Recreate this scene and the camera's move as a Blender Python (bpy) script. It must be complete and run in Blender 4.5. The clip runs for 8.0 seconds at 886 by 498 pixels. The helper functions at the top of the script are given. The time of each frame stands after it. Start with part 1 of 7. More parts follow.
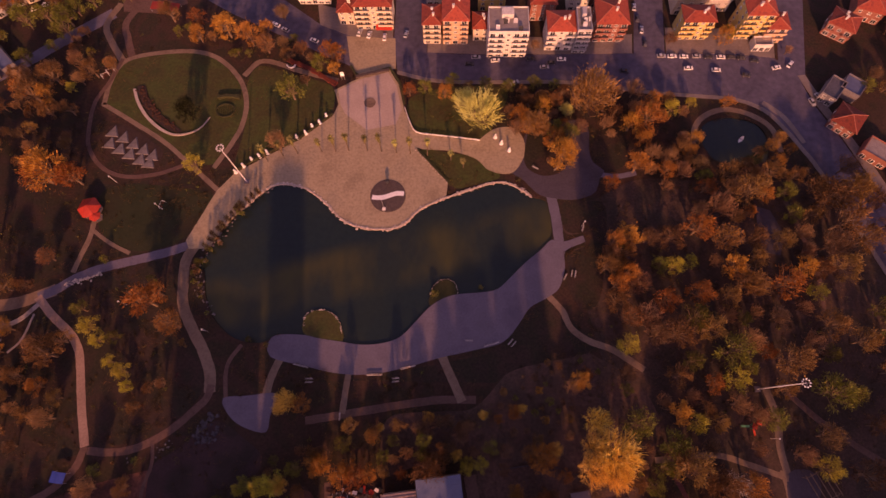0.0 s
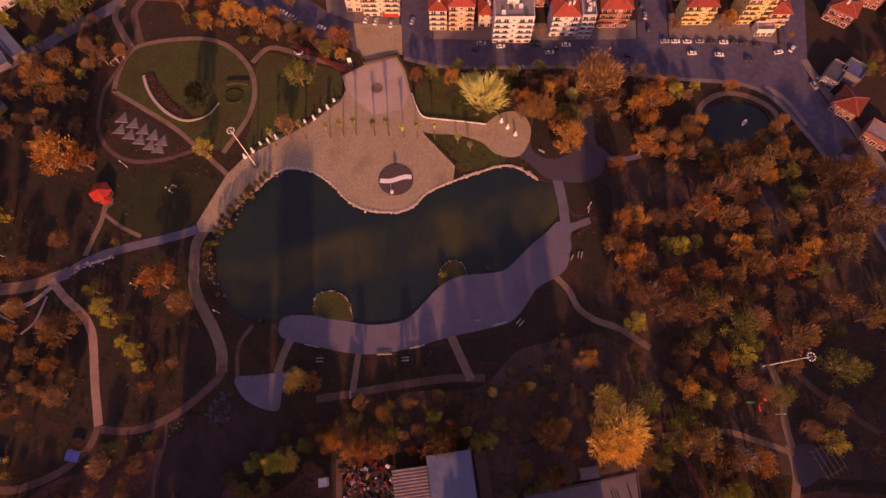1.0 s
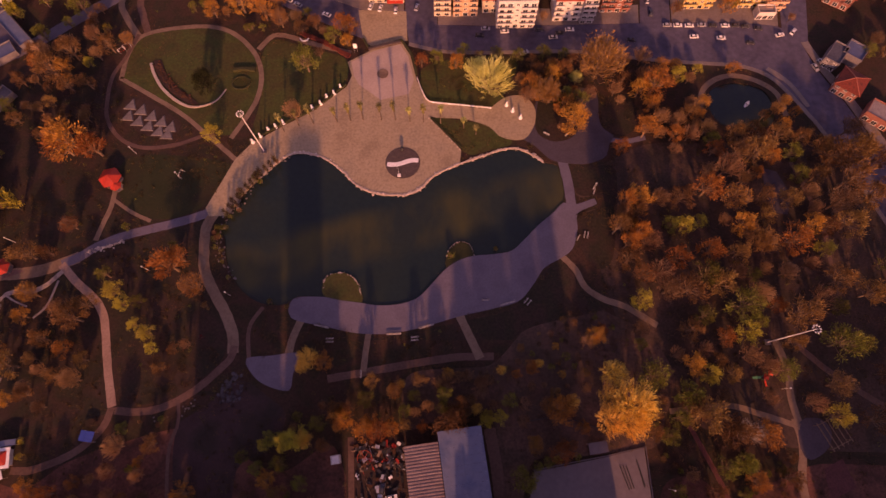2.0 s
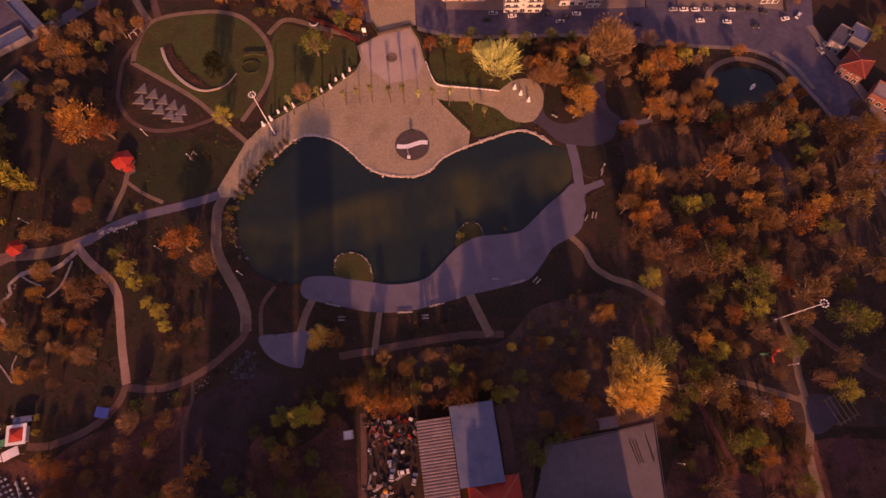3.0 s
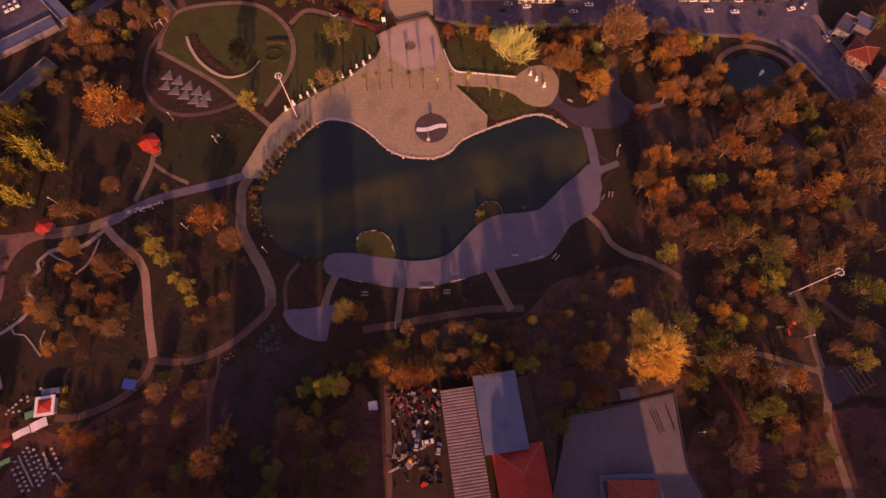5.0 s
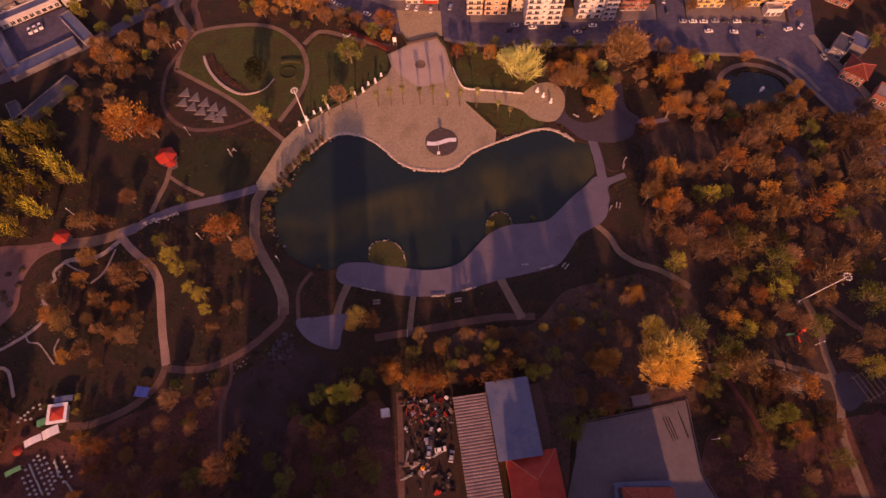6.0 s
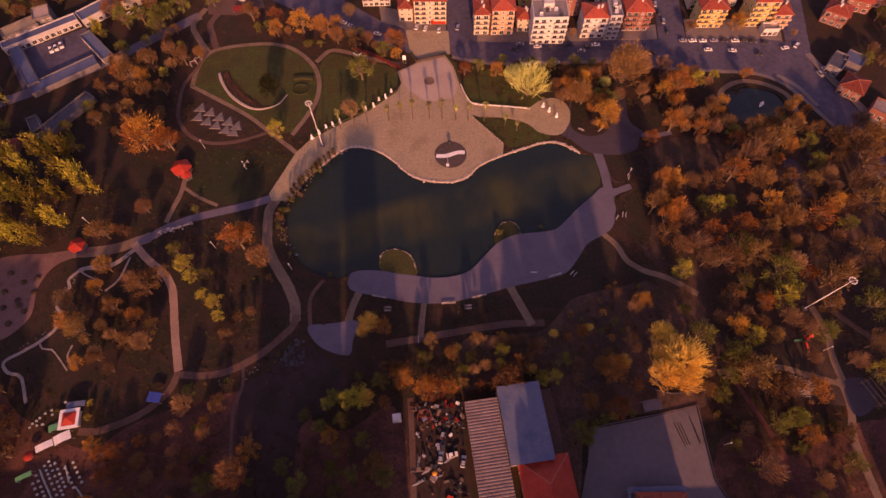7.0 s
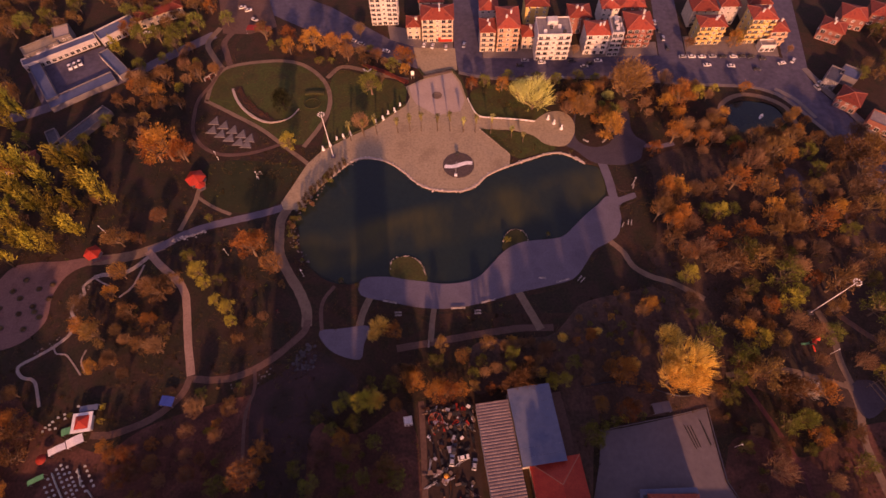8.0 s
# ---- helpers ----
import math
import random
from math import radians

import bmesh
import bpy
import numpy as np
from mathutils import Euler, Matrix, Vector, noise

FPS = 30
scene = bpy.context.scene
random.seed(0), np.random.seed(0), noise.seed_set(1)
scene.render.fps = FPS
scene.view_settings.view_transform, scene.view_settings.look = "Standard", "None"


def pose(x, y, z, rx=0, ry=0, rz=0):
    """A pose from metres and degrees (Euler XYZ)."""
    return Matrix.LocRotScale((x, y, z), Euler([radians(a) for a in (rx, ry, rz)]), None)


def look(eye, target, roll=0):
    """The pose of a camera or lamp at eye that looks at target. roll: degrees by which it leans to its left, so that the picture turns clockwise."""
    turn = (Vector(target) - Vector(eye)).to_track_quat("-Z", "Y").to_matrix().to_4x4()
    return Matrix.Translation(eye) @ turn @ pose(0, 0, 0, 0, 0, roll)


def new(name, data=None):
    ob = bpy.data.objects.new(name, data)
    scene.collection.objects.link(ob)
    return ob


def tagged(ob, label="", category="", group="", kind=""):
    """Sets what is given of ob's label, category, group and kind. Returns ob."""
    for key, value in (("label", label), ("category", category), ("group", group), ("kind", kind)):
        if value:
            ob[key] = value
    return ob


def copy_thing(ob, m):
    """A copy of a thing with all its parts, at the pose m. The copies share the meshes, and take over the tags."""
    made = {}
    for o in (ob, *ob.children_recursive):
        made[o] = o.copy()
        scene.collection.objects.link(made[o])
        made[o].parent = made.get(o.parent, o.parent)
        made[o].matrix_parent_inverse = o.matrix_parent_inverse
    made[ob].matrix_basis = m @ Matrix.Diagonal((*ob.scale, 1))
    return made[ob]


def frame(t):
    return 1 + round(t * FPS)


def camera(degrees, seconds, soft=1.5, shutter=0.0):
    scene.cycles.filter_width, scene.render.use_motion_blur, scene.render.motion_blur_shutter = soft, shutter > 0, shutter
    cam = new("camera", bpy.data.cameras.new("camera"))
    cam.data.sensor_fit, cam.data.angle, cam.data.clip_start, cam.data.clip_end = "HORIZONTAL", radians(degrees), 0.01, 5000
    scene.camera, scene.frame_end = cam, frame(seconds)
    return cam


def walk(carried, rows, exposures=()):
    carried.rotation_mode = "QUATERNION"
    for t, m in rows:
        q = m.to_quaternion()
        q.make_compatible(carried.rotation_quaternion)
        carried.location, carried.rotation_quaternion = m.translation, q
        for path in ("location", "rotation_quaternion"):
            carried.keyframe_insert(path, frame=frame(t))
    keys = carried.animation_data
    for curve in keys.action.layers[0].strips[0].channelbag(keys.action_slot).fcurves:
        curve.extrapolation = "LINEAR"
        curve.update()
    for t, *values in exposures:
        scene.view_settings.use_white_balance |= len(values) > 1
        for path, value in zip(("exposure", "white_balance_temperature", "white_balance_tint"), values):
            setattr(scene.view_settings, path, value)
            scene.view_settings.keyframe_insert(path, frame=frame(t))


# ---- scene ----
cam = camera(79.2, 8.0, soft=1.5)
PATH = [
    (0, (2.037, 0.153, 214.141), (2.027, 0.786, 212.244), -0.6),
    (0.5, (0.225, -3.693, 214.182), (0.217, -3.058, 212.285), -0.5),
    (1, (-1.624, -7.969, 214.256), (-1.631, -7.336, 212.359), -0.6),
    (1.5, (-3.484, -12.059, 214.089), (-3.487, -11.424, 212.192), -0.6),
    (3, (-9.543, -24.599, 213.458), (-9.546, -23.967, 211.56), -0.9),
    (3.5, (-11.8, -28.671, 213.257), (-11.801, -28.037, 211.36), -0.8),
    (4, (-14.136, -32.732, 213.054), (-14.136, -32.097, 211.158), -0.7),
    (5.5, (-21.083, -45.822, 212.379), (-21.081, -45.085, 210.52), -0.6),
    (6, (-23.257, -50.404, 212.254), (-23.257, -49.613, 210.417), -0.8),
    (6.5, (-25.466, -54.889, 212.078), (-25.465, -54.05, 210.263), -0.8),
    (7, (-27.75, -59.52, 211.978), (-27.748, -58.635, 210.185), -0.7),
    (7.5, (-29.803, -64.008, 211.745), (-29.8, -63.08, 209.973), -0.7),
    (8, (-31.678, -68.585, 211.661), (-31.677, -67.616, 209.912), -0.9),
]
walk(cam, [(t, look(eye, target, roll)) for t, eye, target, roll in PATH],
     exposures=[(0, -0.04, 9000, 101), (5.5, 0.0, 9050, 101), (8, 0.05, 8700, 94)])

# ---- world and sun ----
SUN_EL, SUN_AZ = 19.0, 4.6          # degrees: height; turn from due south towards east
world = bpy.data.worlds.new("sky")
scene.world = world
world.use_nodes = True
wn = world.node_tree
sky = wn.nodes.new("ShaderNodeTexSky")
sky.sky_type, sky.sun_disc = "NISHITA", False
sky.sun_elevation, sky.sun_rotation = radians(SUN_EL), radians(180 - SUN_AZ)
wn.links.new(sky.outputs[0], wn.nodes["Background"].inputs[0])
wn.nodes["Background"].inputs[1].default_value = 0.15
sun_data = bpy.data.lights.new("sun", "SUN")
sun_data.energy, sun_data.angle, sun_data.color = 4.2, radians(1.2), (1.0, 0.72, 0.31)
sun = new("sun", sun_data)
sx, sy = math.sin(radians(SUN_AZ)), -math.cos(radians(SUN_AZ))
sun.matrix_world = look((sx * 300, sy * 300, 300 * math.tan(radians(SUN_EL))), (0, 0, 0))


# ---- materials ----
def mat(name, colors, scale=1.0, rough=0.8, bump=0.0, metal=0.0, fine=8.0, vary=0.0, island=0.0, spec=0.3, grain=0.28):
    """A surface of two noises: broad patches run through colors, a fine one lightens and darkens them."""
    m = bpy.data.materials.new(name)
    m.use_nodes = True
    nt, N = m.node_tree, m.node_tree.nodes
    b = N["Principled BSDF"]
    b.inputs["Roughness"].default_value, b.inputs["Metallic"].default_value = rough, metal
    b.inputs["Specular IOR Level"].default_value = spec
    co = N.new("ShaderNodeTexCoord")
    n1 = N.new("ShaderNodeTexNoise")
    n1.inputs["Scale"].default_value, n1.inputs["Detail"].default_value = scale, 5
    nt.links.new(co.outputs["Object"], n1.inputs["Vector"])
    ramp = N.new("ShaderNodeValToRGB")
    while len(ramp.color_ramp.elements) < len(colors):
        ramp.color_ramp.elements.new(0.5)
    for i, c in enumerate(colors):
        e = ramp.color_ramp.elements[i]
        e.position = 0.3 + 0.4 * i / max(1, len(colors) - 1)
        e.color = (*c, 1)
    nt.links.new(n1.outputs[0], ramp.inputs[0])
    n2 = N.new("ShaderNodeTexNoise")
    n2.inputs["Scale"].default_value, n2.inputs["Detail"].default_value = scale * fine, 3
    nt.links.new(co.outputs["Object"], n2.inputs["Vector"])
    hsv = N.new("ShaderNodeHueSaturation")
    nt.links.new(ramp.outputs[0], hsv.inputs["Color"])
    v = N.new("ShaderNodeMapRange")
    v.inputs["From Min"].default_value, v.inputs["From Max"].default_value = 0.25, 0.75
    v.inputs["To Min"].default_value, v.inputs["To Max"].default_value = 1 - grain, 1 + grain
    nt.links.new(n2.outputs[0], v.inputs[0])
    val = v.outputs[0]
    if vary or island:
        info = N.new("ShaderNodeObjectInfo" if vary else "ShaderNodeNewGeometry")
        rnd = info.outputs["Random" if vary else "Random Per Island"]
        r = N.new("ShaderNodeMapRange")
        r.inputs["To Min"].default_value, r.inputs["To Max"].default_value = 1 - (vary or island), 1 + (vary or island)
        nt.links.new(rnd, r.inputs[0])
        mul = N.new("ShaderNodeMath")
        mul.operation = "MULTIPLY"
        nt.links.new(val, mul.inputs[0]), nt.links.new(r.outputs[0], mul.inputs[1])
        val = mul.outputs[0]
    nt.links.new(val, hsv.inputs["Value"])
    nt.links.new(hsv.outputs[0], b.inputs["Base Color"])
    if bump:
        bp = N.new("ShaderNodeBump")
        bp.inputs["Strength"].default_value = bump
        bp.inputs["Distance"].default_value = 0.1
        nt.links.new(n2.outputs[0], bp.inputs["Height"]), nt.links.new(bp.outputs[0], b.inputs["Normal"])
    return m


def leaf(name, a, c, lo=0.6, hi=1.3, thin=0.22):
    """Foliage: each leaf clump differs a little, and each tree differs in hue."""
    m = bpy.data.materials.new(name)
    m.use_nodes = True
    nt, N = m.node_tree, m.node_tree.nodes
    b = N["Principled BSDF"]
    b.inputs["Roughness"].default_value, b.inputs["Specular IOR Level"].default_value = 0.7, 0.2
    geo, info = N.new("ShaderNodeNewGeometry"), N.new("ShaderNodeObjectInfo")
    mix = N.new("ShaderNodeMix")
    mix.data_type = "RGBA"
    mix.inputs[6].default_value, mix.inputs[7].default_value = (*(0.72 * v for v in a), 1), (*(1.22 * v for v in c), 1)
    nt.links.new(geo.outputs["Random Per Island"], mix.inputs[0])
    tone, add, fract = N.new("ShaderNodeAttribute"), N.new("ShaderNodeMath"), N.new("ShaderNodeMath")
    tone.attribute_name, add.operation, fract.operation = "tone", "ADD", "FRACT"
    nt.links.new(info.outputs["Random"], add.inputs[0]), nt.links.new(tone.outputs["Fac"], add.inputs[1])
    nt.links.new(add.outputs[0], fract.inputs[0])
    hsv = N.new("ShaderNodeHueSaturation")
    for inp, v0, v1 in (("Hue", 0.482, 0.518), ("Value", lo, hi)):
        r = N.new("ShaderNodeMapRange")
        r.inputs["To Min"].default_value, r.inputs["To Max"].default_value = v0, v1
        nt.links.new(fract.outputs[0], r.inputs[0])
        nt.links.new(r.outputs[0], hsv.inputs[inp])
    nt.links.new(mix.outputs[2], hsv.inputs["Color"])
    nt.links.new(hsv.outputs[0], b.inputs["Base Color"])
    # sunlight shines through the leaves
    glow, both = N.new("ShaderNodeBsdfTranslucent"), N.new("ShaderNodeMixShader")
    both.inputs[0].default_value = thin
    nt.links.new(hsv.outputs[0], glow.inputs["Color"])
    nt.links.new(b.outputs[0], both.inputs[1]), nt.links.new(glow.outputs[0], both.inputs[2])
    nt.links.new(both.outputs[0], N["Material Output"].inputs["Surface"])
    return m


M = {
    "grass": mat("grass", [(0.044, 0.022, 0.016), (0.027, 0.022, 0.011), (0.047, 0.023, 0.015), (0.025, 0.020, 0.010), (0.038, 0.020, 0.013)], 0.06, 0.95, 0.5, fine=16, grain=0.35),
    # dark green: painted shade on the west lawn, reeds on the spit
    "rough": mat("shade_and_reed_grass", [(0.016, 0.022, 0.007), (0.024, 0.028, 0.010), (0.026, 0.020, 0.010)], 0.08, 0.95, 0.4, fine=10, grain=0.2),
    "lawn": mat("lawn", [(0.031, 0.043, 0.011), (0.048, 0.061, 0.014), (0.052, 0.047, 0.014), (0.035, 0.046, 0.012)], 0.09, 0.95, 0.4, fine=9, grain=0.28),
    "litter": mat("leaf_litter", [(0.045, 0.020, 0.013), (0.08, 0.034, 0.017), (0.04, 0.021, 0.014)], 0.12, 0.95, 0.4, fine=12),
    "red_soil": mat("red_soil", [(0.098, 0.037, 0.026), (0.14, 0.054, 0.037), (0.068, 0.030, 0.021), (0.117, 0.045, 0.032)], 0.07, 0.95, 0.5, fine=14, grain=0.35),
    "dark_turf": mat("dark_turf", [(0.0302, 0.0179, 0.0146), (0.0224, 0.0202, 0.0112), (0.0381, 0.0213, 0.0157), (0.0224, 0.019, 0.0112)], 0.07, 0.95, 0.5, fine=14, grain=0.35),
    "pink_court": mat("pink_paving", [(0.135, 0.068, 0.060), (0.19, 0.10, 0.085), (0.155, 0.08, 0.070)], 0.12, 0.85, 0.2, fine=10, grain=0.2),
    "mould": mat("leaf_mould", [(0.0573, 0.0344, 0.0276), (0.0413, 0.0299, 0.0206), (0.0711, 0.0413, 0.0299), (0.0482, 0.031, 0.0242)], 0.07, 0.95, 0.5, fine=14, grain=0.35),
    # soil colour raised to lighten ground that lies in shade
    "dusk_soil": mat("shade_lifted_soil", [(0.0905, 0.0514, 0.0392), (0.0634, 0.0408, 0.0286), (0.1057, 0.0574, 0.0422), (0.0664, 0.0438, 0.0317)], 0.06, 0.95, 0.5, fine=14, grain=0.35),
    "rock": mat("grey_rock", [(0.045, 0.042, 0.048), (0.075, 0.070, 0.078)], 0.8, 0.85, 0.4, island=0.3),
    # paving colour lowered to carry the shade itself
    "corner": mat("shade_toned_paving", [(0.045, 0.037, 0.047), (0.064, 0.052, 0.065), (0.053, 0.044, 0.055)], 0.1, 0.8, 0.1, fine=12, grain=0.14),
    # paler copy of the path paving, with sunlight put into the colour
    "sunlit_path": mat("sunlit_path_paving", [(0.26, 0.165, 0.125), (0.34, 0.22, 0.165)], 0.12, 0.85, 0.2, fine=10, grain=0.18),
    # turf colour that carries a building's shade
    "shade_toned_turf": mat("shade_toned_turf", [(0.036, 0.0216, 0.0216), (0.0504, 0.0276, 0.0264), (0.0288, 0.0216, 0.0168), (0.0432, 0.024, 0.0216)], 0.06, 0.95, 0.5, fine=14, grain=0.16),
    "mat_red": mat("rubber_mat", [(0.085, 0.028, 0.026), (0.12, 0.04, 0.035)], 0.2, 0.9, 0.2),
    "soil": mat("soil", [(0.028, 0.017, 0.014), (0.05, 0.028, 0.021)], 0.3, 0.95, 0.5),
    "plaza": mat("plaza_paving", [(0.262, 0.198, 0.121), (0.345, 0.265, 0.163), (0.296, 0.234, 0.150)], 0.09, 0.8, 0.1, fine=10, grain=0.2),
    "plaza_light": mat("light_paving", [(0.37, 0.28, 0.225), (0.44, 0.34, 0.27)], 0.1, 0.8, 0.1, fine=12, grain=0.1),
    "path": mat("path_paving", [(0.135, 0.088, 0.060), (0.205, 0.137, 0.092), (0.16, 0.107, 0.074)], 0.10, 0.85, 0.2, fine=10, grain=0.18),
    "deck": mat("deck_paving", [(0.096, 0.084, 0.112), (0.128, 0.113, 0.145), (0.108, 0.097, 0.122)], 0.08, 0.8, 0.1, fine=14, grain=0.1),
    "asphalt": mat("asphalt", [(0.054, 0.048, 0.072), (0.09, 0.0804, 0.1128), (0.0696, 0.0624, 0.09)], 0.045, 0.85, 0.2, fine=9, grain=0.25),
    "pavement": mat("pavement_slabs", [(0.16, 0.13, 0.115), (0.21, 0.17, 0.15)], 0.12, 0.85, 0.2, grain=0.15),
    "concrete": mat("concrete", [(0.102, 0.087, 0.098), (0.140, 0.118, 0.127), (0.118, 0.101, 0.110)], 0.05, 0.85, 0.15, fine=10, grain=0.1),
    "stone": mat("pale_stone", [(0.42, 0.34, 0.28), (0.55, 0.45, 0.37)], 1.2, 0.85, 0.5, island=0.3),
    "stream_stone": mat("weathered_stone", [(0.20, 0.165, 0.15), (0.33, 0.27, 0.235), (0.25, 0.21, 0.19)], 0.35, 0.85, 0.4, fine=10, grain=0.35),
    "white": mat("white_paint", [(0.72, 0.70, 0.66), (0.82, 0.80, 0.76)], 0.6, 0.6),
    "bench_paint": mat("worn_pale_paint", [(0.38, 0.35, 0.33), (0.50, 0.47, 0.44)], 0.8, 0.7),
    "roof": mat("red_roof_tiles", [(0.21, 0.040, 0.024), (0.31, 0.062, 0.032), (0.18, 0.036, 0.026)], 0.5, 0.8, 0.4, fine=6, vary=0.4),
    "ridge": mat("ridge_tiles", [(0.36, 0.11, 0.07), (0.44, 0.15, 0.09)], 0.8, 0.8, 0.2),
    "flat_roof": mat("flat_roof", [(0.20, 0.17, 0.16), (0.28, 0.24, 0.22)], 0.4, 0.9, 0.2),
    "wall_cream": mat("cream_render", [(0.5046, 0.4089, 0.2871), (0.5742, 0.4698, 0.3393)], 0.3, 0.85),
    "wall_white": mat("white_render", [(0.5394, 0.5046, 0.4524), (0.6264, 0.5916, 0.5307)], 0.3, 0.85),
    "wall_yellow": mat("yellow_render", [(0.5394, 0.3654, 0.1131), (0.609, 0.435, 0.1566)], 0.3, 0.85),
    "wall_peach": mat("peach_render", [(0.5046, 0.3132, 0.1914), (0.5742, 0.3741, 0.2349)], 0.3, 0.85),
    "wall_grey": mat("grey_render", [(0.36, 0.34, 0.34), (0.45, 0.43, 0.42)], 0.3, 0.85),
    # dark tone stands in for shade on school and workshop walls
    "wall_dark": mat("dark_render", [(0.13, 0.12, 0.13), (0.18, 0.165, 0.17)], 0.3, 0.85),
    # roof blue deepened to stand in for shade on these roofs
    "school_roof": mat("shade_blue_roof_sheet", [(0.065, 0.085, 0.15), (0.10, 0.125, 0.20)], 0.08, 0.5, grain=0.1),
    "grey_sheet": mat("dull_grey_sheet", [(0.050, 0.052, 0.066), (0.082, 0.082, 0.098)], 0.12, 0.65, grain=0.25),
    "wall_red": mat("red_render", [(0.24, 0.09, 0.065), (0.30, 0.12, 0.085)], 0.3, 0.85),
    "glass": mat("window_glass", [(0.02, 0.022, 0.026), (0.035, 0.036, 0.04)], 0.5, 0.12, spec=0.5),
    "palm_bark": mat("palm_bark", [(0.085, 0.060, 0.038), (0.15, 0.105, 0.065)], 2.0, 0.9, 0.4),
    "slab": mat("grey_slab", [(0.12, 0.105, 0.098), (0.18, 0.155, 0.145)], 0.6, 0.85, 0.2),
    "earth": mat("earth_path", [(0.095, 0.052, 0.040), (0.135, 0.077, 0.059)], 0.12, 0.9, 0.2, grain=0.2),
    "bark": mat("bark", [(0.13, 0.085, 0.055), (0.25, 0.17, 0.11)], 2.0, 0.9, 0.5),
    "dark_bark": mat("dark_bark", [(0.018, 0.015, 0.011), (0.030, 0.024, 0.017)], 2.0, 0.9, 0.5),
    "gold_spray": mat("golden_sprays", [(0.74, 0.46, 0.07), (0.86, 0.66, 0.22)], 1.0, 0.8),
    "twig": mat("pale_twigs", [(0.27, 0.16, 0.085), (0.40, 0.25, 0.14)], 1.0, 0.9, vary=0.25),
    "white_twig": mat("whitish_bark", [(0.52, 0.46, 0.40), (0.66, 0.60, 0.52)], 1.0, 0.9),
    "pale_spray": mat("pale_yellow_sprays", [(0.50, 0.50, 0.12), (0.70, 0.70, 0.28)], 1.0, 0.8),
    "metal": mat("galvanised_steel", [(0.45, 0.44, 0.43), (0.58, 0.57, 0.55)], 1.0, 0.45, metal=0.6),
    "dark": mat("dark_metal", [(0.03, 0.03, 0.032), (0.05, 0.05, 0.05)], 1.0, 0.5, metal=0.3),
    "rubber": mat("tyre_rubber", [(0.02, 0.02, 0.02), (0.03, 0.03, 0.03)], 2.0, 0.8),
    "red": mat("red_sheet", [(0.42, 0.038, 0.018), (0.54, 0.060, 0.026)], 0.3, 0.65, grain=0.2, vary=0.35),
    "blue_sheet": mat("blue_grey_sheet", [(0.056, 0.092, 0.172), (0.105, 0.128, 0.19), (0.070, 0.105, 0.180)], 0.09, 0.55, metal=0.0, grain=0.1),
    "rib": mat("ribbed_sheet", [(0.19, 0.13, 0.12), (0.26, 0.185, 0.165)], 0.25, 0.55, 0.1),
    "blue": mat("blue_tarpaulin", [(0.016, 0.05, 0.25), (0.026, 0.07, 0.31)], 0.5, 0.6),
    "green": mat("green_plastic", [(0.05, 0.28, 0.12), (0.07, 0.35, 0.16)], 0.5, 0.5),
    "wood": mat("weathered_wood", [(0.22, 0.14, 0.09), (0.32, 0.21, 0.14)], 1.5, 0.8, 0.3),
    "brown_disc": mat("dark_mosaic", [(0.07, 0.05, 0.042), (0.10, 0.07, 0.058)], 0.6, 0.7),
    "red_hedge": mat("red_leaved_hedge", [(0.10, 0.022, 0.014), (0.19, 0.04, 0.02)], 1.2, 0.9, 0.8),
    "hedge": mat("clipped_hedge", [(0.03, 0.035, 0.012), (0.055, 0.055, 0.02)], 1.2, 0.9, 0.8),
    "orange": leaf("orange_leaves", (0.35, 0.138, 0.028), (0.47, 0.205, 0.040)),
    "rust": leaf("rust_leaves", (0.165, 0.086, 0.032), (0.26, 0.142, 0.046)),
    "gold": leaf("gold_leaves", (0.98, 0.53, 0.045), (0.82, 0.64, 0.17), 0.98, 1.03, 0.2),
    "yellow": leaf("yellow_leaves", (0.34, 0.31, 0.034), (0.50, 0.44, 0.062), 0.75, 1.15),
    "pale_yellow": leaf("pale_yellow_leaves", (0.58, 0.62, 0.11), (0.68, 0.72, 0.28), 0.95, 1.06),
    "olive": leaf("olive_leaves", (0.10, 0.115, 0.020), (0.20, 0.205, 0.034)),
    "poplar": leaf("poplar_leaves", (0.22, 0.19, 0.024), (0.48, 0.40, 0.052), 0.4, 1.4),
    "palm": leaf("palm_fronds", (0.13, 0.125, 0.030), (0.36, 0.33, 0.10)),
    "scrub": leaf("scrub_leaves", (0.050, 0.038, 0.016), (0.105, 0.066, 0.026)),
    "fallen": leaf("fallen_leaves", (0.10, 0.045, 0.022), (0.19, 0.085, 0.034)),
    "table_top": mat("grey_green_plastic", [(0.34, 0.37, 0.33), (0.46, 0.48, 0.43)], 0.6, 0.6),
    "fan_brown": leaf("brown_orange_leaves", (0.27, 0.13, 0.035), (0.38, 0.20, 0.05)),
    "cedar": leaf("cedar_needles", (0.016, 0.020, 0.008), (0.030, 0.034, 0.012)),
    "crimson": leaf("crimson_leaves", (0.22, 0.012, 0.012), (0.34, 0.02, 0.016)),
    "bare": leaf("last_brown_leaves", (0.22, 0.10, 0.05), (0.32, 0.16, 0.07)),
}


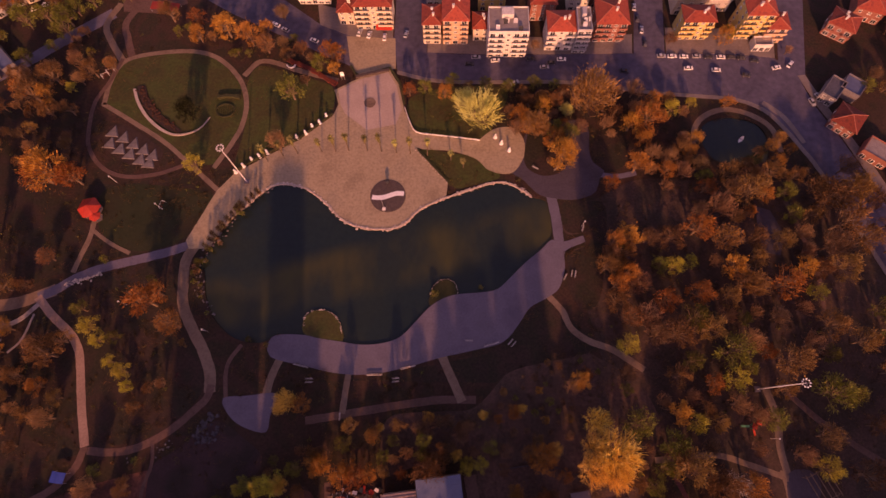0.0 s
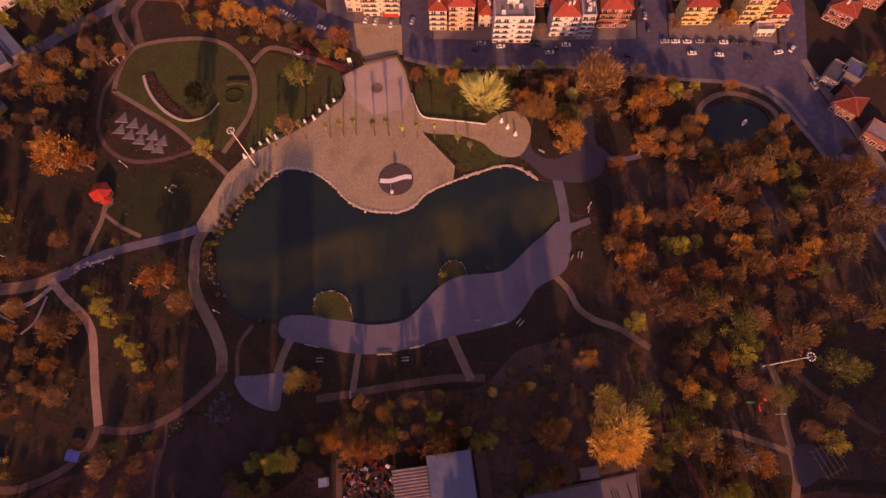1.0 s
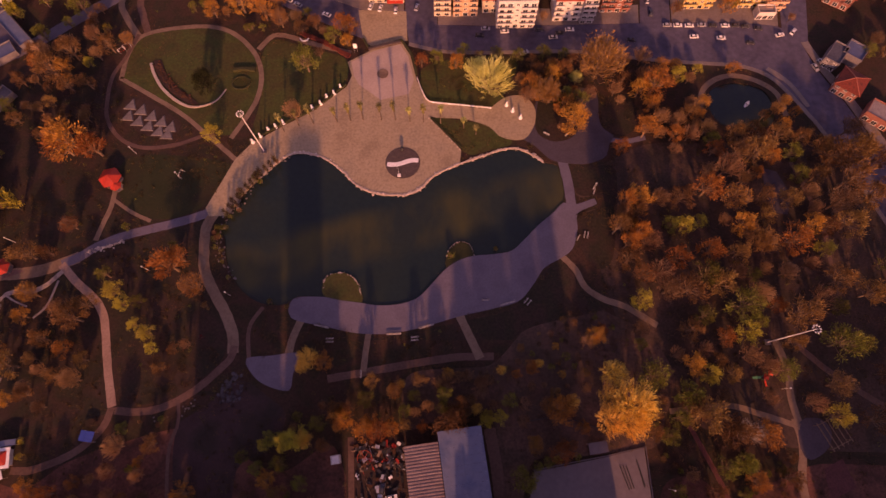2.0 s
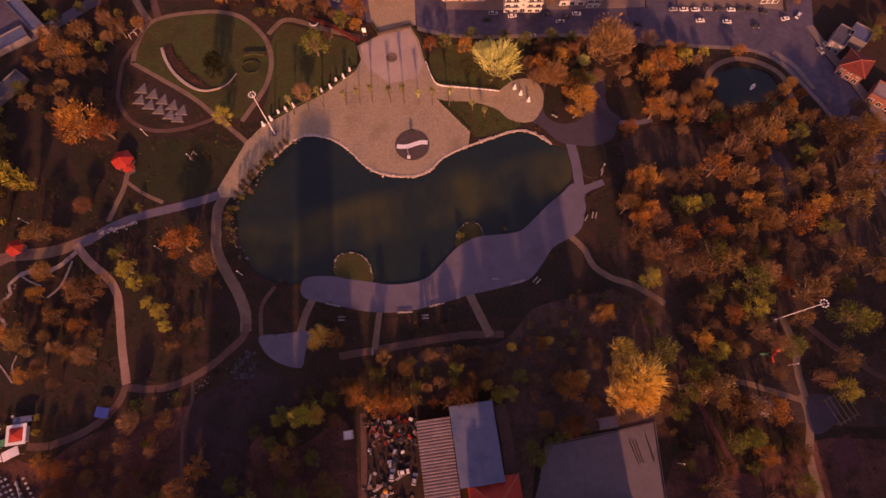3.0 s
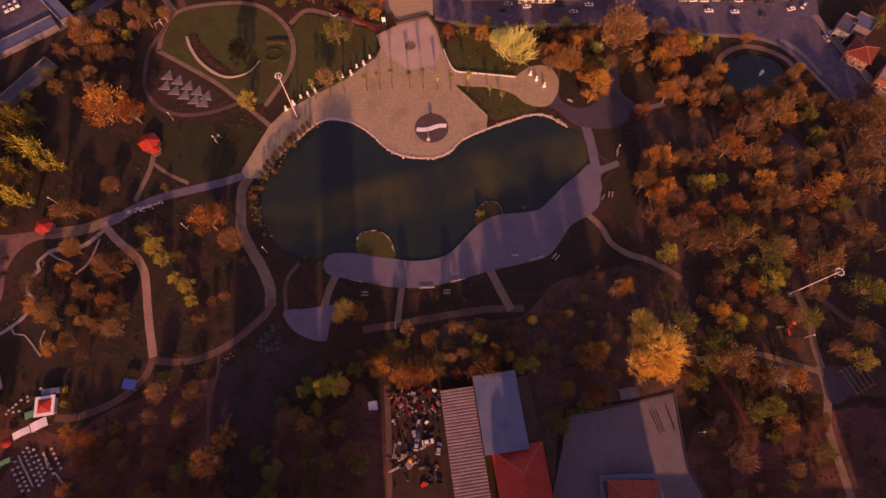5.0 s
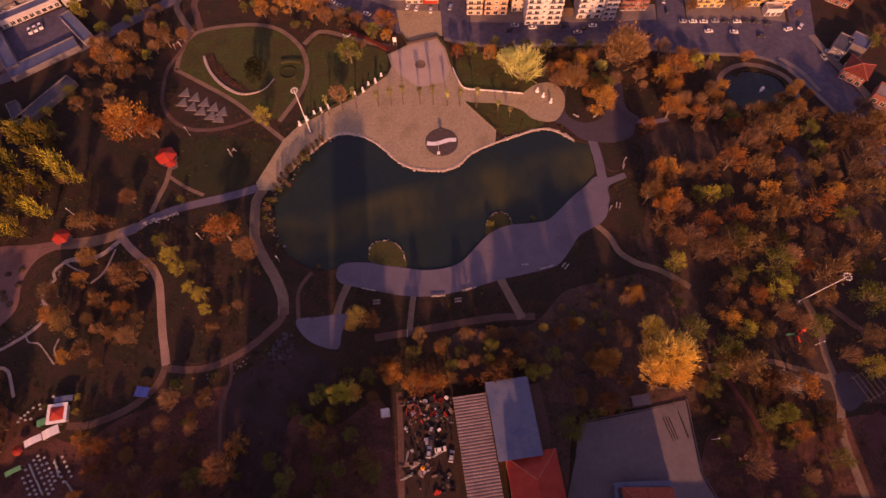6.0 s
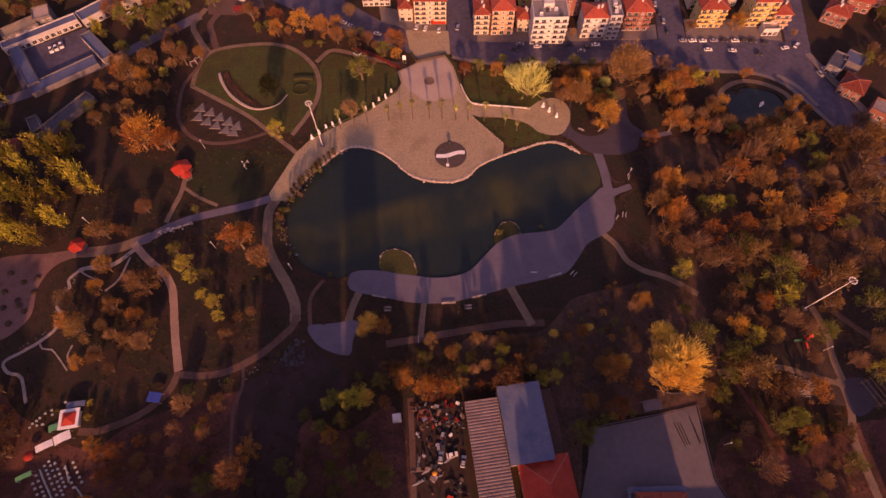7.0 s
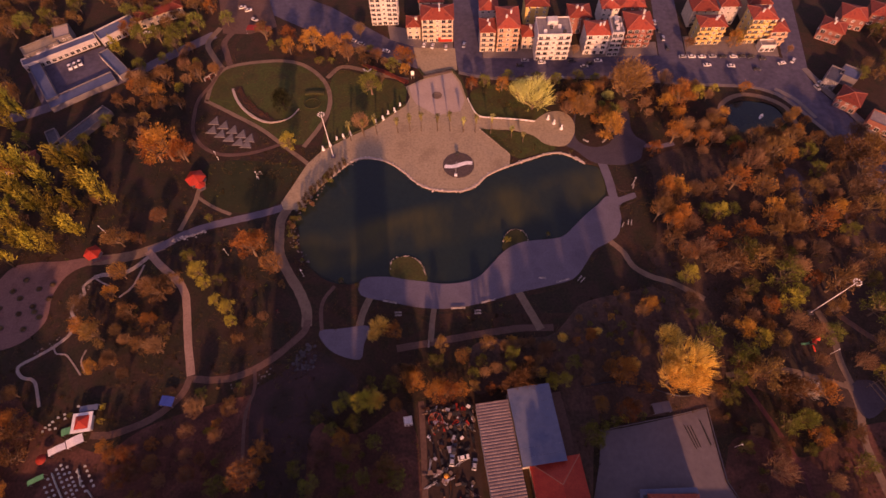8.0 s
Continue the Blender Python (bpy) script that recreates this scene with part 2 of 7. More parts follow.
def pond_water():
    """Dark teal water; a painted yellow-green light band crosses it aslant, broken by noise."""
    m = mat("pond_water", [(0.007, 0.019, 0.020), (0.011, 0.023, 0.019), (0.022, 0.030, 0.014)], 0.022, 0.12, 0.03, fine=24, spec=0.45, grain=0.10)
    nt, N = m.node_tree, m.node_tree.nodes
    b = N["Principled BSDF"]
    base = b.inputs["Base Color"].links[0].from_socket
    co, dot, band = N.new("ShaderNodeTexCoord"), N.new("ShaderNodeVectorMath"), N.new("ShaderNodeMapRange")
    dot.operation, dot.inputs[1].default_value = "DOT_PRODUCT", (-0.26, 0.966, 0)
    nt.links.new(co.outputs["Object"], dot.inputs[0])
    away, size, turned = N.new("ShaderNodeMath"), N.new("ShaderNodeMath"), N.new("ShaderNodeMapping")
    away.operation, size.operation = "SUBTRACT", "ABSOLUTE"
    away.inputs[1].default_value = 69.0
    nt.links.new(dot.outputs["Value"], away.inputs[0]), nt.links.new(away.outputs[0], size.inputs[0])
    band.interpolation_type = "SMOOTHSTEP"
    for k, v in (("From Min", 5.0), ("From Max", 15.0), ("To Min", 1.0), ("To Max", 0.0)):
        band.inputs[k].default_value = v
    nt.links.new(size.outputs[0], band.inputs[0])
    light_noise, clump, mul, mix = N.new("ShaderNodeTexNoise"), N.new("ShaderNodeMapRange"), N.new("ShaderNodeMath"), N.new("ShaderNodeMix")
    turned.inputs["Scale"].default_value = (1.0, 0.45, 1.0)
    light_noise.inputs["Scale"].default_value, light_noise.inputs["Detail"].default_value = 0.05, 4
    nt.links.new(co.outputs["Object"], turned.inputs[0]), nt.links.new(turned.outputs[0], light_noise.inputs["Vector"])
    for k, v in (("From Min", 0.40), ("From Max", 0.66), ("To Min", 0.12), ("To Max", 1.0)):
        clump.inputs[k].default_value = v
    nt.links.new(light_noise.outputs[0], clump.inputs[0])
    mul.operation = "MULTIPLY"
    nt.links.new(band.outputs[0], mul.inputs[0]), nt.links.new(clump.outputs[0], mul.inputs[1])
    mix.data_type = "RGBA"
    # colour of the painted band of light on the water
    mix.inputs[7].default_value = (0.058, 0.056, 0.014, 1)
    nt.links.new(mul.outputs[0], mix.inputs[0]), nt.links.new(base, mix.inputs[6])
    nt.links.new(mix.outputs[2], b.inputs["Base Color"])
    return m


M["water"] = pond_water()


# ---- mesh helpers ----
def mesh_of(name, bm, material, smooth=False):
    me = bpy.data.meshes.new(name)
    bmesh.ops.recalc_face_normals(bm, faces=bm.faces)
    bm.to_mesh(me)
    bm.free()
    for m in (material if isinstance(material, (list, tuple)) else [material]):
        me.materials.append(m)
    if smooth:
        me.shade_smooth()
    return me


def part(name, bm, material, parent=None, label="", smooth=False):
    me = bm if isinstance(bm, bpy.types.Mesh) else mesh_of(name, bm, material, smooth)
    ob = new(name, me)
    ob.parent = parent
    if label:
        tagged(ob, label)
    return ob


def thing(name, m, label, category, group="", kind=""):
    ob = new(name)
    ob.matrix_basis = m
    ob.empty_display_size = 0.5
    return tagged(ob, label, category, group, kind)


def box(bm, x0, x1, y0, y1, z0, z1, bevel=0.0, m=None):
    vs = [bm.verts.new((x, y, z)) for z in (z0, z1) for x, y in ((x0, y0), (x1, y0), (x1, y1), (x0, y1))]
    fs = [(0, 3, 2, 1), (4, 5, 6, 7), (0, 1, 5, 4), (1, 2, 6, 5), (2, 3, 7, 6), (3, 0, 4, 7)]
    faces = [bm.faces.new([vs[i] for i in f]) for f in fs]
    if bevel:
        es = list({e for f in faces for e in f.edges})
        out = bmesh.ops.bevel(bm, geom=es, offset=bevel, segments=1, affect="EDGES")
        vs = out["verts"] if m else vs
    if m:
        bmesh.ops.transform(bm, matrix=m, verts=[v for v in vs if v.is_valid])
    return faces


def tube(bm, p, q, r0, r1, n=6, cap=True):
    p, q = Vector(p), Vector(q)
    d = (q - p)
    if d.length < 1e-6:
        return
    rot = d.to_track_quat("Z", "Y").to_matrix()
    rings = []
    for c, r in ((p, r0), (q, r1)):
        rings.append([bm.verts.new(c + rot @ Vector((r * math.cos(a), r * math.sin(a), 0))) for a in (2 * math.pi * i / n for i in range(n))])
    for i in range(n):
        bm.faces.new((rings[0][i], rings[0][(i + 1) % n], rings[1][(i + 1) % n], rings[1][i]))
    if cap:
        bm.faces.new(rings[0][::-1]), bm.faces.new(rings[1])


def lathe(bm, profile, n=16, at=(0, 0)):
    rings = [[bm.verts.new((at[0] + r * math.cos(2 * math.pi * i / n), at[1] + r * math.sin(2 * math.pi * i / n), z)) for i in range(n)] for r, z in profile]
    for a, b in zip(rings, rings[1:]):
        for i in range(n):
            bm.faces.new((a[i], a[(i + 1) % n], b[(i + 1) % n], b[i]))
    bm.faces.new(rings[0][::-1]), bm.faces.new(rings[-1])


def spline(pts, step=2.0, closed=False):
    """Points along a smooth line through pts."""
    pts = [Vector((p[0], p[1], 0)) for p in pts]
    n, out = len(pts), []
    for i in range(n if closed else n - 1):
        a, b = pts[i], pts[(i + 1) % n]
        p0 = pts[i - 1] if (i > 0 or closed) else a * 2 - b
        p3 = pts[(i + 2) % n] if (i + 2 < n or closed) else b * 2 - a
        k = max(1, int((b - a).length / step))
        for j in range(k):
            t = j / k
            out.append(0.5 * ((2 * a) + (b - p0) * t + (2 * p0 - 5 * a + 4 * b - p3) * t * t + (3 * a - p0 - 3 * b + p3) * t ** 3))
    if not closed:
        out.append(pts[-1])
    return out


def slab(bm, outline, z0, z1):
    """A flat sheet of that outline with upright sides."""
    lo = [bm.verts.new((p[0], p[1], z0)) for p in outline]
    hi = [bm.verts.new((p[0], p[1], z1)) for p in outline]
    n = len(lo)
    for i in range(n):
        bm.faces.new((lo[i], lo[(i + 1) % n], hi[(i + 1) % n], hi[i]))
    es = [bm.edges.get((hi[i], hi[(i + 1) % n])) for i in range(n)]
    bmesh.ops.triangle_fill(bm, edges=es, use_beauty=True)


def strip(bm, line, width, z0, z1, closed=False, wobble=0.0):
    """A band of that width along a line, with upright sides."""
    rnd = random.Random(len(line))
    secs, n = [], len(line)
    for i, p in enumerate(line):
        a = line[i - 1] if (i > 0 or closed) else p
        b = line[(i + 1) % n] if (i + 1 < n or closed) else p
        d = (b - a).normalized()
        s = Vector((-d.y, d.x, 0))
        w = (width[i] if isinstance(width, list) else width) / 2
        l, r = p + s * (w + rnd.uniform(-wobble, wobble)), p - s * (w + rnd.uniform(-wobble, wobble))
        secs.append([bm.verts.new((v.x, v.y, z)) for v, z in ((l, z0), (l, z1), (r, z1), (r, z0))])
    for i in range(n if closed else n - 1):
        a, b = secs[i], secs[(i + 1) % n]
        for j in range(3):
            bm.faces.new((a[j], b[j], b[j + 1], a[j + 1]))
    if not closed:
        bm.faces.new(secs[0]), bm.faces.new(secs[-1][::-1])


def setting(name, bm, material, label, category, smooth=False):
    return tagged(part(name, bm, material, None, "", smooth), label, category, kind="structure")


paved = []


def area(name, pts, material, z, label, category="pavement", smooth=True, base=-0.3):
    bm = bmesh.new()
    if category not in ("lawn", "soil"):
        paved.append(pts)
    slab(bm, spline(pts, 2.0, True) if smooth else [Vector((p[0], p[1], 0)) for p in pts], base, z)
    return setting(name, bm, material, label, category)


path_points = []


def footpath(pts, width, label, material="path", z=0.06, name="path"):
    bm = bmesh.new()
    line = spline(pts, 1.5)
    path_points.extend((p, width) for p in line[::2])
    strip(bm, line, width, -0.2, z, wobble=width * 0.03)
    return setting(name, bm, M[material], label, "path")


# ---- ground and water ----
POND_N = [(-72.5, 101.1), (-65.0, 101.1), (-57.3, 98.1), (-49.4, 91.7), (-42.8, 84.9), (-34.0, 81.1), (-21.9, 80.6), (-14.8, 83.8), (-8.8, 89.9), (2.1, 95.2), (12.0, 98.8), (19.5, 101.6), (27.0, 102.7), (33.1, 100.3), (39.1, 96.0)]
POND_E = [(45.4, 93.9), (47.0, 88.8), (47.6, 82.3), (46.4, 75.9)]
POND_S = [(42.3, 71.6), (35.4, 65.8), (29.3, 59.7), (23.3, 54.3), (16.3, 52.9), (4.7, 51.6), (-3.4, 47.5), (-10.1, 40.5), (-15.6, 34.8), (-22.3, 32.1), (-31.3, 31.3), (-40.4, 32.6), (-48.4, 33.7), (-56.4, 35.2), (-65.5, 35.2)]
POND_W = [(-70.8, 32.0), (-78.8, 32.4), (-86.0, 35.9), (-92.7, 42.8), (-98.0, 50.5), (-100.9, 58.9), (-100.6, 66.3), (-97.0, 72.5), (-92.2, 81.0), (-85.9, 89.4), (-79.4, 96.7)]
POND2 = [(117.4, 128.0), (122.1, 133.9), (130.2, 136.0), (139.0, 134.6), (144.8, 131.1), (147.3, 123.8), (145.7, 115.3), (137.5, 111.0), (127.6, 111.8), (119.5, 116.5)]
POND = POND_N + POND_E + POND_S + POND_W
shore, shore2 = spline(POND, 2.0, True), spline(POND2, 2.0, True)

bm = bmesh.new()
edges = []
for loop in ([Vector((x, y, 0)) for x, y in ((-1500, -1500), (1500, -1500), (1500, 1500), (-1500, 1500))], shore, shore2):
    vs = [bm.verts.new(p) for p in loop]
    edges += [bm.edges.new((vs[i], vs[(i + 1) % len(vs)])) for i in range(len(vs))]
bmesh.ops.triangle_fill(bm, edges=edges, use_beauty=True)
rim = [e for e in bm.edges if e.is_boundary and e.verts[0].co.length < 900]
out = bmesh.ops.extrude_edge_only(bm, edges=rim)
bmesh.ops.translate(bm, verts=[v for v in out["geom"] if isinstance(v, bmesh.types.BMVert)], vec=(0, 0, -1.5))
setting("ground", bm, M["grass"], "dark autumn grass and soil of the park", "ground")
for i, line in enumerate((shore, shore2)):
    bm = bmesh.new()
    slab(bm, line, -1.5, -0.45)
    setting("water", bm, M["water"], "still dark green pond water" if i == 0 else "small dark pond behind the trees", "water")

# ---- paved areas ----
PLAZA_REST = [(-85.9, 89.4), (-93.3, 80.2), (-98.0, 71.3), (-106.4, 71.2), (-108.2, 75.0), (-103.7, 85.4), (-98.2, 98.2), (-91.8, 106.2), (-79.0, 114.6), (-64.5, 123.3), (-50.1, 136.0), (-47.9, 142.1), (-50.3, 149.7), (-38.2, 157.0), (-25.0, 161.2), (-20.4, 153.0), (-17.4, 139.2), (-11.4, 126.5), (-11.2, 119.5), (-2.9, 109.7), (2.9, 102.0)]
plaza_line = spline([(-85.9, 89.4), (-79.4, 96.7)] + POND_N[:10], 2.0) + [Vector((x, y, 0)) for x, y in PLAZA_REST[:0:-1]]
bm = bmesh.new()
slab(bm, plaza_line, -0.6, 0.15)
setting("plaza", bm, M["plaza"], "wide pink-tan paved plaza beside the pond", "plaza")
# plaza tan carried over the street here, painting the sunlight on it
area("pavement", [(-46.5, 180.5), (-22.8, 179.2), (-22.0, 161.8), (-25.0, 161.6), (-38.2, 157.4), (-43.4, 162.3)], M["plaza"], 0.1, "forecourt between plaza and road, sunlight put into its tan", smooth=False)
area("plaza_panel", [(-48.6, 149.7), (-38.2, 155.8), (-25.6, 159.8), (-21.4, 152.5), (-18.6, 139.2), (-21.0, 131.5), (-34.0, 128.5), (-44.5, 137.0), (-47.0, 142.1)], M["plaza_light"], 0.16, "lighter paving at the head of the plaza", smooth=False)
area("plaza_east", [(-11.9, 127.1), (-0.6, 125.4), (16.6, 123.2), (19.1, 125.8), (24.7, 129.6), (31.4, 130.1), (36.2, 126.0), (37.6, 119.0), (35.7, 112.9), (31.9, 107.6), (25.9, 106.9), (19.8, 109.3), (15.9, 113.8), (4.6, 117.9), (-11.0, 119.6)], M["plaza"], 0.14, "paved walk widening to a small round plaza")
# the corner's shade is mostly in this dark paving colour
area("plaza_corner", [(30.9, 109.0), (36.1, 103.8), (42.0, 97.4), (47.0, 95.4), (57.1, 94.4), (63.7, 96.0), (67.9, 98.9), (69.6, 104.5), (72.0, 108.6), (67.6, 112.4), (66.2, 118.6), (66.8, 128.0), (65.1, 133.5), (59.5, 134.0), (52.0, 133.5), (47.0, 134.5), (40.5, 132.0), (37.2, 124.5)], M["corner"], 0.10, "grey paved corner, shade toned into its colour")
area("deck", [(46.8, 75.9)] + POND_S[:-1] + [(-67.2, 34.2), (-67.3, 26.6), (-53.1, 22.8), (-39.5, 20.0), (-26.2, 19.9), (-13.0, 22.6), (0.3, 26.4), (13.7, 29.4), (25.0, 32.6), (31.5, 39.7), (36.4, 46.6), (43.5, 50.7), (48.9, 55.0), (51.7, 63.5), (52.4, 70.9), (61.1, 75.2), (60.3, 77.8), (52.5, 75.2)], M["deck"], 0.13, "curving grey paved terrace along the pond", "terrace", base=-1.4)
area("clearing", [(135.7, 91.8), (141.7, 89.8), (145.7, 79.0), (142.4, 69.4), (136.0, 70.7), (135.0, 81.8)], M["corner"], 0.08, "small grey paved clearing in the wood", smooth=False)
area("terrace_west", [(-83.7, 10.3), (-74.0, 11.5), (-63.1, 12.2), (-64.8, 4.2), (-65.9, -1.9), (-74.7, 0.0), (-80.6, 4.1)], M["deck"], 0.11, "small grey paved terrace among the trees", "terrace")
area("lawn", [(-156.9, 141.5), (-153.4, 163.5), (-146.2, 168.3), (-131.6, 171.0), (-118.0, 171.1), (-106.5, 166.9), (-95.6, 155.8), (-90.9, 143.4), (-91.2, 131.4), (-95.0, 121.1), (-101.3, 111.1), (-114.1, 113.5), (-126.0, 123.4), (-143.5, 134.5)], M["lawn"], 0.03, "mown oval lawn ringed by a path", "lawn")
area("lawn_east", [(-92, 150), (-87, 163), (-70, 158), (-52, 152), (-50, 141), (-54, 134), (-66, 125), (-80, 116), (-92, 108), (-90, 130)], M["lawn"], 0.03, "green lawn behind the plaza", "lawn")
# tree shade on this lawn is put into its darker green
area("lawn_west", [(-145, 100), (-100, 96), (-108, 77), (-128, 70), (-146, 80)], M["rough"], 0.025, "lawn beside the pavilion, its green darkened for shade", "lawn")
area("lawn_north", [(-15, 145), (-10, 127.5), (17, 124), (25, 135), (30, 150), (8, 152)], M["lawn"], 0.03, "strip of lawn under the street trees", "lawn")
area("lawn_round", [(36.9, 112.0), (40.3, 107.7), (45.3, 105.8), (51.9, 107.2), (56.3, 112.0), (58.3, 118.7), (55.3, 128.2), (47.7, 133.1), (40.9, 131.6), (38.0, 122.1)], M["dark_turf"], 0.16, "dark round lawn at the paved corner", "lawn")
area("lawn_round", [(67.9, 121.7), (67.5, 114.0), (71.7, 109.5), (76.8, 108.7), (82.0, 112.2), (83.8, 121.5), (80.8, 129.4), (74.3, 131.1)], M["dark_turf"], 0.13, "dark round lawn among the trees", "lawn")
area("lawn_shore", [(-9.5, 118.5), (4.6, 116.8), (16.0, 114.5), (26, 105.6), (13, 101), (4, 101)], M["lawn"], 0.035, "small lawn between plaza and pond", "lawn")
area("island", [(-55.0, 36.0), (-54.8, 42.6), (-51.6, 44.9), (-45.8, 44.9), (-40.9, 40.8), (-38.9, 33.0), (-47.3, 33.2)], M["lawn"], 0.05, "grassy spit reaching into the pond", "lawn", base=-1.4)
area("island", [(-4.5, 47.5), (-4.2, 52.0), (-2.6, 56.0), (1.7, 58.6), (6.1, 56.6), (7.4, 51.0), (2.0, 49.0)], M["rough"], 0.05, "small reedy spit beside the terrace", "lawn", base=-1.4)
area("play_court", [(-225.1, 40.9), (-215.2, 45.0), (-202.7, 45.6), (-190.6, 47.4), (-180.4, 47.2), (-196.0, 40.4), (-201.1, 29.5), (-200.2, 16.4), (-208.5, 6.6), (-222, 5), (-232, 20)], M["pink_court"], 0.07, "pink paved court dotted with round planters")
area("yard", [(27.3, -31.7), (40.0, -29.7), (55.2, -26.8), (68.9, -23.8), (69.6, -49.7), (74.0, -59.3), (75, -75), (14, -75), (20.0, -58.0), (24.5, -43.8)], M["concrete"], 0.06, "large bare concrete yard", "yard", smooth=False)
area("bare_ground", [(-232, -22), (-205, -14), (-190, -24), (-163, -36), (-146, -27), (-126, -20), (-100, -15), (-84, -24), (-66, -31), (-46, -24), (-44, -75), (-140, -80), (-235, -75)], M["red_soil"], 0.015, "bare reddish soil and leaf litter under the southern trees", "soil")
area("meadow_west", [(-285, 40), (-240, 46), (-195, 52), (-165, 58), (-140, 66), (-112, 73), (-106, 88), (-112, 106), (-140, 101), (-156, 104), (-164, 118), (-166, 150), (-185, 165), (-215, 140), (-240, 125), (-285, 110)], M["dark_turf"], 0.012, "dark turf under poplars", "soil")
area("meadow_mid", [(-168, 46), (-158, 51), (-140, 60), (-110, 67), (-108, 50), (-98, 34), (-92, 18), (-95, 8), (-110, -4), (-128, -8), (-150, -14), (-172, -18), (-186, 0), (-186, 24), (-180, 36)], M["dark_turf"], 0.013, "dark turf between winding paths", "soil")
area("wood_floor", [(56, 56), (54.5, 70), (63, 74), (62, 79), (53, 79), (52.5, 92), (66, 94.5), (86, 104), (112, 104), (150, 104), (172, 96), (190, 40), (190, -20), (150, -26), (100, -20), (80, -6), (66, 20), (60, 44)], M["mould"], 0.012, "dark leaf mould on the floor of the wood", "soil")
area("bare_ground", [(73, -40), (86, -34), (100, -42), (120, -34), (140, -30), (190, -38), (190, -75), (73, -75)], M["red_soil"], 0.016, "reddish soil between southern lawns and paths", "soil")
# lighter soil laid here to lift the shade behind the terrace
area("bare_ground", [(-20, 3), (0, 6), (14, 8), (30, 24), (50, 34), (60, 28), (76, 18), (84, 2), (78, -14), (72, -24), (40, -27), (26, -30), (20, -56), (13, -56), (13, -14), (-6, -13), (-20, -16)], M["dusk_soil"], 0.014, "soil with thin leaf litter, lightened to lift the shade behind the terrace", "soil")
area("shore_turf", [(-104, 56), (-99, 62), (-96, 50), (-88, 38), (-70, 30), (-66, 22), (-50, 18), (-34, 18), (0, 24), (22, 30), (34, 44), (46, 48), (54, 40), (62, 30), (30, 22), (14, 13), (-20, 8), (-52, 5), (-60, -4), (-74, -6), (-96, -2), (-112, -2), (-128, -2), (-134, 12), (-140, 34), (-150, 44), (-134, 58), (-112, 63), (-106, 50), (-96, 32), (-92, 16), (-96, 12), (-101, 36)], M["dark_turf"], 0.018, "dark turf round the pond and paths", "soil")
area("shore_turf", [(52.4, 56), (54, 69), (62.5, 74), (62, 79), (53, 80), (52.5, 92.5), (64, 94), (71, 91), (69, 70), (65, 50), (58, 46)], M["dark_turf"], 0.019, "dark turf between terrace and wood", "soil")
# dark sheet painted where a building's shade lies on the lawn
area("lawn_dark", [(-107, -15), (-98, -8), (-86, 2), (-74, -4), (-66, -12), (-73, -24), (-83, -31), (-84, -62), (-100, -56), (-106, -34)], M["shade_toned_turf"], 0.02, "lawn with a building's shade toned into its colour", "soil")
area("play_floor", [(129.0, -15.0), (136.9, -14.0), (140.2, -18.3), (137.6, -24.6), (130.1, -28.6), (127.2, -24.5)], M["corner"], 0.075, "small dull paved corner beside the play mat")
area("play_mat", [(134.3, -31.8), (142.0, -28.2), (144.8, -38.2), (134.6, -42.1)], M["mat_red"], 0.06, "dull dark red rubber play mat", smooth=False)
area("scrap_yard", [(-43.3, -20.3), (-20.3, -19.6), (-17.6, -70), (-39.0, -70)], M["soil"], 0.04, "dirty ground of a scrap yard", "yard", smooth=False)

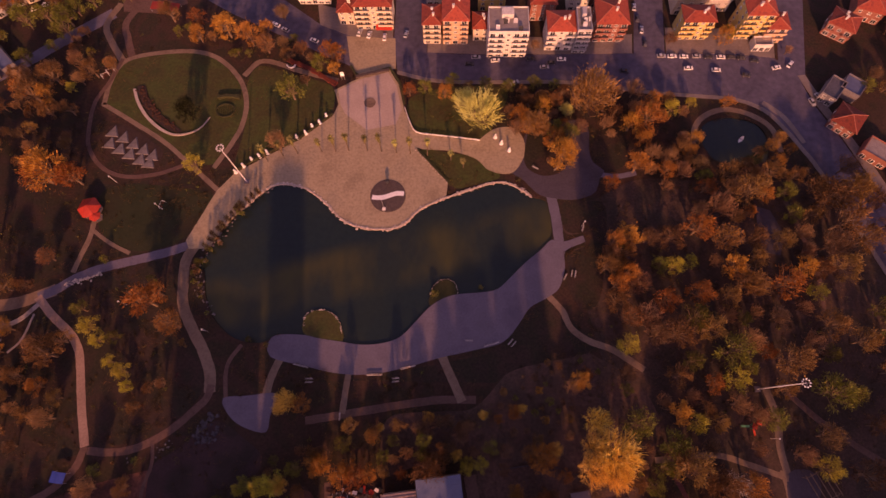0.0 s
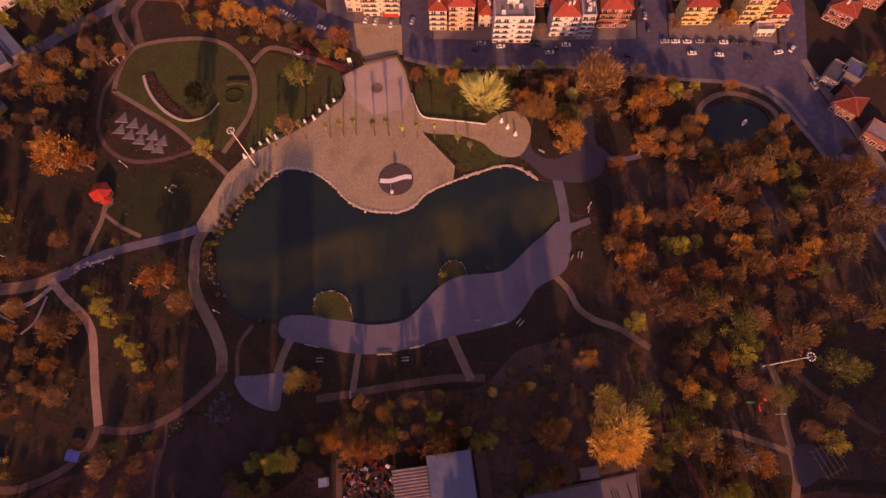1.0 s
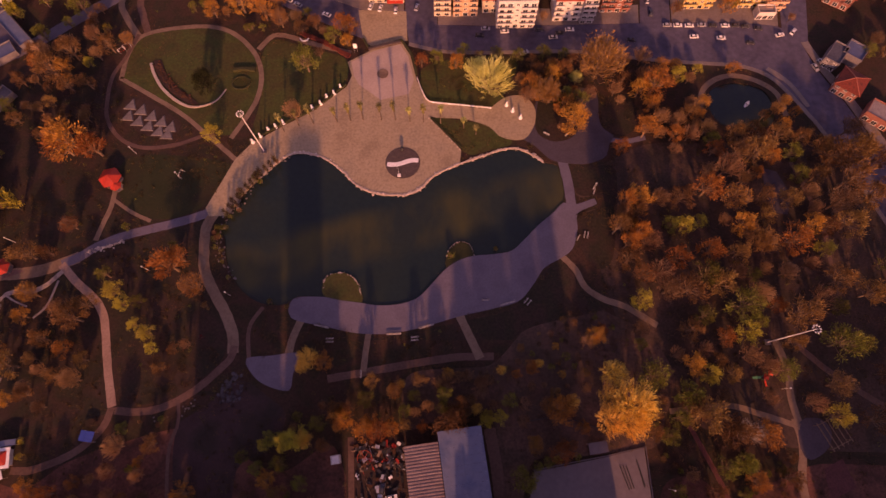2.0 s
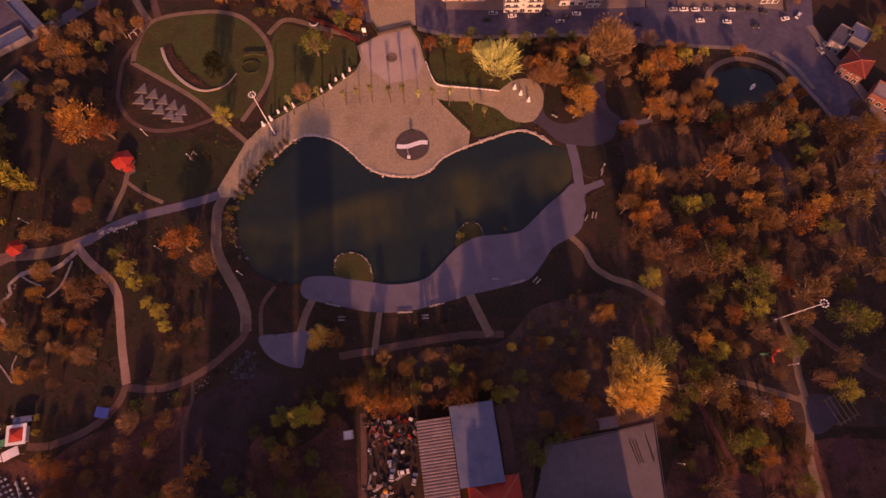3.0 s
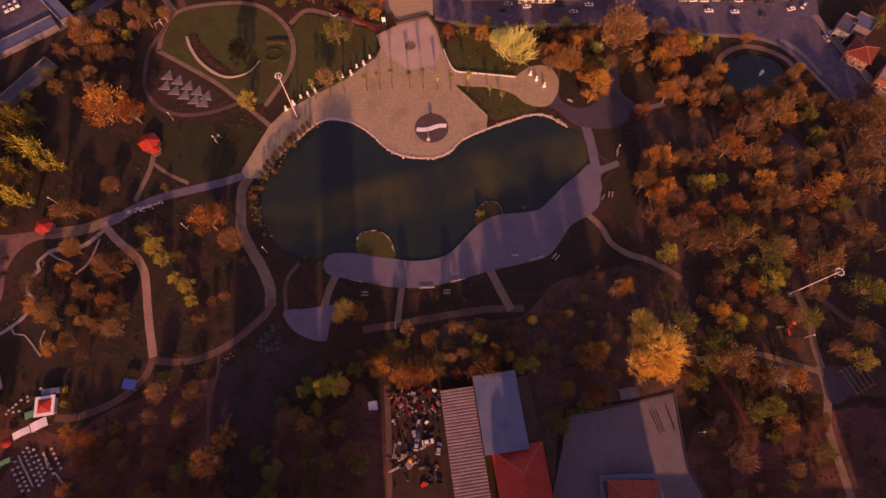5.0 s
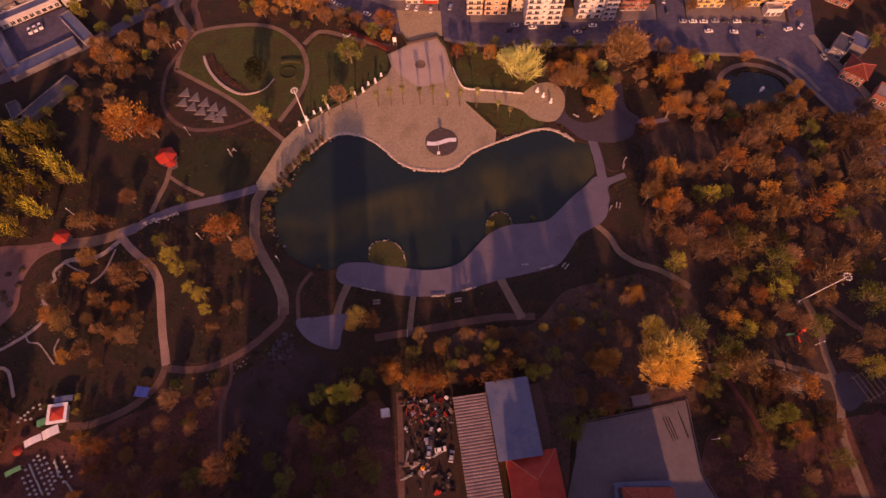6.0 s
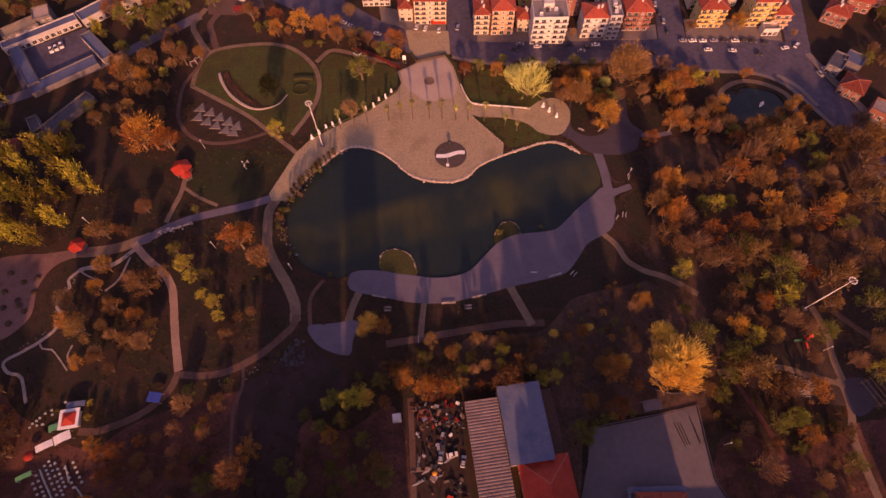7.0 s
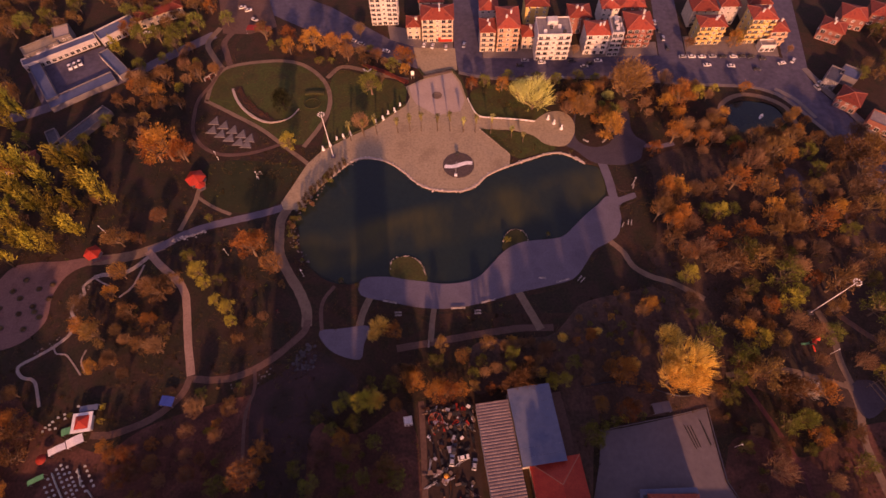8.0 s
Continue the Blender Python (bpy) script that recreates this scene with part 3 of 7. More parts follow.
for pts, w, lab in (
    ([(47.7, 96.0), (49.3, 86.2), (50.0, 74.2)], 4.2, "narrow grey path along the pond's end"),
    ([(-103.2, 73.8), (-106.8, 66.2), (-106.4, 56.4), (-104.9, 46.9), (-100.0, 37.7), (-94.1, 28.7), (-90.1, 19.9), (-89.3, 12.6)], 4.4, "curving tan path along the pond"),
    ([(-104, 73.8), (-114.5, 69.9), (-125.9, 66.6), (-139.4, 63.1), (-150.3, 58.6), (-158.5, 53.2), (-165.2, 50.1)], 3.9, "grey path between dark lawns"),
    # sunlight on this path is painted by its paler paving
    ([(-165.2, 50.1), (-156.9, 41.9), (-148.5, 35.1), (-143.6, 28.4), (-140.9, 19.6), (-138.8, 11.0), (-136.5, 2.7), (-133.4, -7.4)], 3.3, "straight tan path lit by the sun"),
    ([(-88.9, 15.5), (-90.0, 10.5), (-94.0, 6.1), (-100.5, -0.1), (-108.2, -5.2), (-116.2, -8.5), (-124.5, -9.4), (-132.1, -8.8)], 2.9, "curving reddish path in the shade"),
    ([(-133.4, -7.4), (-135.8, -15.4), (-144.8, -23.9), (-158.5, -29.6), (-167.0, -29.9)], 2.8, "reddish path to the tea garden"),
    ([(-158.5, 53.2), (-170.4, 48.4), (-179.9, 46.4), (-192.3, 45.6)], 5.0, "tan path to the paved court"),
    ([(-149.0, 84.5), (-149.4, 76.1), (-151.3, 68.5), (-153.1, 60.5)], 2.2, "slim sunlit path to the pavilion"),
    ([(-149, 79.5), (-140.4, 73.6), (-131.1, 69.1)], 1.6, "slim path across the lawn"),
    ([(-156.9, 141.5), (-156.5, 153), (-153.4, 163.5), (-146.2, 168.3), (-131.6, 171.0), (-118.0, 171.1), (-106.5, 166.9), (-95.6, 155.8), (-90.9, 143.4), (-91.2, 131.4), (-95.0, 121.1), (-101.3, 109.1)], 2.3, "tan path round the oval lawn"),
    ([(-157.5, 142), (-143.5, 133.5), (-126.0, 122.4), (-114.1, 112.5), (-97, 97.5)], 2.1, "straight path cutting across the oval"),
    ([(-153, 167), (-156.8, 153.9), (-161.2, 143.1), (-161.3, 131.0), (-159.2, 119.4), (-151.5, 109.5), (-140.5, 104.8), (-126, 106), (-113, 111)], 1.9, "shaded reddish path under the western trees"),
    ([(-148.9, 168.3), (-152.7, 178.2), (-155.5, 188.3), (-149.0, 198.7), (-136.5, 199.4)], 3.4, "reddish path leaving the oval"),
    ([(-153, 166), (-159.4, 175.2), (-164.9, 186.6), (-160.3, 200)], 3.2, "path bending away from the oval"),
    ([(-93.7, 157.5), (-87.3, 165.4), (-79.2, 164.8), (-68.0, 160.6), (-49, 155.0)], 2.6, "path along the lawn's far edge"),
    ([(-51.2, 2.3), (-38.5, 4.4), (-25.6, 6.6), (-12.6, 8.7), (0.4, 10.3), (14, 10.4)], 3.0, "broad reddish path behind the terrace"),
    ([(-62.9, 26.5), (-65.9, 18.4), (-67.4, 11.0)], 3.0, "short link path to the terrace"),
    ([(-35.6, 21.3), (-36.5, 13.8), (-37.3, 5)], 2.4, "short link path beside a bench"),
    ([(0.6, 27.4), (3.4, 21.0), (6.6, 14.2), (8.6, 9.6)], 3.4, "short link path under the trees"),
    ([(-79.0, 31.0), (-82.8, 25.4), (-83.9, 20.0), (-82.6, 10)], 1.6, "narrow path near the pond's corner"),
    ([(44.1, 51.7), (49.4, 45.5), (52.4, 38.6), (58.8, 33.5), (68.5, 29.7), (80.0, 22.1)], 2.6, "winding path into the wood"),
    ([(80.3, -10.9), (102.3, -9.0), (114.8, -12.2), (128.7, -16.9)], 2.2, "tan path crossing the eastern wood"),
    ([(127.5, -14), (128.2, -23.8), (125.4, -36.3), (126.2, -50.0), (129, -75)], 3.0, "wide tan path in the south-east"),
    ([(126.0, 15.8), (128.5, 4.5), (127.6, -5.6), (128.7, -16.9)], 2.8, "tan path past the play equipment"),
    ([(134, 14), (144.4, 3.6), (158.8, -7.3), (170, -14)], 2.4, "narrow path under dark trees"),
    ([(-108, -6), (-107.1, -13.6), (-109.0, -22.3), (-108.1, -34.8), (-106.3, -46)], 1.3, "narrow curving path between shrubs"),
    ([(-41.1, -19.2), (-40.0, -37.9), (-38.9, -70)], 2.2, "dirt lane beside the scrap yard"),
    ([(149.0, 94.6), (153.2, 78.9), (156.2, 59.9), (155.6, 46.9)], 2.0, "faint reddish track through the wood"),
    ([(70, 106.5), (78, 105.8), (86, 107.5)], 2.4, "short grey path leaving the shaded corner"),
    ([(11.3, -16.5), (13.4, -30), (14.8, -46.3)], 4.4, "dirt lane beside the blue-roofed shed"),
    ([(86, -14), (93, -30), (98, -44), (100, -62)], 1.8, "reddish path between lawns"),
):
    footpath(pts, w, lab, "deck" if "grey" in lab else "mat_red" if "between lawns" in lab else "sunlit_path" if "lit by" in lab else "earth" if ("reddish" in lab or "narrow" in lab or "dirt" in lab) else "path", z=0.05 + 0.004 * (len(lab) % 9))
STREAM = (
    ([(-164.1, 47.0), (-169.4, 41.3), (-175.3, 38.3), (-181.9, 38.4), (-185.6, 37.1)], 1.9, "broad pale stone bank of a dry stream"),
    ([(-185.6, 37.1), (-180.9, 34.4), (-175.5, 32.2)], 0.7, "pale stone edge of the dry stream's pool"),
    ([(-185.6, 37.1), (-189.0, 32.8), (-187.4, 29.3), (-190.4, 25.2), (-190.1, 20.2), (-186.8, 16.8), (-187.7, 11.2), (-192.4, 5.7), (-198.8, 1.1), (-204.5, -3.0), (-201.1, -7.2), (-195.6, -8.9), (-190.2, -18.9)], 1.25, "pale stone edge of a winding dry stream"),
    ([(-192.7, 5.3), (-190.7, 2.5), (-186.8, 2.1), (-182.7, -1.5), (-178.0, -6.5)], 0.6, "thin pale stone edge branching from the stream"),
    ([(-178.8, 3.9), (-179.5, -0.8), (-176.4, -5.4)], 0.6, "short curved stone edge in the dark turf"),
    ([(-164.9, 43.0), (-167.4, 32.5), (-171.9, 27.4)], 0.8, "stone edge along the stream's far bank"),
)
for k, (pts, w, lab) in enumerate(STREAM):
    footpath(pts, w, lab, "stream_stone", 0.22 + 0.006 * k, "stream_edge")

# ---- roads ----
ROAD_S = [(-21.3, 161.0), (-6.2, 156.8), (9.8, 155.6), (31.1, 155.7), (60.4, 155.5), (96.9, 150.3), (117.7, 148.4), (135.9, 146.5), (148.0, 141.0), (155.3, 132.0), (161.9, 120.4), (168, 108), (186, 60)]
ROAD_N = [(-22.8, 172.5), (-6.4, 171.2), (15.3, 170.0), (58.7, 170.2), (91.1, 170.8), (107.4, 171.0), (139.8, 170.6), (158.2, 168.1), (166.7, 158.5), (172.4, 141.6), (179.5, 126.9), (187, 107.1), (204, 60)]
line_s, line_n = spline(ROAD_S, 3.0), spline(ROAD_N, 3.0)
bm = bmesh.new()
slab(bm, line_s + line_n[::-1], -0.3, 0.05)
setting("road", bm, M["asphalt"], "wide asphalt street curving round the park", "road")
bm = bmesh.new()
slab(bm, [Vector(p + (0,)) for p in ((-23, 172.6), (-23, 161.2), (-44, 163.4), (-50.2, 166.4), (-76.2, 179.6), (-103.4, 193.5), (-132.3, 211.6), (-190, 250), (-180, 262), (-95.7, 216.5), (-77.5, 201.3), (-60.3, 187.8), (-45.6, 181.3), (-22.6, 180))], -0.3, 0.045)
setting("road_west", bm, M["asphalt"], "asphalt street climbing past the park", "road")
for nm, pts in (("side_street", [(-23.5, 171.5), (-7.5, 171.0), (-4, 300), (-22, 300)]), ("side_street_2", [(91.6, 170.4), (106.5, 170.6), (118, 300), (106, 300)]), ("side_street_3", [(160.0, 166.0), (170, 152), (196, 300), (178, 300)])):
    area(nm, pts, M["asphalt"], 0.04, "narrow asphalt side street between houses", "road", smooth=False)
bm = bmesh.new()
strip(bm, [p + Vector((0, -1.2, 0)) for p in line_s], 2.0, -0.2, 0.17)
setting("kerb", bm, M["pavement"], "paved kerb strip along the park's edge", "kerb")
area("pavement", [(-7.2, 171.2), (15.3, 170.1), (58.7, 170.3), (91.0, 170.9), (92, 182), (50, 180), (-7, 182)], M["pavement"], 0.16, "pavement in front of the apartment houses", smooth=False)
area("pavement", [(107.2, 171.1), (139.8, 170.7), (158.6, 168.4), (161, 185), (108.5, 186)], M["pavement"], 0.16, "pavement before the yellow houses", smooth=False)
area("pavement", [(167.5, 158.5), (173.2, 141.6), (180.3, 126.9), (188, 107.1), (204.8, 60), (209, 61), (192, 110), (184, 128.6), (177, 143), (171, 159)], M["pavement"], 0.16, "pavement along the curving street", smooth=False)
area("pavement", [(-60, 187.2), (-44.6, 180.6), (-24, 179.4), (-24, 188), (-62, 200)], M["pavement"], 0.15, "pavement before the shops", smooth=False)
area("median", [(147.5, 143), (155.7, 135.1), (162.3, 122.4), (164.0, 123.0), (157.6, 136.5), (149.0, 144.5)], M["pavement"], 0.2, "pale raised strip at the road's bend")


# ---- trees ----
def leaf_quad(vs, fs, c, size, rnd, out=None):
    a = Vector((rnd.gauss(0, 1), rnd.gauss(0, 1), rnd.gauss(0, 1))).normalized()
    if out is not None:
        a = (a * 0.75 + out).normalized()
    b = a.orthogonal().normalized()
    b.rotate(Matrix.Rotation(rnd.uniform(0, 6.28), 3, a))
    d = a.cross(b)
    i = len(vs)
    l, w = size * rnd.uniform(0.7, 1.4), size * rnd.uniform(0.45, 0.8)
    vs += [c - b * l * 0.6, c + d * w * 0.5 + a * w * 0.2, c + b * l * 0.7, c - d * w * 0.5 + a * w * 0.2]
    fs += [(i, i + 1, i + 2), (i, i + 2, i + 3)]


def from_lists(name, vs, fs, material):
    me = bpy.data.meshes.new(name)
    me.from_pydata([tuple(v) for v in vs], [], fs)
    me.materials.append(material)
    return me


def stroke(vs, fs, p, d, l, w, rnd):
    """A slim leafy spray from p along d: a pointed blade, widest past its middle."""
    side = d.cross(Vector((rnd.gauss(0, 1), rnd.gauss(0, 1), rnd.gauss(0, 1)))).normalized() * (w / 2)
    i, mid = len(vs), p + d * (l * 0.55)
    vs += [p, mid + side, p + d * l, mid - side]
    fs += [(i, i + 1, i + 2), (i, i + 2, i + 3)]


def broadleaf(seed, color, sprays=1250, blobs=19, bark="bark"):
    """A crown of radius one: trunk, forking limbs, pale twigs and slim leafy sprays that fan out from the limbs' ends."""
    rnd = random.Random(seed)
    wood, vs, fs = bmesh.new(), [], []
    tube(wood, (0, 0, -0.1), (0.02, 0, 0.75), 0.085, 0.06, 7)
    ends = []
    for i in range(blobs):
        a = i * 2.4 + rnd.uniform(-0.6, 0.6)
        k = math.sqrt((i + 0.5) / blobs)
        r = 0.80 * k * rnd.uniform(0.72, 1.2)
        z = 0.95 + 0.95 * math.sqrt(max(0, 1 - k * k)) * rnd.uniform(0.7, 1.12)
        ends.append(Vector((r * math.cos(a), r * math.sin(a), z)))
    low = [Vector((0.66 * math.cos(a), 0.66 * math.sin(a), rnd.uniform(0.6, 0.85))) for a in (rnd.uniform(0, 6.28) for _ in range(4))]
    allends = ends + low
    for e in allends:
        root = Vector((0, 0, rnd.uniform(0.45, 0.85)))
        mid = root.lerp(e, 0.5) + Vector((rnd.uniform(-0.06, 0.06), rnd.uniform(-0.06, 0.06), -0.06))
        tube(wood, root, mid, 0.032, 0.022, 4, False)
        tube(wood, mid, e, 0.022, 0.006, 3, False)
        for _ in range(4):
            t0 = mid.lerp(e, rnd.uniform(0.3, 1.0))
            d = ((e - root).normalized() + Vector((rnd.gauss(0, 0.5), rnd.gauss(0, 0.5), rnd.uniform(-0.1, 0.5)))).normalized()
            tube(wood, t0, t0 + d * rnd.uniform(0.22, 0.42), 0.009, 0.004, 3, False)
    heart = Vector((0, 0, 0.85))
    for j in range(sprays):
        e = allends[j % len(allends)]
        d = Vector((rnd.gauss(0, 1), rnd.gauss(0, 1), rnd.gauss(0, 0.8))).normalized() * rnd.random() ** 0.5
        p = e + d * (0.27 if j % 4 else 0.40)
        way = ((p - heart).normalized() * 1.1 + d * 0.6 + Vector((rnd.gauss(0, 0.45), rnd.gauss(0, 0.45), rnd.gauss(0, 0.35)))).normalized()
        stroke(vs, fs, p - way * 0.06, way, rnd.uniform(0.09, 0.21), rnd.uniform(0.032, 0.06), rnd)
    return mesh_of("trunk", wood, M[bark]), from_lists("crown", vs, fs, M[color])


def fan_tree(seed, color, leaves=750, twigs=150, wide=1.0, material="twig", spread=0.09, size=0.05, drop=0.0, slim=1.0):
    """A thin crown of many upright twigs with a few leaves along them."""
    rnd = random.Random(seed)
    wood, tw, vs, fs = bmesh.new(), bmesh.new(), [], []
    tube(wood, (0, 0, -0.1), (0, 0, 0.55 - drop), 0.07, 0.05, 7)
    for i in range(twigs):
        a, k = rnd.uniform(0, 6.28), math.sqrt(rnd.random())
        k *= 0.86 + 0.14 * math.sin(3 * a + seed) * math.sin(5 * a + 1.3 * seed)
        tip = Vector((wide * k * math.cos(a), wide * k * math.sin(a), 0.75 - drop + 1.2 * math.sqrt(max(0.0, 1 - k * k * 0.9)) * rnd.uniform(0.7, 1.05)))
        root = Vector((0, 0, rnd.uniform(0.3, 0.6) - drop * 0.75))
        mid = root.lerp(tip, 0.55) + Vector((rnd.gauss(0, 0.11), rnd.gauss(0, 0.11), rnd.gauss(-0.10 * k, 0.07)))
        if i % 8 == 0:
            tube(wood, root, mid, 0.03, 0.016, 4, False)
        tube(tw, mid, tip, 0.008, 0.004, 3, False)
        for _ in range(2):
            t0 = mid.lerp(tip, rnd.uniform(0.1, 0.8))
            tube(tw, t0, t0 + (tip - root) * 0.22 + Vector((rnd.uniform(-0.13, 0.13), rnd.uniform(-0.13, 0.13), rnd.uniform(-0.03, 0.1))), 0.006, 0.003, 3, False)
        d = (tip - mid).normalized()
        for _ in range(leaves // twigs):
            c = mid.lerp(tip, rnd.uniform(0.2, 1.0)) + Vector((rnd.uniform(-spread, spread), rnd.uniform(-spread, spread), rnd.uniform(-spread, spread)))
            way = (d + Vector((rnd.gauss(0, 0.32), rnd.gauss(0, 0.32), rnd.gauss(0, 0.3)))).normalized()
            stroke(vs, fs, c, way, size * rnd.uniform(1.6, 3.4), slim * size * rnd.uniform(0.5, 0.85), rnd)
    return mesh_of("trunk", wood, M["bark"]), mesh_of("limb", tw, M[material]), from_lists("crown", vs, fs, M[color])


def poplar(seed, color="poplar", leaves=760):
    """A tall narrow crown, radius one, six high, of steep feathery sprays."""
    rnd = random.Random(seed)
    wood, vs, fs = bmesh.new(), [], []
    tube(wood, (0, 0, -0.1), (0, 0, 4.2), 0.10, 0.02, 6)
    for i in range(34):
        z = rnd.uniform(0.1, 3.6)
        a = i * 2.4
        r = 0.95 * math.sin(math.pi * min(1, (z + 0.7) / 4.8)) ** 0.6 * rnd.uniform(0.5, 1.15)
        e = Vector((r * math.cos(a), r * math.sin(a), z + 1.0))
        tube(wood, (0, 0, z), e, 0.035, 0.008, 3, False)
        for _ in range(leaves // 34):
            c = Vector((0, 0, z)).lerp(e, rnd.uniform(0.35, 1.1)) + Vector((rnd.gauss(0, 0.10), rnd.gauss(0, 0.10), rnd.gauss(0, 0.25)))
            way = (e - Vector((0, 0, z)) + Vector((rnd.gauss(0, 0.4), rnd.gauss(0, 0.4), rnd.gauss(0.3, 0.4)))).normalized()
            stroke(vs, fs, c, way, rnd.uniform(0.2, 0.42), rnd.uniform(0.06, 0.12), rnd)
    return mesh_of("trunk", wood, M["dark_bark"]), from_lists("crown", vs, fs, M[color])


LOOK = {
    "orange": "broad autumn tree with a loose orange crown",
    "rust": "autumn tree with dull rust-red leaves",
    "gold": "tree with a golden crown, toned bright as in sunlight",
    "yellow": "bright yellow-leaved autumn tree",
    "olive": "tree still in olive-green leaf",
    "poplar": "tall slender poplar turning yellow",
    "bare": "half-bare tree with a fan of pale twigs",
}
template = {}
for color in ("orange", "rust", "olive", "yellow"):
    template[color] = [broadleaf(10 + i * 7 + len(color), color) for i in range(3)]
template["gold"] = [fan_tree(77 + i, "gold", 1890, 210, 1.0, "gold_spray", 0.03, 0.06, 0.1, 0.42) for i in range(2)]
template["orange"].append(fan_tree(71, "orange", 1200, 180, 1.0, "bark"))
template["rust"].append(fan_tree(72, "rust", 1000, 160, 1.0, "bark"))
template["bare"] = [fan_tree(40 + i, "bare") for i in range(3)]
template["brush"] = [fan_tree(60 + i, "pale_yellow", 1540, 220, 1.0, "pale_spray", 0.02, 0.046, 0.38, 0.62) for i in range(2)]
template["poplar"] = [poplar(90 + i) for i in range(2)]
template["cypress"] = [poplar(95, "scrub", 900)]
LOOK["cypress"] = "small dark cypress at the edge of the plaza"
template["crimson"] = [broadleaf(33, "crimson", 500)]
LOOK["crimson"] = "small shrub with crimson leaves"
# near-black tree added to cast the dark cone on the oval lawn
template["cedar"] = [broadleaf(37, "cedar", 3000, 26, "dark_bark")]
LOOK["cedar"] = "dark broad cedar on the oval lawn"
template["white"] = [fan_tree(85, "bare", 0, 90, 1.0, "white_twig")]
LOOK["white"] = "leafless tree with whitish branches"
template["fan"] = [fan_tree(83, "fan_brown", 1680, 280, 1.0, "twig", drop=0.34)]
LOOK["fan"] = "broad tree with a fan of orange-brown sprays"
LOOK["brush"] = "bushy tree with upright pale yellow sprays"
made = {}
tree_rnd = random.Random(5)


def tree(kind, x, y, r, z=0.0):
    i = tree_rnd.randrange(len(template[kind]))
    sq = tree_rnd.uniform(1.0, 1.25)
    m = Matrix.Translation((x, y, z)) @ Matrix.Rotation(tree_rnd.uniform(0, 6.28), 4, "Z") @ Matrix.Diagonal((r, r, r * sq, 1))
    if (kind, i) not in made:
        t = thing("tree", Matrix(), LOOK[kind], "tree", kind + " trees")
        names = ("trunk", "crown") if len(template[kind][i]) == 2 else ("trunk", "limb", "crown")
        for nm, me in zip(names, template[kind][i]):
            part(nm, me, None, t)
        made[kind, i] = t
        t.matrix_basis = m
        return t
    src = made[kind, i]
    keep = src.matrix_basis.copy()
    src.matrix_basis = Matrix()
    c = copy_thing(src, m)
    src.matrix_basis = keep
    return c


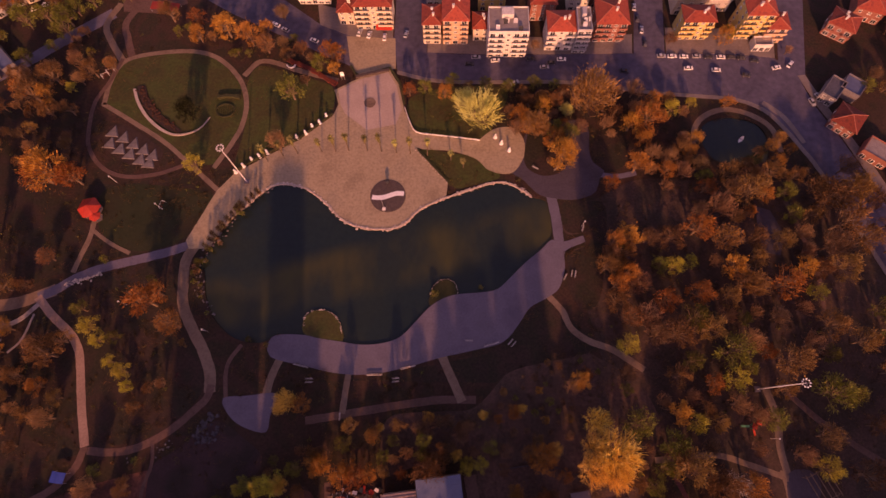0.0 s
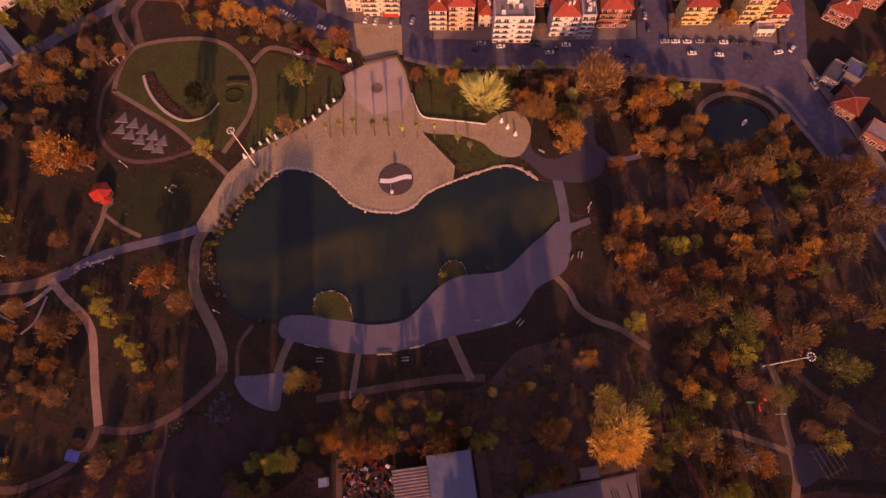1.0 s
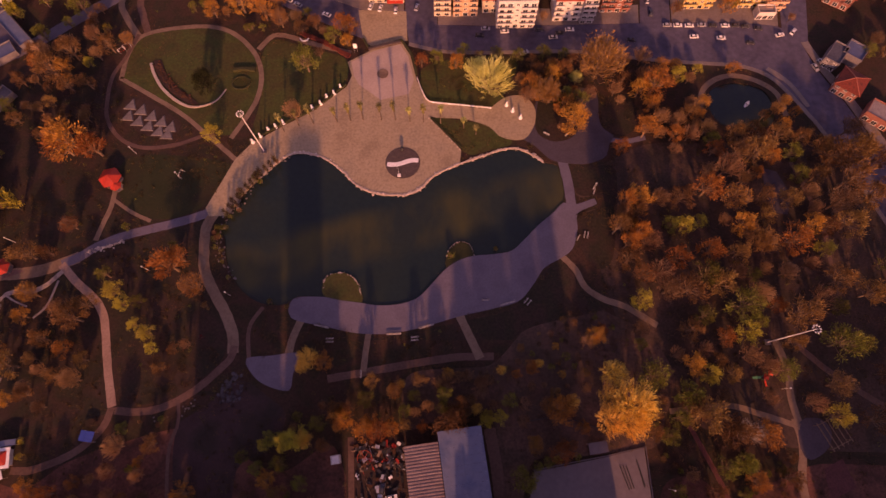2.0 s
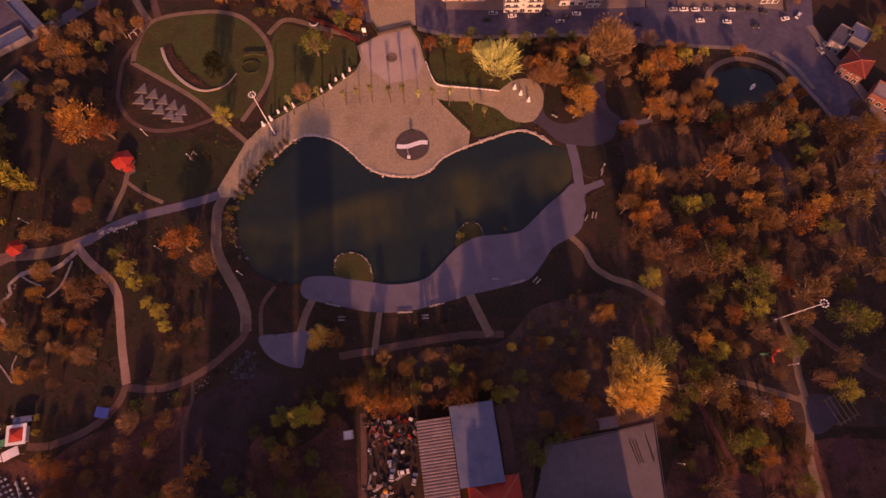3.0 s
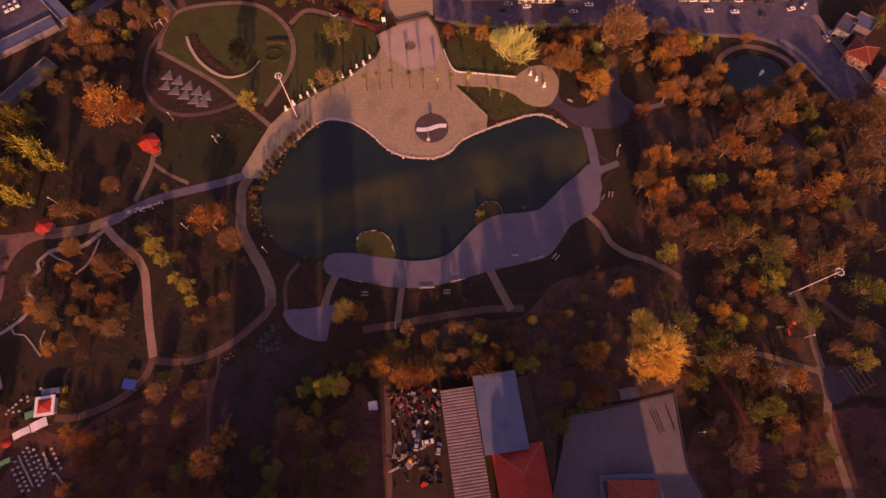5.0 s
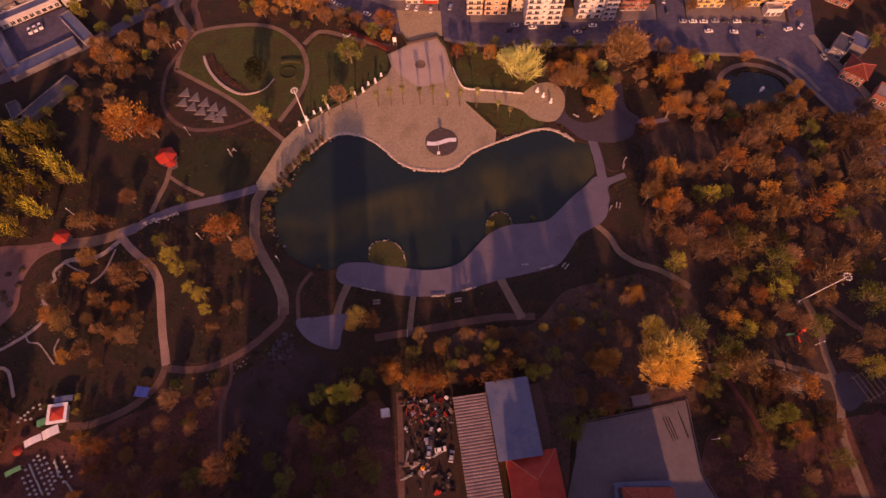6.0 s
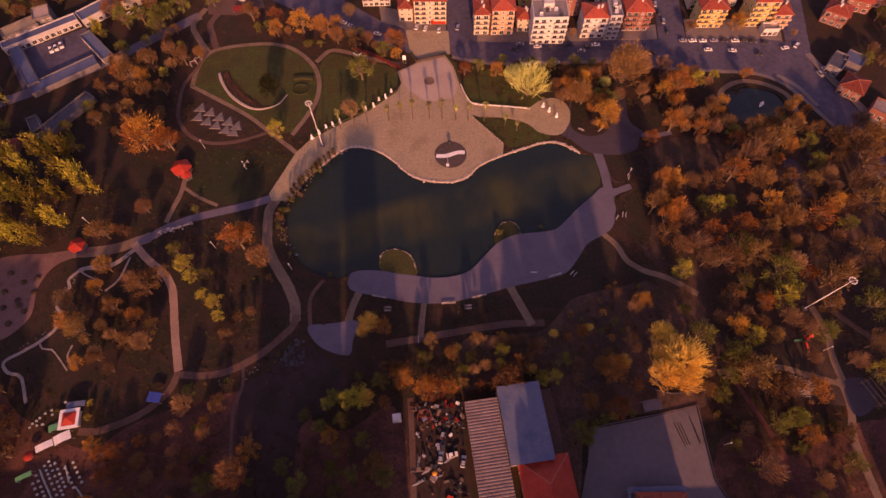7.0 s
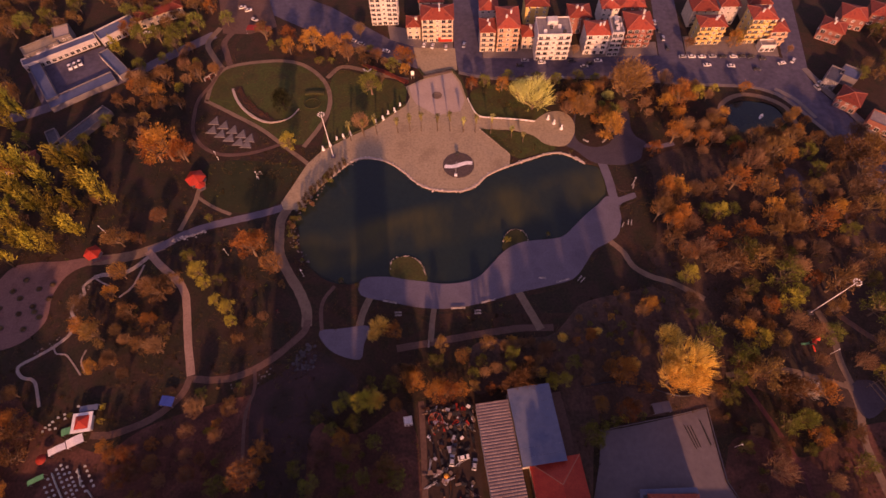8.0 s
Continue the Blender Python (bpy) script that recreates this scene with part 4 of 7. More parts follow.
TREES = {
    ('orange', 0): [(-165.3, 101.9, 9.0), (-157.7, 100.9, 6.3), (-176.7, 109.8, 5.0), (-115.5, 46.8, 7.7), (-104.9, 38.3, 6.3), (-52.0, 165.8, 5.4), (-102.3, 179.6, 5.9), (-91.0, 174.8, 5.9), (-82.8, 170.5, 5.4), (-117.1, 185.5, 5.0), (-14.9, 146.6, 3.6), (1.4, 145.7, 4.0), (53.2, 115.0, 6.3), (45.0, 136.7, 4.5), (90.9, 130.1, 7.7), (84.2, 128.9, 5.4), (76.7, 119.2, 3.1), (84.3, 107.8, 5.9), (129.5, 140.7, 3.6), (123.8, 97.7, 5.4), (108.6, 87.7, 4.5), (115.6, 87.9, 6.8), (116.5, 74.1, 7.2), (70.2, 48.6, 5.4), (75.1, 41.9, 5.4), (81.1, 41.6, 6.8), (83.8, 35.1, 6.3), (104.9, 37.5, 5.9), (119.7, 33.3, 5.4), (91.0, 19.4, 5.0)],
    ('orange', 1): [(103.6, 16.4, 4.5), (118.1, 62.8, 5.4), (111.6, 9.3, 5.0), (-30.4, -17.0, 4.6), (-35.5, -16.5, 4.7), (-44.2, -10.9, 4.7), (-103.0, -45.8, 7.1), (-99.3, -37.9, 4.3), (27.5, -22.5, 3.8), (36.4, -25.0, 4.7), (-170.8, 101.5, 8.0), (-160.3, 102.4, 5.2), (-193.2, 147.4, 4.7), (-180.5, 143.6, 4.3), (-255.4, 140.9, 6.1), (53.5, 17.2, 4.3), (33.1, -8.4, 3.8)],
    ('orange2', 0): [(76.2, 74.6, 6.2), (137.5, 55.6, 7.2), (89.8, 90.0, 5.8), (103.0, 51.2, 5.8), (125.2, 55.5, 7.2), (-4.2, 3.7, 2.6), (46.0, -16.5, 2.8), (56.2, 19.7, 3.0), (37.2, -10.7, 5.4), (28.0, 5.4, 2.7), (-44.1, -12.7, 5.0), (-33.8, -14.1, 3.6), (-25.8, -16.0, 3.6), (-52.4, 8.2, 4.0), (99.4, -5.6, 4.0), (117.0, -6.5, 3.6), (96.7, 106.0, 4.5), (103.7, 105.8, 5.0), (-24.8, -3.0, 3.6), (-161.5, 65.8, 4.5), (-154.5, 160.4, 4.0), (-113.5, 51.0, 5.0)],
    ('rust', 0): [(129.4, 95.4, 7.2), (-148.4, 31.7, 5.0), (-151.4, 26.0, 6.3), (-3.3, -13.7, 6.8), (-131.2, 188.8, 5.0), (-185.9, 142.6, 6.8), (-178.8, 152.4, 5.9), (-194.9, 152.8, 5.4), (-162.2, 156.4, 5.0), (-168.7, 136.0, 4.0), (162.4, 92.1, 9.0), (165.3, 81.3, 8.1), (159.5, 97.9, 5.4), (174.8, 97.2, 6.8), (159.3, 71.9, 7.2), (162.5, 62.7, 6.3), (174.5, 74.8, 6.3), (182.0, 92.8, 5.4), (-77.1, 189.5, 4.5), (-61.8, 164.8, 3.1), (-63.3, 152.3, 3.1)],
    # small ones take gold leaves to look sunlit where they stand in shade
    ('gold', 0): [(-57.5, 9.5, 5.2), (31.2, 7.2, 2.3), (-44.0, -11.3, 2.8), (-22.4, -0.1, 2.2), (56.0, -6.5, 6.6), (42.6, -7.3, 3.4), (6.4, -9.4, 2.8), (-57.8, -19.8, 4.4), (16.5, 4.8, 2.4), (55.4, -13.8, 7.4), (63.4, -8.5, 10.4)],
    # yellow near (-65, -20) likewise paints sunlight on shaded crowns
    ('yellow', 0): [(15.2, -12.5, 3.2), (-64.5, -20.5, 4.2), (-72.4, -21.3, 3.0), (16.7, 132.4, 12.0), (10.0, 140.7, 6.4), (56.5, 137.1, 4.0), (-171.4, 148.5, 2.7), (-166.9, 168.4, 2.2), (-137.9, 37.4, 4.5), (-135.0, 32.1, 3.1), (-128.5, 23.9, 2.9), (-122.4, 20.2, 3.8), (9.8, -13.9, 3.1), (-107.5, 108.2, 4.5), (113.5, 141.4, 2.7), (95.0, 63.1, 4.0), (102.6, 65.4, 3.1), (73.2, 31.0, 4.5), (103.4, 137.3, 4.0)],
    ('olive', 0): [(-68.3, 144.7, 6.2), (-8.0, 148.9, 3.8), (-143.5, 44.3, 3.6), (71.1, 14.3, 2.7), (42.1, 10.0, 2.0), (86.2, -5.6, 5.9), (78.0, -20.0, 3.6), (81.8, -13.3, 4.5), (-199.9, 184.2, 5.9), (-191.8, 188.0, 5.4), (-180.4, 179.8, 5.4), (-178.6, 192.4, 4.5), (112.4, 28.7, 7.2), (100.1, 41.9, 5.9), (146.2, 13.4, 7.2), (153.8, 12.6, 5.4), (-69.5, -19.4, 3.6), (-65.9, -27.7, 3.6), (-80.3, -25.8, 2.8), (-86.5, -43.5, 3.4), (-80.6, -49.5, 4.3), (-58.2, -34.8, 3.2), (-53.7, -42.7, 2.8), (-61.8, -46.3, 3.0), (22.2, -34.0, 5.2), (103.0, -29.0, 4.3), (-212.2, 176.6, 4.3), (-180.8, 186.1, 5.2), (-172.1, 197.9, 5.2)],
    ('olive', 1): [(-155.3, 201.4, 4.3), (-268.8, 196.9, 5.7), (-258.1, 202.3, 5.2), (96.1, -30.9, 4.3), (-113.6, -49.0, 4.3)],
    ('bare', 0): [(-71.9, 118.1, 5.6), (66.5, 140.5, 13.2), (87.4, 146.5, 5.4), (41.5, 127.4, 7.2), (33.2, 126.5, 4.5), (85.7, 74.9, 5.0), (78.4, 55.2, 6.3), (132.9, 42.4, 4.5), (-4.7, -0.1, 4.5), (7.8, -2.3, 4.5), (50.5, 15.1, 3.8), (98.9, -16.8, 5.4), (155.2, 85.5, 4.5), (111.7, 108.8, 4.5), (89.1, 48.7, 5.4), (-125.9, -21.6, 5.2), (-24.2, -1.6, 3.3), (100.8, -19.0, 6.1), (86.3, -46.7, 6.6), (-2.8, -11.9, 5.7)],
    ('bare', 1): [(-0.3, 2.3, 2.8), (11.0, 1.1, 2.8), (24.4, -8.1, 3.3), (3.2, 2.6, 3.3), (8.7, 0.2, 3.3), (-190.8, 150.9, 5.2), (-180.6, 157.6, 4.7), (-165.8, -0.7, 3.8), (-161.3, 6.5, 3.3), (-167.7, 152.2, 3.8), (87.7, -7.6, 5.2), (91.4, -11.8, 4.3)],
    ('poplar', 0): [(-212.0, 92.7, 3.8), (-200.4, 82.2, 4.0), (-187.1, 74.9, 4.7), (-216.8, 82.7, 3.8), (-228.2, 92.7, 4.0), (-228.5, 79.3, 4.3), (-229.1, 66.7, 4.3), (-214.3, 54.5, 4.3), (-220.9, 51.7, 4.3), (-204.1, 60.6, 3.8), (-195.6, 57.6, 3.5), (-211.1, 69.9, 3.8), (-237.8, 82.7, 4.3), (-238.0, 96.6, 3.8), (-217.4, 69.8, 4.0), (-205.0, 96.2, 3.5), (-222.7, 43.2, 4.3), (-203.2, 49.2, 3.3)],
    ('rust2', 0): [(86.1, 99.1, 6.0), (91.8, 35.3, 6.5), (132.5, 24.7, 7.6), (94.9, 74.9, 6.0), (71.0, 63.0, 4.8), (123.5, 105.5, 5.6), (132.5, 103.0, 6.2), (142.0, 105.0, 5.6), (-172.8, 8.0, 5.7), (-165.5, -2.8, 3.3), (-176.3, 52.8, 5.7), (-169.0, 54.0, 3.8), (-188.9, -30.9, 5.7), (-189.1, -38.7, 5.7), (-75.0, 172.0, 3.8), (-49.7, 165.6, 4.7), (174.2, 107.7, 5.7), (174.9, 96.6, 6.1), (163.8, 94.3, 5.2), (120.1, 59.6, 5.2), (140.7, 74.7, 5.2)],
}
def inside(x, y, poly):
    hit = False
    for (x0, y0), (x1, y1) in zip(poly, poly[1:] + poly[:1]):
        if (y0 > y) != (y1 > y) and x < (x1 - x0) * (y - y0) / (y1 - y0) + x0:
            hit = not hit
    return hit


def in_clearing(x, y):
    """The dark open strips between the woods stay free."""
    return inside(x, y, [(-262, 130), (-230, 140), (-198, 152), (-198, 168), (-214, 184), (-228, 192), (-262, 172)]) or inside(x, y, [(-222, 116), (-214, 112), (-200, 134), (-208, 140)]) or inside(x, y, [(-107, -15), (-86, 0), (-68, -12), (-76, -26), (-84, -32), (-86, -60), (-96, -56), (-106, -34)]) or inside(x, y, [(127, -14), (140, -12), (146, -38), (132, -44)]) or inside(x, y, [(46, 72), (66, 70), (80, 78), (100, 77), (108, 88), (100, 98), (80, 101), (72, 97), (46, 94)]) or (x - 75.5) ** 2 + (y - 120) ** 2 < 90 or (x - 46) ** 2 + (y - 112.5) ** 2 < 42 or inside(x, y, [(40, 94), (60, 92), (72, 100), (72, 110), (66, 118), (66, 126), (59, 126), (58, 112), (45, 105)])


KIND = {"orange2": "orange", "rust2": "rust"}
for (color, _), rows in TREES.items():
    for x, y, r in rows:
        if in_clearing(x, y) and x > 0:
            continue
        kind = KIND.get(color, color)
        if kind == "yellow" and (r > 9 or (x, y) in ((10.0, 140.7), (56.5, 137.1))):
            kind = "brush"
        if kind == "bare" and r < 7 and x > 60 and -20 < y < 112:
            kind = ("rust", "orange", "rust", "bare")[int(x + y) % 4]
        if kind == "orange" and x > 60 and -20 < y < 112:
            kind = ("orange", "rust", "bare")[int(3 * x + y) % 3]
        if kind == "bare" and r > 7:
            kind = "fan"
        tree(kind, x, y, r)


grown = [(x, y, r * (1.25 if (x, y) == (16.7, 132.4) else 1)) for rows in TREES.values() for x, y, r in rows]
wood_parts = {}


def stand(kind, x, y, r, tall=1.0):
    """Adds a tree to the joined wood of its kind."""
    rnd = tree_rnd
    meshes = template[kind][rnd.randrange(len(template[kind]))]
    a, sq = rnd.uniform(0, 6.28), rnd.uniform(1.0, 1.2) * tall
    tone = rnd.random()
    m = np.array([[math.cos(a) * r, -math.sin(a) * r, 0], [math.sin(a) * r, math.cos(a) * r, 0], [0, 0, r * sq]])
    for me in meshes:
        co = np.empty(len(me.vertices) * 3)
        me.vertices.foreach_get("co", co)
        co = co.reshape(-1, 3) @ m.T + np.array((x, y, 0.0))
        n = len(me.loops)
        lv, ls = np.empty(n, dtype=np.int32), np.empty(len(me.polygons), dtype=np.int32)
        me.loops.foreach_get("vertex_index", lv)
        me.polygons.foreach_get("loop_start", ls)
        w = wood_parts.setdefault((kind, me.materials[0].name), {"co": [], "lv": [], "ls": [], "tone": [], "v": 0, "l": 0, "mat": me.materials[0]})
        w["co"].append(co), w["lv"].append(lv + w["v"]), w["ls"].append(ls + w["l"]), w["tone"].append(np.full(len(co), tone))
        w["v"] += len(co)
        w["l"] += n


def plant_woods():
    """One object for each kind of tree in the woods."""
    for kind in dict.fromkeys(k for k, _ in wood_parts):
        groups = [w for (k, _), w in wood_parts.items() if k == kind]
        co, lv, ls, tone, slot, v, l = [], [], [], [], [], 0, 0
        me = bpy.data.meshes.new("woodland")
        for i, w in enumerate(groups):
            me.materials.append(w["mat"])
            co += w["co"]
            lv += [q + v for q in w["lv"]]
            ls += [q + l for q in w["ls"]]
            tone += w["tone"]
            slot.append(np.full(sum(len(q) for q in w["ls"]), i, dtype=np.int32))
            v, l = v + w["v"], l + w["l"]
        co, lv, ls, tone, slot = np.concatenate(co), np.concatenate(lv), np.concatenate(ls), np.concatenate(tone), np.concatenate(slot)
        me.vertices.add(len(co)), me.loops.add(len(lv)), me.polygons.add(len(ls))
        me.vertices.foreach_set("co", co.ravel())
        me.loops.foreach_set("vertex_index", lv)
        me.polygons.foreach_set("loop_start", ls)
        me.polygons.foreach_set("material_index", slot)
        me.attributes.new("tone", "FLOAT", "POINT").data.foreach_set("value", tone.astype(np.float32))
        me.update(calc_edges=True)
        tagged(new("woodland", me), WOODS[kind], "wood", kind="stuff")


WOODS = {"orange": "wood of orange-leaved trees", "rust": "wood of dull rust-red trees", "olive": "scattered trees still in olive leaf", "bare": "wood of half-bare pale trees", "poplar": "stand of tall yellowing poplars", "yellow": "small yellow-leaved trees"}


def grow(poly, count, r0, r1, kinds, apart=0.75, seed=1, tall=1.0):
    rnd = random.Random(seed)
    xs, ys = [p[0] for p in poly], [p[1] for p in poly]
    for _ in range(count * 12):
        if count == 0:
            break
        x, y, r = rnd.uniform(min(xs), max(xs)), rnd.uniform(min(ys), max(ys)), rnd.uniform(r0, r1)
        if not inside(x, y, poly) or in_clearing(x, y):
            continue
        if any((x - a) ** 2 + (y - b) ** 2 < ((r + c) * apart) ** 2 for a, b, c in grown):
            continue
        if any((x - p.x) ** 2 + (y - p.y) ** 2 < (w / 2 + r * 0.45) ** 2 for p, w in path_points):
            continue
        grown.append((x, y, r))
        stand(kinds[rnd.randrange(len(kinds))], x, y, r, tall)
        count -= 1


path_points.extend((Vector(p), 11.0) for p in ((138.5, 87, 0), (141, 80, 0), (139.5, 73.5, 0)))
path_points.append((Vector((46, 114, 0)), 11.0))
o, b, u, g, y_, p_ = "orange", "bare", "rust", "olive", "yellow", "poplar"
grow([(66, 20), (72, 100), (90, 118), (115, 105), (150, 105), (155, 60), (150, 0), (140, -30), (100, -40), (78, -15)], 27, 3.8, 6.4, (u, o, b, u, g, y_), 0.82, 1)
grow([(150, 105), (180, 100), (200, 50), (190, -10), (150, -20), (150, 60)], 18, 4.0, 6.2, (u, u, u, g), 0.85, 2, 1.3)
grow([(-70, -30), (-62, -8), (-20, -3), (20, -5), (70, 0), (95, -10), (72, -19), (20, -14), (-25, -19), (-45, -20)], 34, 2.0, 3.6, (o, b, u, g, b), 0.85, 3, 1.5)
grow([(12, -11), (34, -12), (50, -16), (50, 6), (62, 22), (48, 30), (30, 18), (14, 6)], 26, 1.0, 2.3, (b, g, u, b, o), 1.1, 42, 1.0)
# trees added and stretched tall to throw shade on the terrace
grow([(-34, -14), (8, -13), (8, 1), (-34, 1)], 9, 2.4, 3.2, (g, u, b, u), 0.5, 30, 2.4)
grow([(-130, -15), (-85, -10), (-75, -25), (-50, -30), (-48, -62), (-120, -62)], 22, 2.2, 4.8, (u, o, g, u, b), 0.8, 4)
grow([(-160, 46), (-150, 30), (-141, 0), (-165, -15), (-187, -2), (-182, 30)], 13, 3.2, 5.4, (u, o, u, o, b), 0.72, 5)
grow([(-136, 48), (-112, 58), (-98, 34), (-100, 12), (-128, 0)], 6, 1.8, 3.2, (g, y_, u, b), 0.9, 6)
grow([(-215, 112), (-168, 105), (-163, 140), (-163, 160), (-175, 190), (-205, 160), (-203, 135)], 22, 2.6, 4.6, (u, u, b, b, g), 0.8, 7)
grow([(-262, 45), (-205, 50), (-190, 75), (-198, 105), (-225, 108), (-262, 92)], 24, 3.0, 4.2, (p_, p_, g, b), 0.66, 8)
grow([(-285, 82), (-205, 78), (-200, 104), (-232, 106), (-240, 130), (-280, 140)], 15, 3.2, 4.4, (p_, p_, p_, g), 0.5, 28, 1.3)
# more trees, stretched tall to shade the paved corner
grow([(66, 50), (74, 50), (78, 92), (66, 92)], 13, 4.0, 5.5, (b, o, u), 0.5, 29, 1.8)
grow([(-130, 190), (-60, 174), (-48, 160), (-56, 156), (-75, 168), (-104, 174), (-130, 178)], 22, 2.6, 4.6, (o, o, u, g), 0.66, 9)
grow([(22, 136), (50, 150), (100, 146), (112, 136), (80, 114), (62, 118), (43, 118)], 34, 3.0, 5.4, (o, b, o, g, u), 0.62, 10)
grow([(72, 100), (112, 128), (116, 108), (95, 96)], 18, 3.2, 5.2, (o, b, u), 0.64, 11)
grow([(75, -25), (124, -22), (120, -75), (75, -75)], 22, 2.2, 4.4, (g, b, u, g), 0.85, 12)
grow([(-210, 192), (-166, 186), (-160, 215), (-180, 235), (-235, 225)], 24, 3.4, 5.4, (g, u, u, o), 0.68, 13)
grow([(-300, 190), (-262, 188), (-225, 215), (-240, 240), (-310, 235)], 26, 4.0, 6.0, (u, u, g, u), 0.68, 14)
grow([(-300, 100), (-262, 110), (-262, 150), (-275, 165), (-310, 160)], 22, 4.0, 6.0, (o, u, g), 0.68, 15)
grow([(-12, 146), (-8, 152), (30, 153), (55, 152), (40, 146), (10, 146)], 8, 2.6, 3.8, (o, u, g), 0.8, 16)
grow([(-225, -14), (-200, -12), (-190, -22), (-188, -36), (-226, -40)], 12, 2.8, 4.8, (o, u, o), 0.7, 37)
grow([(-225, -40), (-190, -20), (-186, -44), (-200, -70), (-230, -70)], 18, 3.6, 5.6, (u, o, u), 0.7, 17)
grow([(-162, -34), (-120, -26), (-120, -60), (-158, -62)], 20, 2.4, 4.4, (u, o, o, b), 0.8, 18)
grow([(118, 105), (150, 108), (165, 112), (150, 128), (120, 108)], 6, 2.6, 4.0, (o, u), 0.8, 19)
grow([(193, 148), (235, 148), (245, 186), (205, 184)], 12, 3.4, 5.0, (g, u, g), 0.7, 31)
grow([(64, 30), (66, 96), (90, 112), (115, 105), (150, 100), (155, 40), (150, -5), (120, 0), (84, 6)], 20, 3.2, 5.2, (u, b, o, g), 0.62, 41, 1.1)
plant_woods()
for x, y, r, k in ((75.5, 125.0, 2.8, "bare"), (47.5, 112.5, 1.8, "bare"), (108.5, 176.0, 3.6, "orange"), (133.0, 176.5, 4.4, "orange"), (136.5, 180.5, 3.4, "yellow"), (44.0, 172.5, 3.0, "bare"), (163.5, 170.5, 2.4, "bare"), (-66, 205, 3, "olive"), (104.0, -17.5, 4.4, "white"), (-211.5, 176.5, 2.6, "poplar"), (104.0, -29.5, 3.0, "olive"), (117.0, -31.5, 2.4, "olive"), (28.5, -29.6, 2.0, "olive"), (32.5, -28.4, 2.3, "olive"), (36.0, -27.8, 1.8, "yellow"), (43.0, -26.6, 1.8, "olive"), (24.5, -36.0, 3.0, "olive"), (-102.0, 19.0, 1.0, "crimson"), (52.6, 111.5, 6.6, "orange"), (50.0, 121.0, 5.4, "orange"), (43.5, 126.0, 5.2, "orange"), (37.5, 129.5, 4.6, "orange"), (-113.6, 134.0, 5.8, "cedar"), (57.8, 2.6, 6.4, "gold"), (62.5, -15.4, 7.2, "gold"), (-60.5, 6.5, 3.2, "gold"), (90.6, -12.0, 7.4, "rust"), (-52.5, -43.5, 5.0, "rust"), (38.8, -9.1, 5.2, "orange"), (27.8, -21.5, 3.0, "orange"), (37.5, -23.2, 3.4, "rust"), (41.5, -22.6, 2.4, "orange"), (10.3, -12.0, 2.8, "yellow"), (8.1, 0.7, 2.4, "bare"), (28.2, 6.6, 2.6, "orange"), (107.3, -18.8, 4.6, "white"), (105.7, -29.2, 2.8, "yellow"), (-60.1, -19.5, 4.6, "yellow"), (-2.8, -10.5, 4.4, "rust"), (-45.3, -9.0, 4.0, "rust")):
    tree(k, x, y, r)


# ---- houses ----
def window_meshes(w, h):
    """A frame in one piece with a mullion, and its pane."""
    t = 0.13
    xs, zs = (-w / 2, -w / 2 + t, -0.05, 0.05, w / 2 - t, w / 2), (0, t, h - t, h)
    bm = bmesh.new()
    vs = [[bm.verts.new((x, -0.08, z)) for x in xs] for z in zs]
    for j in range(3):
        for i in range(5):
            if not (j == 1 and i in (1, 3)):
                bm.faces.new((vs[j][i], vs[j][i + 1], vs[j + 1][i + 1], vs[j + 1][i]))
    ext = bmesh.ops.extrude_face_region(bm, geom=bm.faces[:])
    bmesh.ops.translate(bm, verts=[v for v in ext["geom"] if isinstance(v, bmesh.types.BMVert)], vec=(0, 0.1, 0))
    g = bmesh.new()
    box(g, -w / 2 + t, w / 2 - t, -0.03, 0.02, t, h - t)
    return mesh_of("window", bm, M["white"]), mesh_of("pane", g, M["glass"])


WINDOW = window_meshes(1.5, 1.5)
DOOR = window_meshes(2.4, 2.4)


def balcony_mesh(w, wall):
    bm = bmesh.new()
    box(bm, -w / 2, w / 2, -1.35, 0, -0.18, 0, 0.02)
    box(bm, -w / 2, w / 2, -1.35, -1.22, 0, 0.95, 0.02)
    for s in (-1, 1):
        box(bm, s * (w / 2 - 0.06) - 0.06, s * (w / 2 - 0.06) + 0.06, -1.22, 0, 0, 0.95)
    return mesh_of("balcony", bm, M[wall])


def hip_roof(w, d, over, rise, z, along=None):
    """A hipped roof over a plan w by d whose front lies at y = 0."""
    bm = bmesh.new()
    x, y0, y1 = w / 2 + over, -over, d + over
    k = min(x, (y1 - y0) / 2)
    lo = [bm.verts.new((a, b, z)) for a, b in ((-x, y0), (x, y0), (x, y1), (-x, y1))]
    eav = [bm.verts.new((a, b, z + 0.22)) for a, b in ((-x, y0), (x, y0), (x, y1), (-x, y1))]
    if w >= d:
        ym = (y0 + y1) / 2
        r = [bm.verts.new((-x + k, ym, z + rise)), bm.verts.new((x - k + 0.01, ym, z + rise))]
        f = ((0, 1, r[1], r[0]), (1, 2, r[1]), (2, 3, r[0], r[1]), (3, 0, r[0]))
    else:
        r = [bm.verts.new((0, y0 + k, z + rise)), bm.verts.new((0, y1 - k - 0.01, z + rise))]
        f = ((0, 1, r[0]), (1, 2, r[1], r[0]), (2, 3, r[1]), (3, 0, r[0], r[1]))
    for q in f:
        bm.faces.new([eav[v] if isinstance(v, int) else v for v in q])
    for i in range(4):
        bm.faces.new((lo[i], lo[(i + 1) % 4], eav[(i + 1) % 4], eav[i]))
    bm.faces.new(lo[::-1])
    return bm


house_rnd = random.Random(3)


